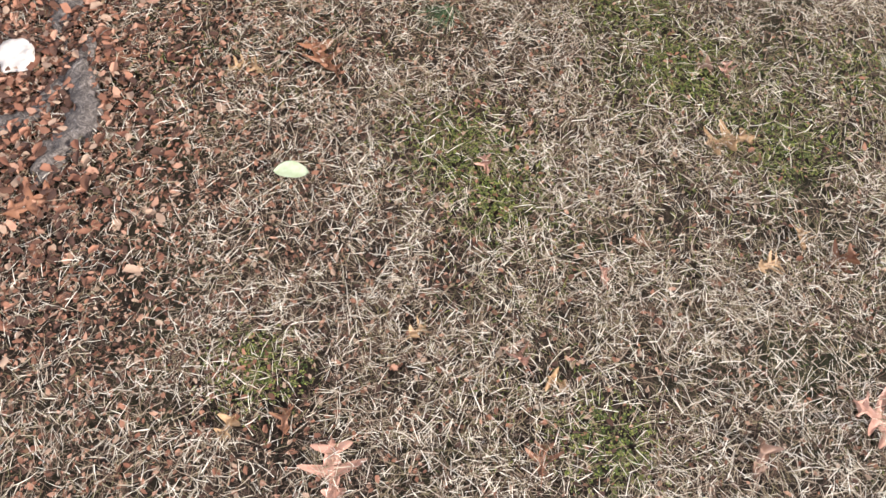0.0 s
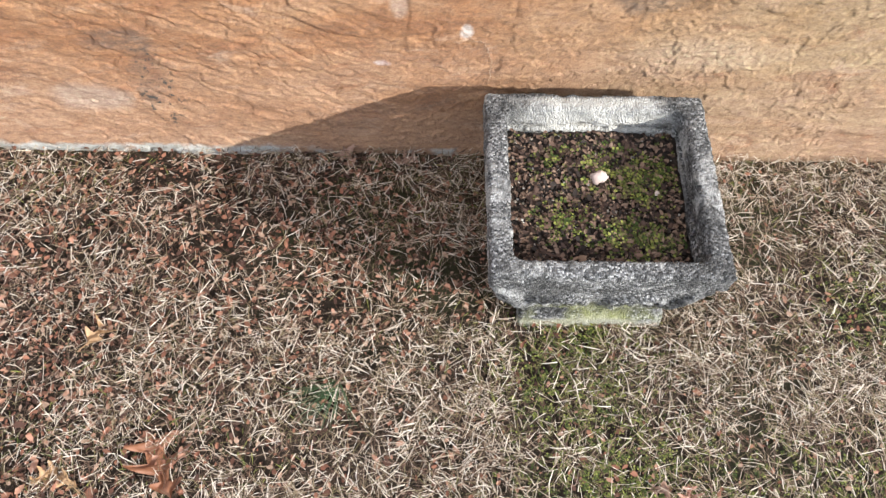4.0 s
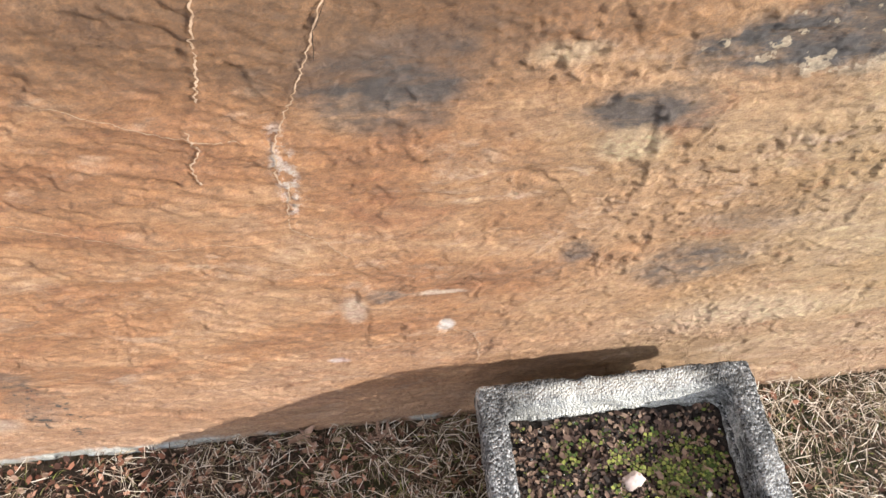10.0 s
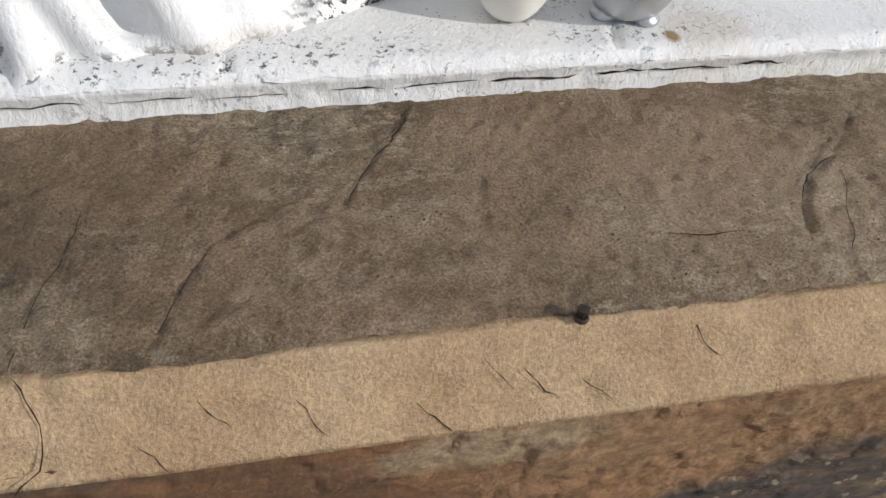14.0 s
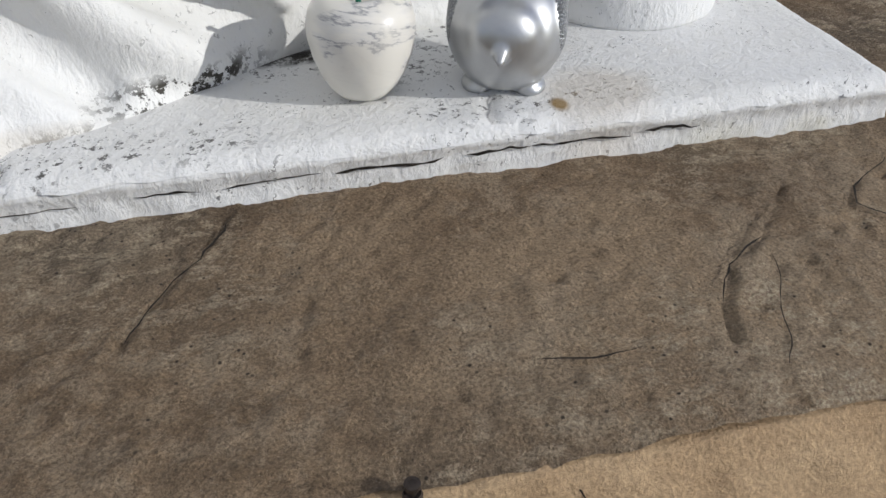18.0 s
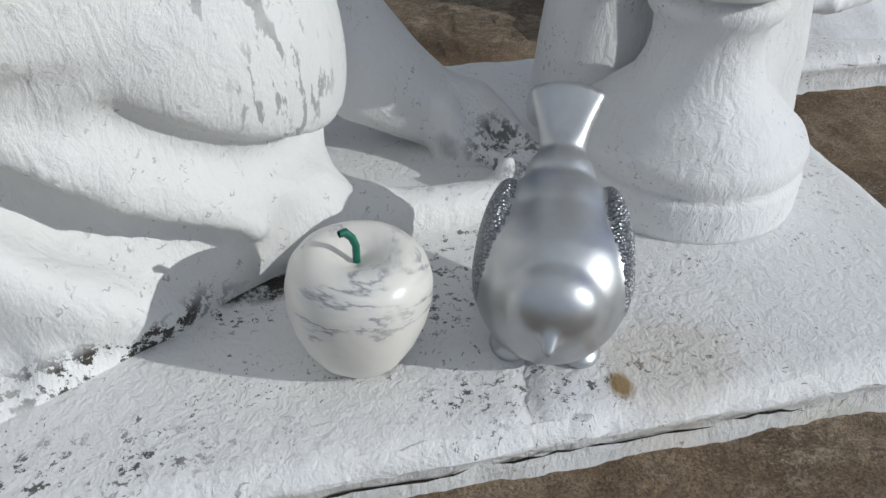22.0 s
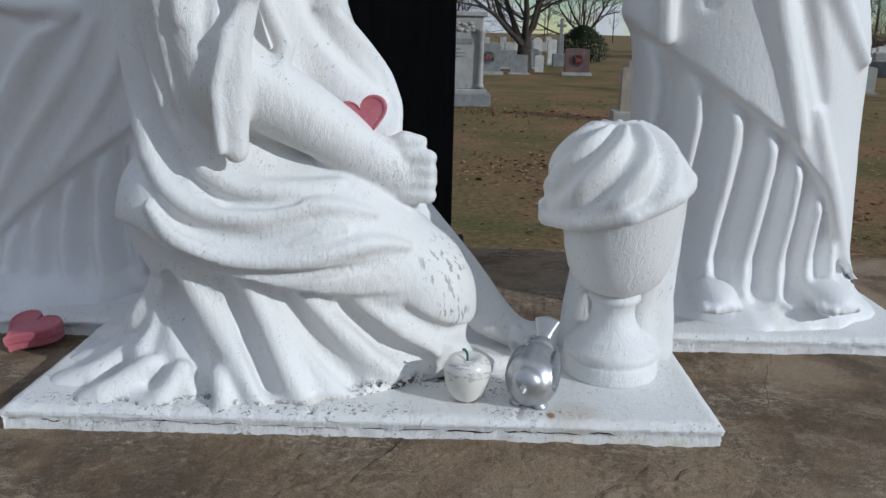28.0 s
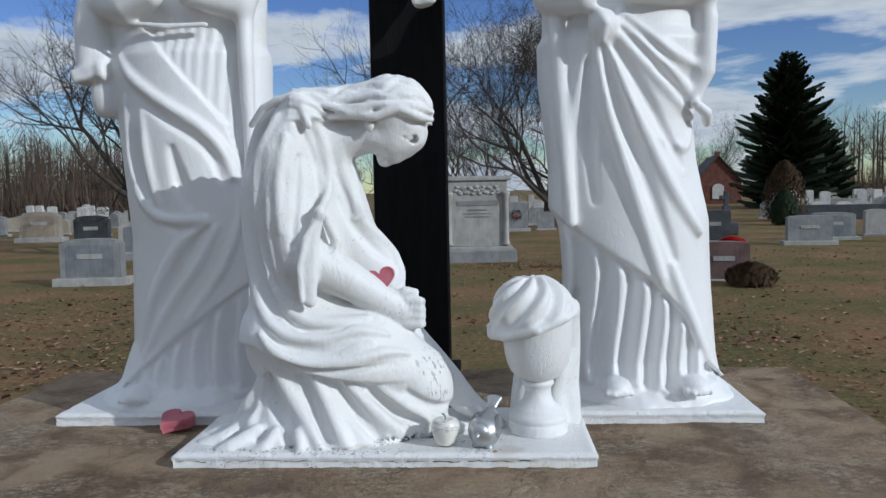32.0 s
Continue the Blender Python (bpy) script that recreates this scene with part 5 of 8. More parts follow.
    for pts, r in ((((0.392, 0.405, 1.982), (0.362, 0.378, 1.996), (0.318, 0.363, 2.008), (0.262, 0.362, 1.998), (0.20, 0.372, 1.996), (0.150, 0.382, 2.000)), 0.0105), (((0.394, 0.410, 2.002), (0.350, 0.372, 2.022), (0.290, 0.360, 2.018), (0.225, 0.366, 2.022), (0.150, 0.380, 2.016)), 0.0085),
                   (((0.384, 0.43, 2.034), (0.330, 0.390, 2.052), (0.260, 0.375, 2.044), (0.19, 0.385, 2.040), (0.11, 0.388, 2.034)), 0.0075), (((0.250, 0.362, 2.008), (0.20, 0.366, 2.008), (0.145, 0.376, 2.020), (0.09, 0.382, 2.040)), 0.0085)):
        p = []
        for k, q in enumerate(pts):
            p.append((q[0], q[1], q[2] + 0.004 * (-1) ** k))
        s.tube(p, [r * 0.6] + [r] * (len(p) - 2) + [r * 0.6], 0.006)
    s.lump((0.067, 0.372, 2.046), (0.018, 0.016, 0.012), 0.005)
    s.tube([(0.067, 0.365, 2.046), (0.03, 0.372, 2.040), (-0.01, 0.385, 2.022), (-0.045, 0.40, 1.985)], [0.009, 0.010, 0.010, 0.008], 0.008)
    s.tube([(0.067, 0.362, 2.040), (0.09, 0.35, 2.02), (0.108, 0.335, 1.975)], [0.008, 0.010, 0.010], 0.008)
    # rumpled hem on the base
    for pts, r in (((-0.03, 0.30), (-0.085, 0.265), (-0.12, 0.26)), 0.016), (((-0.07, 0.36), (-0.125, 0.325), (-0.165, 0.315)), 0.018), (((-0.07, 0.42), (-0.14, 0.40), (-0.19, 0.395)), 0.017), (((-0.06, 0.49), (-0.14, 0.49), (-0.19, 0.50)), 0.018), (((0.02, 0.285), (0.0, 0.256), (-0.02, 0.248)), 0.014), (((0.075, 0.275), (0.085, 0.25), (0.075, 0.242)), 0.013):
        s.tube([(pts[0][0], pts[0][1], 1.262), (pts[1][0], pts[1][1], 1.232), (pts[2][0], pts[2][1], 1.216)], [r, r * 0.9, r * 0.6], 0.012)
    for x, y, r in ((-0.150, 0.34, 0.045), (-0.145, 0.44, 0.05), (-0.085, 0.285, 0.032), (-0.03, 0.268, 0.024), (-0.16, 0.53, 0.05)):
        s.lump((x, y, 1.218), (r, r * 0.75, 0.016), 0.03)
    s.ripple((-0.22, 0.2, 1.2), (0.62, 0.72, 2.13), lambda x, y, z: 0.0007 * fractal(np.stack([x * 30, y * 30, z * 30], -1), 2, 5), 0.02)
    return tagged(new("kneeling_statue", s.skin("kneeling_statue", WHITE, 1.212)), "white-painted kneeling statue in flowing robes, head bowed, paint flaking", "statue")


def standing_right():
    s = Sculpt((0.62, 0.56, 1.19), (1.28, 1.10, 3.02), 0.0068)
    s.loft([(1.20, 0.965, 0.83, 0.245, 0.215), (1.27, 0.965, 0.83, 0.210, 0.180), (1.33, 0.965, 0.83, 0.198, 0.155), (1.55, 0.945, 0.83, 0.202, 0.152), (1.72, 0.93, 0.83, 0.212, 0.152), (1.88, 0.912, 0.83, 0.196, 0.15),
            (2.0, 0.90, 0.83, 0.195, 0.15), (2.12, 0.905, 0.83, 0.215, 0.15), (2.25, 0.915, 0.83, 0.228, 0.152), (2.45, 0.92, 0.84, 0.23, 0.14), (2.62, 0.92, 0.84, 0.16, 0.11), (2.66, 0.92, 0.84, 0.08, 0.08)], 0.03)
    s.tube([(0.92, 0.83, 2.62), (0.92, 0.82, 2.76)], [0.055, 0.05], 0.03)
    s.lump((0.92, 0.80, 2.84), (0.078, 0.095, 0.115), 0.03)
    s.lump((0.92, 0.84, 2.86), (0.10, 0.10, 0.12), 0.03)

    def edge(x):
        return np.interp(x, (0.70, 0.731, 0.847, 0.982, 1.060, 1.147, 1.19), (1.75, 1.722, 1.636, 1.546, 1.456, 1.306, 1.26))
    # tunic folds below the mantle
    s.ripple((0.70, 0.57, 1.25), (1.20, 0.92, 1.74), lambda x, y, z: 0.016 * folds((x + 0.010 * np.sin(11 * z) - 0.15 * (1.6 - z) * (x - 0.95) + 0.018 * lattice_noise(np.stack([x * 7, y * 3, z * 4], -1), 4)) / 0.062, 0.85) * smooth_step((edge(x) + 0.01 - z) / 0.05), 0.03)
    s.ripple((0.64, 0.57, 1.24), (1.24, 0.88, 2.25), lambda x, y, z: 0.019 * smooth_step((z - edge(x)) / 0.009) - 0.004, 0.03)
    # few broad folds sweep from the knot over the mantle
    for pts, r in ((((0.802, 2.216), (0.758, 2.008), (0.745, 1.75)), 0.016), (((0.821, 2.216), (0.858, 2.005), (0.925, 1.782), (0.992, 1.565)), 0.019), (((0.845, 2.20), (0.916, 2.032), (1.030, 1.799), (1.105, 1.691)), 0.020),
                   (((0.869, 2.235), (0.992, 2.097), (1.085, 2.005)), 0.016), (((0.879, 2.262), (1.011, 2.140), (1.100, 2.050)), 0.016), (((0.888, 2.285), (0.992, 2.195), (1.095, 2.145)), 0.015), (((1.02, 1.60), (1.07, 1.47), (1.13, 1.33)), 0.016), (((1.09, 1.97), (1.06, 1.92), (0.98, 1.95)), 0.012)):
        s.crease(pts, [r * 0.5] + [r] * (len(pts) - 2) + [r * 0.7], 0.013, 0.12)
    for pts, r in ((((0.84, 2.18), (0.885, 2.02), (0.965, 1.80), (1.03, 1.62)), 0.020), (((0.87, 2.19), (0.955, 2.05), (1.06, 1.87)), 0.018), (((0.89, 2.235), (1.0, 2.118), (1.09, 2.028)), 0.010), (((0.90, 2.265), (1.0, 2.168), (1.10, 2.098)), 0.010), (((0.80, 2.15), (0.80, 1.95), (0.815, 1.78)), 0.020)):
        s.crease(pts, [r * 0.5] + [r] * (len(pts) - 2) + [r * 0.5], 0.012, -0.22, carve=True)
    # a turned-back edge on the far hip
    s.tube([(1.09, 0.70, 2.04), (1.125, 0.72, 2.015), (1.135, 0.75, 1.99)], [0.012, 0.016, 0.012], 0.014)
    s.tube([(1.115, 0.745, 2.42), (1.13, 0.735, 2.27), (1.125, 0.735, 2.13), (1.10, 0.735, 2.06)], [0.030, 0.030, 0.028, 0.016], 0.025)
    s.tube([(0.715, 0.73, 2.35), (0.732, 0.705, 2.0), (0.752, 0.695, 1.72)], [0.026, 0.018, 0.014], 0.022)
    # knot at the waist, forearms
    s.lump((0.838, 0.668, 2.25), (0.040, 0.032, 0.045), 0.012)
    s.tube([(0.825, 0.655, 2.285), (0.84, 0.638, 2.25), (0.835, 0.65, 2.205)], [0.010, 0.013, 0.008], 0.008)
    s.tube([(0.725, 0.75, 2.46), (0.705, 0.715, 2.34), (0.785, 0.660, 2.315)], [0.055, 0.050, 0.034], 0.025)
    s.tube([(1.10, 0.76, 2.46), (1.11, 0.72, 2.36), (1.0, 0.668, 2.345), (0.92, 0.655, 2.335)], [0.055, 0.05, 0.042, 0.03], 0.025)
    # feet and rocky ground
    s.loft([(1.19, 0.985, 0.83, 0.245, 0.255), (1.23, 0.98, 0.83, 0.235, 0.24), (1.255, 0.97, 0.83, 0.20, 0.21)], 0.03)
    s.ripple((0.70, 0.565, 1.19), (1.26, 1.08, 1.30), lambda x, y, z: 0.012 * fractal(np.stack([x * 16 + 5 * y, y * 9, z * 20], -1), 3, 9), 0.03)
    for x, y in ((0.865, 0.635), (1.075, 0.645)):
        s.lump((x, y, 1.276), (0.040, 0.06, 0.026), 0.014)
        for i in range(5):
            s.lump((x - 0.032 + 0.016 * i, y - 0.055 + 0.006 * abs(i - 1), 1.268), (0.009, 0.016, 0.011), 0.005)
    s.ripple((0.62, 0.5, 1.2), (1.3, 1.1, 3.0), lambda x, y, z: 0.0005 * fractal(np.stack([x * 24, y * 24, z * 24], -1), 2, 15), 0.02)
    return tagged(new("standing_statue", s.skin("standing_statue", WHITE_CLEAN, 1.212)), "white-painted standing robed statue with a knotted mantle, bare feet", "statue")


def standing_left():
    s = Sculpt((-0.72, 0.56, 1.19), (-0.06, 1.12, 3.02), 0.0068)
    s.loft([(1.20, -0.40, 0.84, 0.255, 0.22), (1.27, -0.37, 0.84, 0.215, 0.185), (1.39, -0.345, 0.84, 0.195, 0.155), (1.70, -0.335, 0.84, 0.195, 0.15), (2.07, -0.345, 0.84, 0.215, 0.15), (2.25, -0.35, 0.84, 0.225, 0.15),
            (2.45, -0.36, 0.85, 0.24, 0.14), (2.62, -0.36, 0.85, 0.16, 0.11), (2.66, -0.36, 0.85, 0.08, 0.08)], 0.03)
    s.tube([(-0.36, 0.84, 2.62), (-0.36, 0.83, 2.76)], [0.055, 0.05], 0.03)
    s.lump((-0.36, 0.81, 2.84), (0.078, 0.095, 0.115), 0.03)
    s.lump((-0.36, 0.85, 2.86), (0.11, 0.11, 0.13), 0.03)
    # sleeves, folded hands
    s.tube([(-0.60, 0.83, 2.48), (-0.62, 0.79, 2.32), (-0.62, 0.78, 2.20)], [0.06, 0.055, 0.05], 0.02)
    s.block((-0.625, 0.775, 2.175), (0.045, 0.045, 0.020), 0.012, (0, -12, 0))
    s.lump((-0.60, 0.78, 2.11), (0.030, 0.034, 0.06), 0.02)

    def hem(x):
        return np.interp(x, (-0.56, -0.521, -0.391, -0.275, -0.149, -0.08), (1.25, 1.282, 1.392, 1.480, 1.572, 1.62))
    # tunic folds under the mantle's slanting hem
    s.ripple((-0.56, 0.57, 1.25), (-0.10, 0.92, 1.62), lambda x, y, z: 0.014 * folds((x - 0.25 * (1.6 - z) * (x + 0.33) + 0.005 * np.sin(20 * z) + 0.014 * lattice_noise(np.stack([x * 8, y * 3, z * 4], -1), 24)) / 0.052, 0.85) * smooth_step((hem(x) + 0.005 - z) / 0.05), 0.03)
    s.ripple((-0.60, 0.57, 1.24), (-0.08, 0.9, 2.25), lambda x, y, z: 0.017 * smooth_step((z - hem(x)) / 0.009) - 0.003, 0.03)
    # the mantle's upper edge stands proud of the pleated tunic
    def top_edge(x):
        return np.interp(x, (-0.44, -0.416, -0.354, -0.271, -0.209, -0.165), (2.30, 2.264, 2.183, 2.086, 2.010, 1.86))
    s.ripple((-0.46, 0.58, 1.80), (-0.13, 0.86, 2.32), lambda x, y, z: -0.012 * smooth_step((z - top_edge(x)) / 0.010) + 0.0022 * folds((x - 0.10 * (z - 2.2) + 0.008 * lattice_noise(np.stack([x * 9, y * 3, z * 4], -1), 27)) / 0.031, 1.0) * smooth_step((z - top_edge(x) - 0.01) / 0.02), 0.03)
    for pts, r in ((((-0.515, 2.215), (-0.470, 2.150), (-0.378, 2.078), (-0.280, 2.012), (-0.225, 1.945), (-0.200, 1.87)), 0.017), (((-0.497, 1.93), (-0.471, 1.825), (-0.418, 1.765), (-0.353, 1.747), (-0.27, 1.752)), 0.015), (((-0.448, 2.05), (-0.436, 1.919), (-0.410, 1.80)), 0.014),
                   (((-0.268, 1.742), (-0.344, 1.685), (-0.436, 1.526), (-0.484, 1.380)), 0.017), (((-0.245, 1.725), (-0.300, 1.620), (-0.385, 1.503), (-0.47, 1.360)), 0.015), (((-0.505, 2.10), (-0.500, 1.95), (-0.486, 1.87)), 0.013), (((-0.18, 1.85), (-0.19, 1.74), (-0.24, 1.60), (-0.33, 1.47)), 0.013)):
        s.crease(pts, [r * 0.5] + [r] * (len(pts) - 2) + [r * 0.6], 0.010, 0.10)
    for pts, r in ((((-0.477, 2.120), (-0.385, 2.040), (-0.290, 1.972), (-0.246, 1.92), (-0.228, 1.86)), 0.012), (((-0.40, 1.738), (-0.345, 1.722), (-0.285, 1.728)), 0.010), (((-0.275, 1.715), (-0.335, 1.640), (-0.405, 1.51)), 0.014), (((-0.47, 2.0), (-0.462, 1.90), (-0.44, 1.81)), 0.011), (((-0.36, 1.95), (-0.34, 1.86), (-0.32, 1.79)), 0.022)):
        s.crease(pts, [r * 0.5] + [r] * (len(pts) - 2) + [r * 0.5], 0.010, -0.1, carve=True)
    s.tube([(-0.155, 0.735, 2.42), (-0.15, 0.715, 2.20), (-0.15, 0.725, 2.0), (-0.155, 0.735, 1.75)], [0.028, 0.022, 0.018, 0.014], 0.018)
    s.tube([(-0.56, 0.76, 2.38), (-0.47, 0.69, 2.345), (-0.39, 0.66, 2.365)], [0.05, 0.046, 0.032], 0.02)
    s.tube([(-0.15, 0.78, 2.46), (-0.17, 0.72, 2.36), (-0.28, 0.66, 2.37)], [0.06, 0.05, 0.038], 0.025)
    s.tube([(-0.47, 0.682, 2.30), (-0.36, 0.672, 2.285), (-0.25, 0.682, 2.29)], [0.008, 0.009, 0.008], 0.010)
    s.loft([(1.19, -0.425, 0.84, 0.245, 0.265), (1.23, -0.42, 0.84, 0.23, 0.245), (1.255, -0.40, 0.84, 0.20, 0.21)], 0.03)
    s.ripple((-0.72, 0.565, 1.19), (-0.14, 1.08, 1.29), lambda x, y, z: 0.012 * fractal(np.stack([x * 16 + 5 * y, y * 9, z * 20], -1), 3, 19), 0.03)
    s.lump((-0.47, 0.635, 1.262), (0.038, 0.06, 0.026), 0.014)
    for i in range(5):
        s.lump((-0.50 + 0.016 * i, 0.585 + 0.006 * abs(i - 1), 1.255), (0.009, 0.016, 0.011), 0.005)
    s.ripple((-0.74, 0.5, 1.2), (-0.06, 1.1, 3.0), lambda x, y, z: 0.0005 * fractal(np.stack([x * 24, y * 24, z * 24], -1), 2, 25), 0.02)
    return tagged(new("standing_statue", s.skin("standing_statue", WHITE_CLEAN, 1.212)), "white-painted standing robed statue wrapped in a sweeping mantle", "statue")


def cross_and_feet():
    m = Nodes("black_painted_wood")
    grain = m.noise(14, 6, 0.65, m.pos((4, 4, 0.35)), 0.4)
    c = m.ramp(grain, (0.3, (0.0025, 0.0025, 0.003)), (0.7, (0.008, 0.0075, 0.0075)))
    black = m.done(c, 0.7, 0, m.noise(40, 6, 0.7, m.pos((5, 5, 0.3))), 0.5, 0.006, 0.12)
    cross = thing("cross", "tall black-painted wooden cross post behind the statues", "cross", (0.27, 1.14, SLAB_Z - 0.003))
    part("post", box_bm((0.237, 0.16, 2.6), (0, 0, 1.3), 0.006, seg=2), black, cross)
    part("foot_plate", box_bm((0.30, 0.20, 0.03), (0, 0, 0.015), 0.004), black, cross)
    s = Sculpt((0.17, 0.86, 2.30), (0.43, 1.10, 3.1), 0.007)
    s.tube([(0.31, 0.985, 2.46), (0.30, 0.94, 2.70), (0.28, 0.90, 2.86)], [0.035, 0.05, 0.06], 0.03)
    s.tube([(0.345, 0.975, 2.47), (0.345, 0.95, 2.70), (0.33, 0.91, 2.86)], [0.035, 0.05, 0.06], 0.03)
    s.tube([(0.31, 0.99, 2.47), (0.325, 0.955, 2.40)], [0.03, 0.024], 0.02)
    s.tube([(0.345, 0.985, 2.47), (0.35, 0.945, 2.405)], [0.03, 0.026], 0.02)
    for i in range(5):
        s.tube([(0.312 + 0.014 * i, 0.955, 2.41), (0.314 + 0.014 * i, 0.932, 2.385 + 0.002 * i)], [0.010, 0.008], 0.006)
    s.tube([(0.30, 0.91, 2.86), (0.29, 0.99, 3.02)], [0.085, 0.10], 0.04)
    tagged(new("hanging_statue", s.skin("hanging_statue", WHITE)), "white-painted statue fixed to the black post, feet crossed", "statue")


def draped_urn():
    """A pedestal urn half covered by a twisted cloth, and a cloth end trailing behind it."""
    cx, cy, z0 = 0.637, 0.415, BASE_Z - 0.004
    urn = thing("urn", "white-painted draped stone urn on a round foot", "urn", (cx, cy, z0))
    prof = [(0.073, 0.0), (0.074, 0.004), (0.074, 0.022), (0.072, 0.026), (0.0695, 0.028), (0.0725, 0.033), (0.073, 0.040), (0.070, 0.046), (0.062, 0.050), (0.059, 0.056), (0.052, 0.062),
            (0.041, 0.072), (0.035, 0.085), (0.0325, 0.098), (0.033, 0.110), (0.037, 0.114), (0.040, 0.119), (0.039, 0.125), (0.034, 0.128), (0.040, 0.131), (0.054, 0.138), (0.066, 0.150), (0.075, 0.168),
            (0.0815, 0.195), (0.085, 0.225), (0.087, 0.255), (0.088, 0.275), (0.086, 0.290)]
    part("bowl", lathe_bm(prof, 48), WHITE, urn, smooth=True)
    s = Sculpt((0.48, 0.28, 1.20), (0.80, 0.60, 1.66), 0.0048)
    s.lump((0.628, 0.415, 1.497), (0.104, 0.100, 0.108), 0.02, (0, -14, 0))

    def swirl(x, y, z):
        a = np.arctan2(y - 0.415, x - 0.622) / (2 * np.pi)
        r = np.hypot(x - 0.622, y - 0.415)
        return 0.0085 * folds(a * 9 + 11.0 * (1.60 - z) + 4 * r, 0.9) * smooth_step((r - 0.008) / 0.03) * smooth_step((z - 1.485) / 0.03)
    s.ripple((0.49, 0.29, 1.44), (0.79, 0.59, 1.64), swirl, 0.02)
    s.block((0.64, 0.415, 1.400), (0.20, 0.20, 0.082), 0.006, (0, -17, 0), carve=True)
    s.tube([(0.527, 0.415, 1.465), (0.555, 0.345, 1.470), (0.63, 0.315, 1.488), (0.70, 0.342, 1.512), (0.732, 0.41, 1.525)], [0.012, 0.010, 0.009, 0.010, 0.012], 0.010)
    s.tube([(0.527, 0.415, 1.465), (0.518, 0.41, 1.485)], [0.012, 0.008], 0.01)
    # trailing cloth behind
    s.tube([(0.722, 0.46, 1.52), (0.718, 0.49, 1.42), (0.712, 0.485, 1.33), (0.725, 0.47, 1.24)], [0.026, 0.034, 0.036, 0.026], 0.025)
    s.tube([(0.70, 0.45, 1.40), (0.688, 0.455, 1.31), (0.695, 0.445, 1.24)], [0.014, 0.020, 0.018], 0.02)
    s.tube([(0.618, 0.50, 1.42), (0.612, 0.515, 1.32), (0.606, 0.51, 1.23)], [0.026, 0.034, 0.040], 0.03)
    s.tube([(0.65, 0.53, 1.45), (0.645, 0.545, 1.33), (0.64, 0.54, 1.24)], [0.045, 0.05, 0.05], 0.03)
    s.ripple((0.48, 0.28, 1.22), (0.8, 0.6, 1.64), lambda x, y, z: 0.001 * fractal(np.stack([x * 30, y * 30, z * 30], -1), 2, 33), 0.02)
    me = s.skin("cloth", WHITE, 1.214)
    me.transform(Matrix.Translation((-cx, -cy, -z0)))
    part("cloth", me, WHITE, urn, "twisted cloth carved over the rim")
    urn.matrix_world = Matrix.Translation((cx + 0.001, cy - 0.002, z0)) @ Matrix.Diagonal((0.98, 0.98, 1.0, 1.0))


kneeling_statue()
standing_right()
standing_left()
cross_and_feet()
draped_urn()


# ---- small things left on the plinth ----
def marble_apple():
    m = Nodes("veined_white_marble")
    vein = m.noise(13, 6, 0.62, m.pos((0.8, 0.8, 2.4)), 0.9)
    c = m.ramp(vein, (0.40, (0.80, 0.77, 0.70)), (0.475, (0.72, 0.70, 0.66)), (0.50, (0.30, 0.30, 0.31)), (0.525, (0.70, 0.68, 0.64)), (0.6, (0.80, 0.77, 0.71)))
    c = m.mix(m.ramp(m.noise(30, 3), (0.44, 0.0), (0.54, 0.95)), c, (0.78, 0.75, 0.68))
    marble = m.done(c, 0.28, 0, None)
    green = mat_plain("green_stem", (0.008, 0.10, 0.065), (0.02, 0.17, 0.11), 60, 0.35)
    apple = thing("apple", "veined white marble apple with a green stem on the white base", "ornament", (0.416, 0.295, BASE_Z - 0.002))
    prof = [(0.004, 0.003), (0.011, 0.000), (0.017, 0.002), (0.0225, 0.008), (0.0275, 0.017), (0.0315, 0.028), (0.0335, 0.039), (0.0335, 0.047), (0.0315, 0.055), (0.0275, 0.0605), (0.021, 0.0638),
            (0.014, 0.0632), (0.008, 0.060), (0.004, 0.0575)]
    bm = lathe_bm(prof, 40)
    bmesh.ops.scale(bm, vec=(0.98, 0.98, 1.0), verts=bm.verts)
    for v in bm.verts:
        a = math.atan2(v.co.y, v.co.x)
        k = 1 + 0.018 * math.cos(5 * a + 0.4) * (1 - v.co.z / 0.09)
        v.co.x, v.co.y = v.co.x * k + 0.05 * (v.co.z - 0.03) * 0.3, v.co.y * k
    part("fruit", bm, marble, apple, smooth=True)
    v, f = tube_arrays([(0, 0, 0.0565), (0.0, 0, 0.066), (-0.0015, 0, 0.0705), (-0.0045, -0.001, 0.0745), (-0.007, -0.002, 0.0745)], [0.0017, 0.0017, 0.0018, 0.0020, 0.0016], 8)
    part("stem", quick_mesh("stem", v, f, green, True), green, apple, "bent green stem")


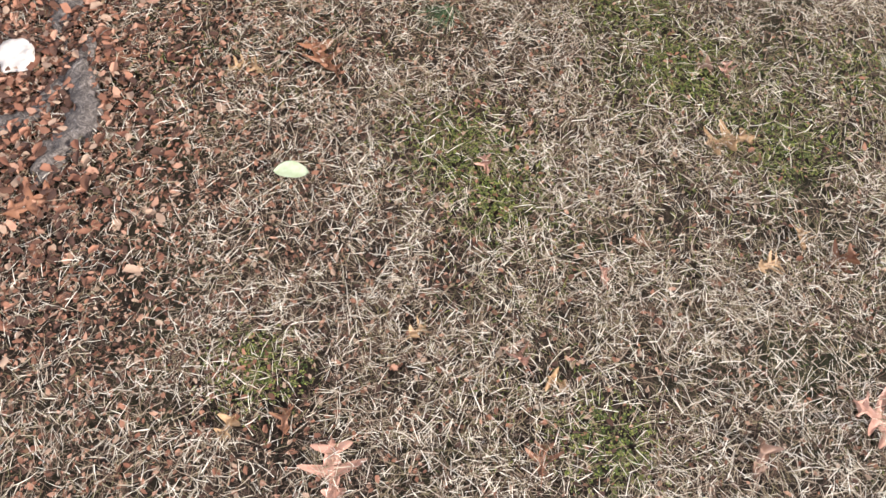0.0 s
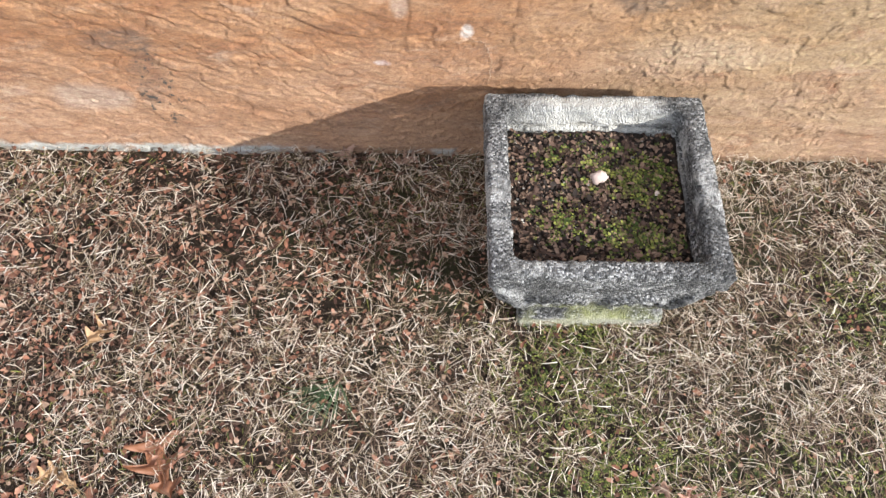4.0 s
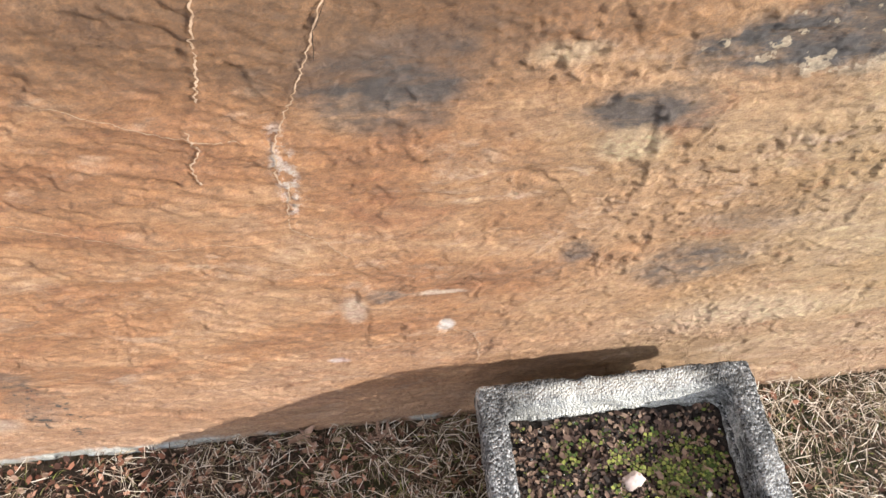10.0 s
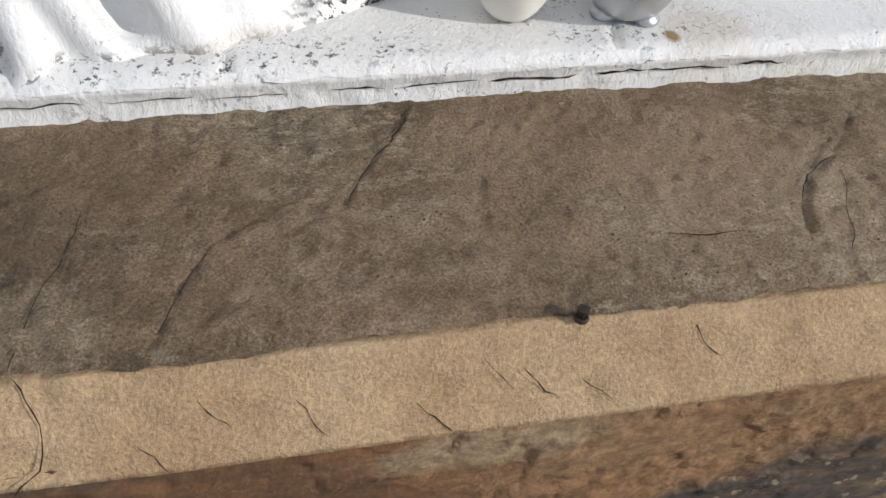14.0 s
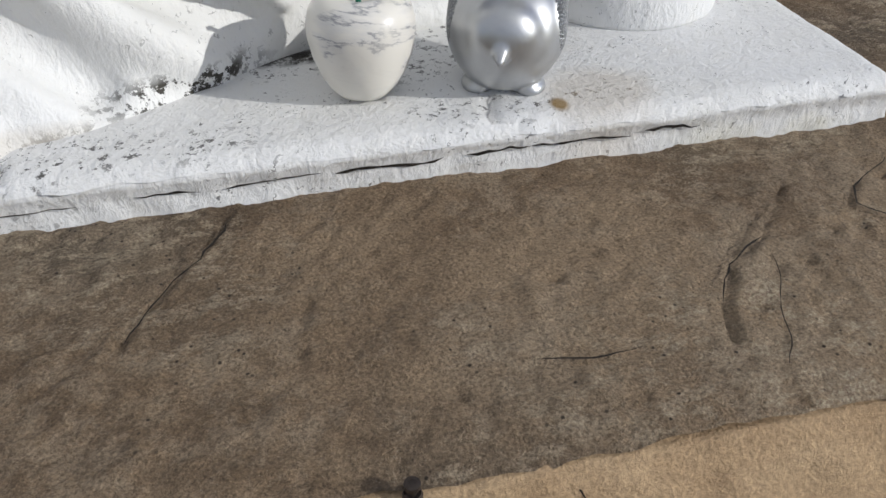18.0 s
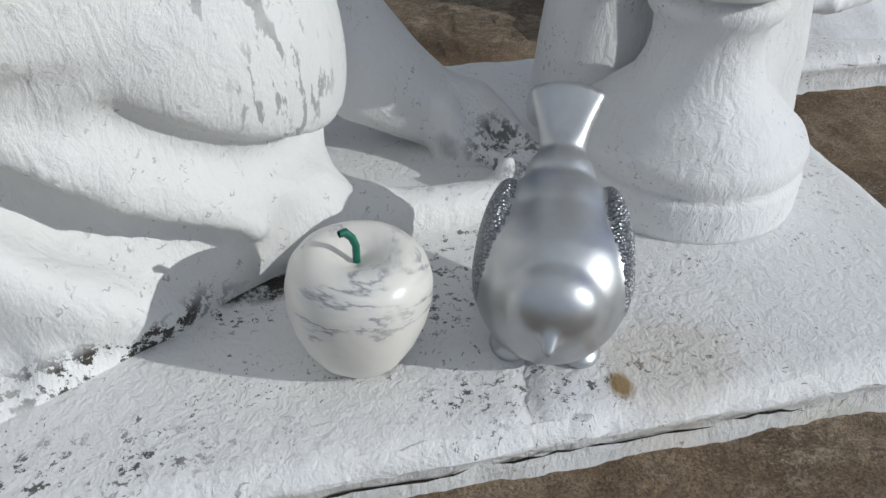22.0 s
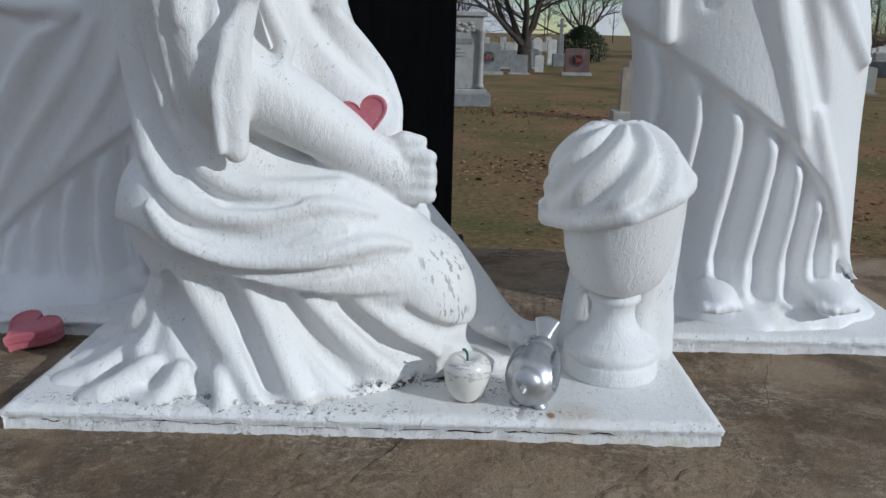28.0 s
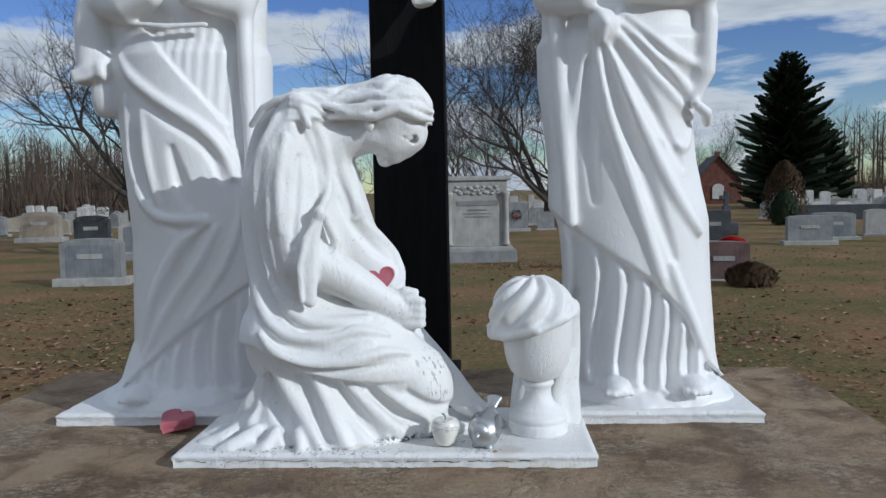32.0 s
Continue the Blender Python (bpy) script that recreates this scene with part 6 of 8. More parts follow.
def silver_bird():
    m = Nodes("silver_glaze")
    silver = m.done(m.ramp(m.noise(60, 4), (0.3, (0.47, 0.48, 0.49)), (0.7, (0.55, 0.56, 0.57))), m.ramp(m.noise(35, 5, 0.7), (0.35, 0.36), (0.7, 0.46)), 0.85, None)
    w = Nodes("stippled_silver")
    cells = w.voronoi(620)
    stipple = w.done(w.ramp(cells, (0.0, (0.55, 0.56, 0.57)), (0.5, (0.26, 0.27, 0.28))), 0.38, 0.9, cells, 0.8, 0.002)
    at = (0.509, 0.298, BASE_Z - 0.003)
    s = Sculpt((-0.052, -0.066, -0.006), (0.052, 0.105, 0.130), 0.0017)
    s.lump((0, -0.006, 0.034), (0.0360, 0.041, 0.0345), 0.01, (14, 0, 0))
    s.tube([(0.0, -0.002, 0.038), (0.0, 0.018, 0.050), (0.0, 0.036, 0.064), (0.0, 0.047, 0.075)], [0.0335, 0.0280, 0.0175, 0.0100], 0.010)
    # the tail is a flat fan, wider at its end
    for k in range(-3, 4):
        s.tube([(0.0012 * k, 0.044, 0.072), (0.0030 * k, 0.055, 0.086), (0.0050 * k, 0.064, 0.1000 - 0.0004 * k * k)], [0.0062, 0.0050, 0.0036], 0.003)
    s.lump((0.0, -0.033, 0.041), (0.0225, 0.0165, 0.0215), 0.0030)
    s.tube([(0.0, -0.047, 0.0375), (0.0, -0.0545, 0.0335)], [0.0058, 0.0024], 0.002)
    for sx in (-1, 1):
        s.lump((sx * 0.0268, 0.006, 0.045), (0.0098, 0.033, 0.0225), 0.0020, (32, 0, sx * 8))
        s.lump((sx * 0.0165, -0.017, 0.003), (0.0105, 0.013, 0.0055), 0.003)
    me = s.skin("bird_figurine", silver, 0.0)
    me.materials.append(stipple)
    co = np.zeros(len(me.polygons) * 3)
    me.polygons.foreach_get("center", co)
    co = co.reshape(-1, 3)
    idx = np.zeros(len(co), np.int32)
    for sx in (-1, 1):
        rot = np.array(Euler((radians(32), 0, radians(sx * 8))).to_matrix())
        q = (co - (sx * 0.0268, 0.006, 0.045)) @ rot / np.array((0.0112, 0.0334, 0.0230))
        idx |= (np.linalg.norm(q, axis=1) < 1.0).astype(np.int32)
    me.polygons.foreach_set("material_index", idx)
    ob = tagged(new("bird_figurine", me), "glossy silver bird figurine with stippled wings, tail up", "figurine")
    ob.matrix_world = pose(*at, 0, 0, -21)


def heart_outline(r, n=44):
    pts = []
    for i in range(n):
        t = 2 * math.pi * i / n
        pts.append((r * math.sin(t) ** 3, r * (13 * math.cos(t) - 5 * math.cos(2 * t) - 2 * math.cos(3 * t) - math.cos(4 * t)) / 16 * 0.92))
    return pts


def heart_box(where, turn, r, label):
    pink = mat_pink
    box = new("heart_box")
    box.matrix_world = Matrix.Translation(where) @ turn
    tagged(box, label, "box")
    for name, k, z0, z1 in (("tray", 1.0, 0.0, 0.020), ("lid", 1.06, 0.013, 0.030)):
        bm = bmesh.new()
        out = heart_outline(r * k)
        rows = []
        for z, q in ((z0, 0.97), (z0 + 0.002, 1.0), (z1 - 0.004, 1.0), (z1 - 0.001, 0.975), (z1, 0.93), (z1 - 0.0005, 0.86), (z1 - 0.002, 0.84)):
            rows.append([bm.verts.new((x * q, y * q, z)) for x, y in out])
        for a, b in zip(rows, rows[1:]):
            for i in range(len(out)):
                bm.faces.new((a[i], a[(i + 1) % len(out)], b[(i + 1) % len(out)], b[i]))
        bm.faces.new(rows[0][::-1])
        bm.faces.new(rows[-1])
        part(name, bm, pink, box)


def mat_pink_lacquer():
    m = Nodes("faded_pink_lacquer")
    c = m.ramp(m.noise(30, 5, 0.6), (0.3, (0.42, 0.10, 0.13)), (0.7, (0.50, 0.16, 0.19)))
    c = m.mix(m.ramp(m.voronoi(160), (0.10, 0.8), (0.16, 0.0)), c, (0.58, 0.34, 0.34))
    return m.done(c, 0.5, 0, m.noise(90, 3), 0.1, 0.002)


mat_pink = mat_pink_lacquer()
marble_apple()
silver_bird()
heart_box((-0.315, 0.522, SLAB_Z + 0.010), Euler((radians(13), 0, radians(-28))).to_matrix().to_4x4(), 0.050, "faded pink heart-shaped box leaning on the base plate")
heart_box((0.258, 0.412, 1.602), Euler((radians(80), radians(-14), radians(8))).to_matrix().to_4x4(), 0.036, "faded pink heart-shaped box held in the statue's arm")
# ---- concrete planter against the wall ----
def mat_planter():
    """Aggregate concrete, blackened on top, with pale lime worn clean inside."""
    m = Nodes("weathered_concrete")
    grit = m.voronoi(260, None, "F1", "Color")
    bw = m.t.nodes.new("ShaderNodeSeparateColor")
    m.t.links.new(grit, bw.inputs[0])
    stones = m.ramp(bw.outputs[0], (0.0, (0.035, 0.035, 0.034)), (0.45, (0.13, 0.13, 0.125)), (0.75, (0.30, 0.295, 0.28)), (1.0, (0.62, 0.61, 0.58)))
    soot = m.ramp(m.noise(11, 6, 0.66), (0.44, 0.0), (0.60, 0.8))
    c = m.mix(soot, stones, m.ramp(bw.outputs[1], (0.3, (0.030, 0.030, 0.028)), (1.0, (0.16, 0.155, 0.145))))
    lime = m.ramp(m.noise(9, 6, 0.7, m.pos((1, 1, 1.6)), 0.6), (0.52, 0.0), (0.60, 0.8))
    c = m.mix(m.math("MULTIPLY", lime, m.ramp(m.noise(90, 4, 0.7), (0.40, 0.3), (0.55, 1.0))), c, (0.58, 0.57, 0.53))
    for p, q, a in (((0.475, -0.103, 0.275), (0.20, 0.022, 0.075), 0.95), ((0.475, -0.088, 0.325), (0.17, 0.016, 0.014), 0.75), ((0.297, -0.28, 0.28), (0.010, 0.19, 0.06), 0.8), ((0.655, -0.20, 0.26), (0.012, 0.12, 0.05), 0.4)):
        c = m.mix(m.math("MULTIPLY", m.spot(p, q, 0.5, 13), a), c, (0.66, 0.64, 0.57))
    moss = m.math("MULTIPLY", m.ramp(m.noise(12, 5), (0.40, 0.0), (0.56, 1.0)), m.spot((0.48, -0.49, 0.06), (0.24, 0.09, 0.12), 0.5, 12))
    c = m.mix(m.math("MULTIPLY", moss, 0.8), c, (0.36, 0.37, 0.15))
    foot = m.spot((0.49, -0.46, 0.02), (0.19, 0.04, 0.035), 0.4, 15)
    c = m.mix(m.math("MULTIPLY", foot, 0.7), c, (0.56, 0.54, 0.40))
    h = m.math("ADD", m.math("MULTIPLY", m.noise(150, 6, 0.75), 0.6), m.math("MULTIPLY", m.voronoi(260), -1.0))
    return m.done(c, 0.92, 0, h, 1.0, 0.006, 0.2)


PX, PY, PZ = 0.477, -0.281, 0.325


def build_planter():
    concrete = mat_planter()
    pl = thing("planter", "square weathered grey concrete planter with scroll relief against the wall", "planter", (PX, PY, 0))
    s = Sculpt((-0.245, -0.235, -0.02), (0.245, 0.235, 0.345), 0.0044)
    s.block((0, 0, 0.296), (0.230, 0.215, 0.029), 0.005, soft=0.009)
    for k in range(9):
        z = 0.240 - 0.025 * k
        w = 0.219 - 0.0042 * k - 0.0006 * k * k
        s.block((0, 0, z), (w, w * 0.93, 0.017), 0.012, soft=0.01)
    s.block((0.015, -0.012, 0.020), (0.158, 0.166, 0.032), 0.006, soft=0.006)
    s.block((0, -0.002, 0.28), (0.185, 0.174, 0.12), 0.012, soft=0.020, carve=True)

    def face(z):
        k = (0.240 - z) / 0.025
        return -0.93 * (0.219 - 0.0042 * k - 0.0006 * k * k)
    # paired scrolls with a fan between them
    for cx, flip in ((-0.085, 1), (0.085, -1)):
        pts = []
        for i in range(34):
            a = i * 0.40
            r = 0.062 * (1 - i / 38)
            pts.append((cx + flip * r * math.cos(a), 0.160 + r * math.sin(a) * 0.95))
        for p, q in zip(pts, pts[1:]):
            y = face((p[1] + q[1]) / 2) - 0.002
            s.tube([(p[0], y, p[1]), (q[0], y, q[1])], 0.0085, 0.005)
    for k in range(7):
        a = (k - 3) * 0.32
        s.tube([(0, face(0.06) - 0.002, 0.065), (0.05 * math.sin(a), face(0.15) - 0.002, 0.065 + 0.11 * math.cos(a))], [0.005, 0.009], 0.005)
    for side in (-1, 1):
        s.tube([(side * 0.13, face(0.08), 0.08), (side * 0.16, face(0.15), 0.15), (side * 0.185, face(0.22), 0.22)], [0.012, 0.016, 0.012], 0.01)
    # the inner back wall has worn into waves
    s.ripple((-0.18, 0.12, 0.22), (0.18, 0.235, 0.33), lambda x, y, z: 0.005 * fractal(np.stack([x * 22, y * 22, z * 30], -1), 2, 47), 0.02)
    s.ripple((-0.245, -0.235, -0.02), (0.245, 0.235, 0.345), lambda x, y, z: 0.0011 * fractal(np.stack([x * 40, y * 40, z * 40], -1), 2, 44) + 0.0020 * np.clip(fractal(np.stack([x * 120, y * 120, z * 120], -1), 2, 46), -0.5, 1), 0.006)
    part("bowl", s.skin("bowl", concrete, -0.015), concrete, pl)
    soil = mat_plain("potting_soil", (0.016, 0.011, 0.008), (0.045, 0.033, 0.024), 60, 0.95, 0, 0.9, 0.012)
    v, f = sheet(np.linspace(-0.195, 0.195, 110), np.linspace(-0.184, 0.184, 100), lambda x, y: np.stack([x, y, soil_height(x, y)], -1))
    part("soil", quick_mesh("soil", v, f, soil, True), soil, pl, "dark soil with weeds")
    return pl


def soil_height(x, y):
    return 0.236 + 0.008 * fractal(np.stack([x * 16, y * 16, 0 * x], -1), 4, 45) + 0.010 * np.clip(y / 0.17, -1, 1) ** 2


PLANTER = build_planter()


def pebbles(n, x0, x1, y0, y1, low, high, seed, top):
    """Small stones as octahedra bent into lumps."""
    rng = np.random.default_rng(seed)
    octa = np.array([(1, 0, 0), (-1, 0, 0), (0, 1, 0), (0, -1, 0), (0, 0, 1), (0, 0, -1)], float)
    tri = np.array([(0, 2, 4), (2, 1, 4), (1, 3, 4), (3, 0, 4), (2, 0, 5), (1, 2, 5), (3, 1, 5), (0, 3, 5)])
    out = []
    for _ in range(n):
        x, y = rng.uniform(x0, x1), rng.uniform(y0, y1)
        r = low * (high / low) ** (rng.random() ** 2.5)
        v = octa * rng.uniform(0.7, 1.2, (6, 3)) * r * np.array((1, 1, 0.7))
        a = rng.uniform(0, 6.28)
        v = v @ np.array([[math.cos(a), -math.sin(a), 0], [math.sin(a), math.cos(a), 0], [0, 0, 1]])
        out.append((v + (x, y, float(top(np.array(x), np.array(y))) + r * 0.3), tri))
    return join_arrays(out)


GRIT = mat_grass("pale_grit", (0.06, 0.045, 0.035), (0.30, 0.26, 0.21), (0.66, 0.62, 0.56), (0.10, 0.07, 0.05), (0.05, 0.035, 0.025))
v, f = pebbles(900, -0.178, 0.178, -0.165, 0.165, 0.0014, 0.0062, 3, soil_height)
ob = new("soil_grit", quick_mesh("soil_grit", v + np.array((PX, PY, 0)), f, GRIT))
tagged(ob, "pale grit and crumbs scattered over dark soil", "grit", kind="stuff")


def clover(n, spots, top, seed, size=0.006):
    """Tiny three-part leaves on low ground, gathered round spots of (x, y, spread)."""
    rng = np.random.default_rng(seed)
    pts = []
    for x, y, w, share in spots:
        c = int(n * share)
        pts.append(np.c_[rng.normal(x, w, c), rng.normal(y, w * 0.8, c)])
    pts = np.concatenate(pts)
    z = top(pts[:, 0], pts[:, 1])
    vs, fs = [], []
    for (x, y), h in zip(pts, z):
        k = rng.integers(2, 5)
        a0 = rng.uniform(0, 6.28)
        r = size * rng.uniform(0.5, 1.3)
        up = h + rng.uniform(0.002, 0.014)
        for j in range(k):
            a = a0 + j * 6.28 / k + rng.uniform(-0.3, 0.3)
            d, e = np.array((math.cos(a), math.sin(a))), np.array((-math.sin(a), math.cos(a)))
            b = len(vs)
            tilt = rng.uniform(-0.4, 0.5)
            for u, w_, q in ((0.1, 0, 0), (0.75, 0.45, 0.5), (1.15, 0, 0.8), (0.75, -0.45, 0.5)):
                p = np.array((x, y)) + r * (u * d + w_ * e)
                vs.append((p[0], p[1], up + tilt * q * r))
            fs.append((b, b + 1, b + 2, b + 3))
    return np.array(vs), np.array(fs)


v, f = clover(820, ((0.095, 0.055, 0.045, 0.42), (0.12, -0.095, 0.022, 0.10), (-0.075, -0.055, 0.035, 0.14), (-0.04, 0.10, 0.06, 0.14), (0.055, -0.09, 0.030, 0.20)), soil_height, 12, 0.0068)
keep = (np.abs(v[:, 0]) < 0.178) & (np.abs(v[:, 1]) < 0.166)
f = f[keep[f].all(1)]
tagged(new("planter_weeds", quick_mesh("planter_weeds", v + np.array((PX, PY, 0)), f, GREEN)), "small green weeds sprouting from planter soil", "weeds", kind="stuff")


def rock(name, where, size, mat, label, seed):
    s = Sculpt((-size[0] * 1.5, -size[1] * 1.5, -size[2] * 1.4), (size[0] * 1.5, size[1] * 1.5, size[2] * 1.5), max(size) / 14)
    s.lump((0, 0, 0), size, 0.01)
    k = 1.2 / max(size)
    s.ripple((-size[0] * 1.6, -size[1] * 1.6, -size[2] * 1.6), (size[0] * 1.6, size[1] * 1.6, size[2] * 1.6), lambda x, y, z: max(size) * 0.16 * fractal(np.stack([x * k * 1.6, y * k * 1.6, z * k * 1.6], -1), 2, seed), 0.0001)
    ob = new(name, s.skin(name, mat))
    ob.matrix_world = pose(*where, 0, 0, seed * 37)
    return tagged(ob, label, "stone")


QUARTZ = mat_plain("pale_quartz", (0.44, 0.33, 0.28), (0.66, 0.55, 0.49), 25, 0.6)
rock("stone", (0.487, -0.228, 0.252), (0.013, 0.019, 0.011), QUARTZ, "pale pinkish pebble on planter soil", 3)
rock("stone", (-0.94, -0.312, 0.014), (0.060, 0.045, 0.028), QUARTZ, "pale pinkish rock lying in the grass", 5)
rock("stone", (0.606, -0.262, 0.247), (0.006, 0.005, 0.005), QUARTZ, "small white pebble on planter soil", 6)
# ---- lawn: blades, weeds, litter, single leaves ----
def blades(n, x0, x1, y0, y1, seed, long=(0.03, 0.085), wide=(0.0009, 0.0019), lift=(0.0, 0.45), rows=4, keep=None, clump=0.0, layer=(-0.002, 0.016)):
    """Curved blades, mostly lying. Returns places and quads."""
    rng = np.random.default_rng(seed)
    p = np.c_[rng.uniform(x0, x1, n), rng.uniform(y0, y1, n)]
    if clump:
        hubs = np.c_[rng.uniform(x0, x1, n // 22), rng.uniform(y0, y1, n // 22)]
        own = rng.integers(0, len(hubs), n)
        some = rng.random(n) < clump
        off = rng.normal(0, 0.012, (some.sum(), 2))
        p[some] = hubs[own[some]] + off
        heading = rng.uniform(0, 2 * np.pi, n)
        heading[some] = np.arctan2(off[:, 1], off[:, 0]) + rng.normal(0, 0.5, some.sum())
    else:
        heading = rng.uniform(0, 2 * np.pi, n)
    if keep is not None:
        ok = keep(p[:, 0], p[:, 1], rng)
        p, heading = p[ok], heading[ok]
    n = len(p)
    ln, w = rng.uniform(*long, n) * rng.uniform(0.5, 1, n), rng.uniform(*wide, n)
    az = heading + 0.6 * lattice_noise(np.c_[p * 7, np.zeros(n)], seed)
    e0 = rng.uniform(*lift, n)
    turn, sag = rng.normal(0, 0.3, n), rng.uniform(0.2, 1.4, n)
    z0 = ground_height(p[:, 0], p[:, 1]) + rng.uniform(*layer, n)
    pos = np.c_[p, z0]
    verts = np.zeros((n, rows, 2, 3))
    for r in range(rows):
        t = r / (rows - 1)
        a, e = az + turn * t, e0 - sag * t * e0 * 1.6
        d = np.stack([np.cos(a) * np.cos(e), np.sin(a) * np.cos(e), np.sin(e)], 1)
        if r:
            pos = pos + d * (ln / (rows - 1))[:, None]
            pos[:, 2] = np.maximum(pos[:, 2], z0 - 0.001)
        side = np.stack([-np.sin(a), np.cos(a), 0.5 * np.sin(7 * az + 3 * t)], 1) * (w * (1 - 0.75 * t * t))[:, None]
        verts[:, r, 0], verts[:, r, 1] = pos - side, pos + side
    base = np.arange(n)[:, None] * rows * 2 + np.arange(rows - 1)[None] * 2
    quads = np.stack([base, base + 1, base + 3, base + 2], -1).reshape(-1, 4)
    return verts.reshape(-1, 3), quads


def clear_of_planter(x, y):
    return ~((np.abs(x - PX - 0.01) < 0.165) & (np.abs(y - PY) < 0.17)) & (y < -0.004)


def litter_share(x, y):
    """How thick dead leaves lie: deep by the roots and in the lee of the planter."""
    a = 1.2 * np.exp(-(((x + 1.18) / 0.50) ** 2 + ((y + 0.9) / 0.70) ** 2))
    b = 0.55 * np.exp(-(((x + 0.15) / 0.45) ** 2 + ((y + 0.22) / 0.25) ** 2))
    return a + b + 0.16 + 0.34 * np.clip(0.30 - x, 0, 1)


def chips(n, x0, x1, y0, y1, seed, size=(0.006, 0.022), keep=None, up=0.012):
    """Curled scraps of leaf, each two bent flaps."""
    rng = np.random.default_rng(seed)
    p = np.c_[rng.uniform(x0, x1, n), rng.uniform(y0, y1, n)]
    if keep is not None:
        p = p[keep(p[:, 0], p[:, 1], rng)]
    n = len(p)
    r = rng.uniform(*size, n) * rng.uniform(0.4, 1, n)
    az, bend, tilt = rng.uniform(0, 6.28, n), rng.uniform(-0.5, 0.9, n), rng.uniform(-0.45, 0.45, n)
    c, s = np.cos(az), np.sin(az)
    z0 = ground_height(p[:, 0], p[:, 1]) + rng.uniform(0.002, up, n)
    shape = [(-1, 0, 0), (-0.55, 0.55, 1), (0.25, 0.6, 1), (1, 0.08, 0), (0.35, -0.55, 1), (-0.5, -0.42, 1)]
    verts = np.zeros((n, 6, 3))
    for k, (u, v, b) in enumerate(shape):
        u_, v_ = u * r * rng.uniform(0.8, 1.2, n), v * r * rng.uniform(0.6, 1.3, n)
        verts[:, k, 0] = p[:, 0] + c * u_ - s * v_
        verts[:, k, 1] = p[:, 1] + s * u_ + c * v_
        verts[:, k, 2] = z0 + b * bend * r * 0.7 + tilt * u_ * 0.6
    base = np.arange(n)[:, None] * 6
    quads = np.concatenate([base + np.array([[0, 3, 2, 1]]), base + np.array([[0, 5, 4, 3]])], 1).reshape(-1, 4)
    return verts.reshape(-1, 3), quads


MOSS = ((-0.056, -1.039, 0.10, 0.14), (0.039, -1.195, 0.09, 0.10), (0.556, -0.832, 0.12, 0.20), (0.759, -1.062, 0.10, 0.12), (-0.513, -1.613, 0.06, 0.06), (0.235, -1.793, 0.07, 0.07), (0.433, -0.596, 0.10, 0.10), (0.994, -0.841, 0.12, 0.11), (0.503, -0.468, 0.05, 0.04), (1.109, -0.424, 0.1, 0.06))


def mossy(x, y):
    out = 0 * x
    for cx, cy, w, _ in MOSS:
        out = np.maximum(out, np.exp(-((x - cx) ** 2 + (y - cy) ** 2) / (2 * w * w)))
    return np.clip(out + 0.6 * lattice_noise(np.stack([x * 14, y * 14, 0 * x], -1), 66), 0, 1)


def near_lawn():
    def share(x, y, rng, least):
        bare = np.clip(1.05 + 0.9 * lattice_noise(np.stack([x * 9, y * 9, 0 * x], -1), 67), least, 1)
        return clear_of_planter(x, y) & (rng.random(len(x)) < (1.06 - 0.62 * np.clip(litter_share(x, y), 0, 1)) * (1 - 0.72 * mossy(x, y)) * bare)
    # old thatch below, coloured dark as the shade between blades, bleached blades above
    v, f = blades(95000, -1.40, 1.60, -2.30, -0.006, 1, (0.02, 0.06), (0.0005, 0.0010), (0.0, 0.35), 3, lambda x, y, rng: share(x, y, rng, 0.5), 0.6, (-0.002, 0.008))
    tagged(new("thatch", quick_mesh("thatch", v, f, THATCH_SHADE)), "old dark brown thatch under the dead grass, darkened as shaded gaps", "grass", kind="stuff")
    v, f = blades(190000, -1.40, 1.60, -2.30, -0.006, 4, (0.022, 0.066), (0.00035, 0.00092), (0.0, 0.55), 3, lambda x, y, rng: share(x, y, rng, 0.15), 0.7, (0.003, 0.030))
    tagged(new("dead_grass", quick_mesh("dead_grass", v, f, STRAW)), "matted straw-coloured dead grass on the lawn", "grass", kind="stuff")
    patch = lambda x, y, rng: clear_of_planter(x, y) & (rng.random(len(x)) < np.clip(2.2 * lattice_noise(np.c_[x * 2.4, y * 2.4, 0 * x], 77) + 0.05 + 0.55 * (x > 0.3), 0, 1))
    v, f = blades(14000, -1.40, 1.60, -2.30, -0.02, 2, (0.015, 0.045), (0.0006, 0.0012), (0.2, 1.1), 3, patch, 0.0, (0.004, 0.018))
    tagged(new("green_grass", quick_mesh("green_grass", v, f, GREEN)), "thin green grass shoots between the dead blades", "grass", kind="stuff")
    v, f = clover(9500, MOSS, lambda x, y: ground_height(x, y) + 0.006, 21, 0.0048)
    tagged(new("moss_and_weeds", quick_mesh("moss_and_weeds", v, f, GREEN)), "low yellow-green weeds and moss in the lawn", "weeds", kind="stuff")
    deep = lambda x, y, rng: clear_of_planter(x, y) & (rng.random(len(x)) < np.clip(litter_share(x, y), 0, 1))
    v, f = chips(78000, -1.6, 1.60, -2.30, -0.010, 5, (0.002, 0.0115), deep, 0.024)
    tagged(new("leaf_litter", quick_mesh("leaf_litter", v, f, LITTER)), "rust-brown scraps of dead leaves on the grass", "leaf litter", kind="stuff")
    roots = lambda x, y, rng: rng.random(len(x)) < np.exp(-(((x + 1.19) / 0.27) ** 2 + ((y + 0.82) / 0.44) ** 2))
    v, f = chips(20000, -1.7, -0.5, -1.75, -0.1, 6, (0.006, 0.024), roots, 0.045)
    tagged(new("leaf_drift", quick_mesh("leaf_drift", v, f, LITTER)), "drift of larger rust-brown leaves round old roots", "leaf litter", kind="stuff")


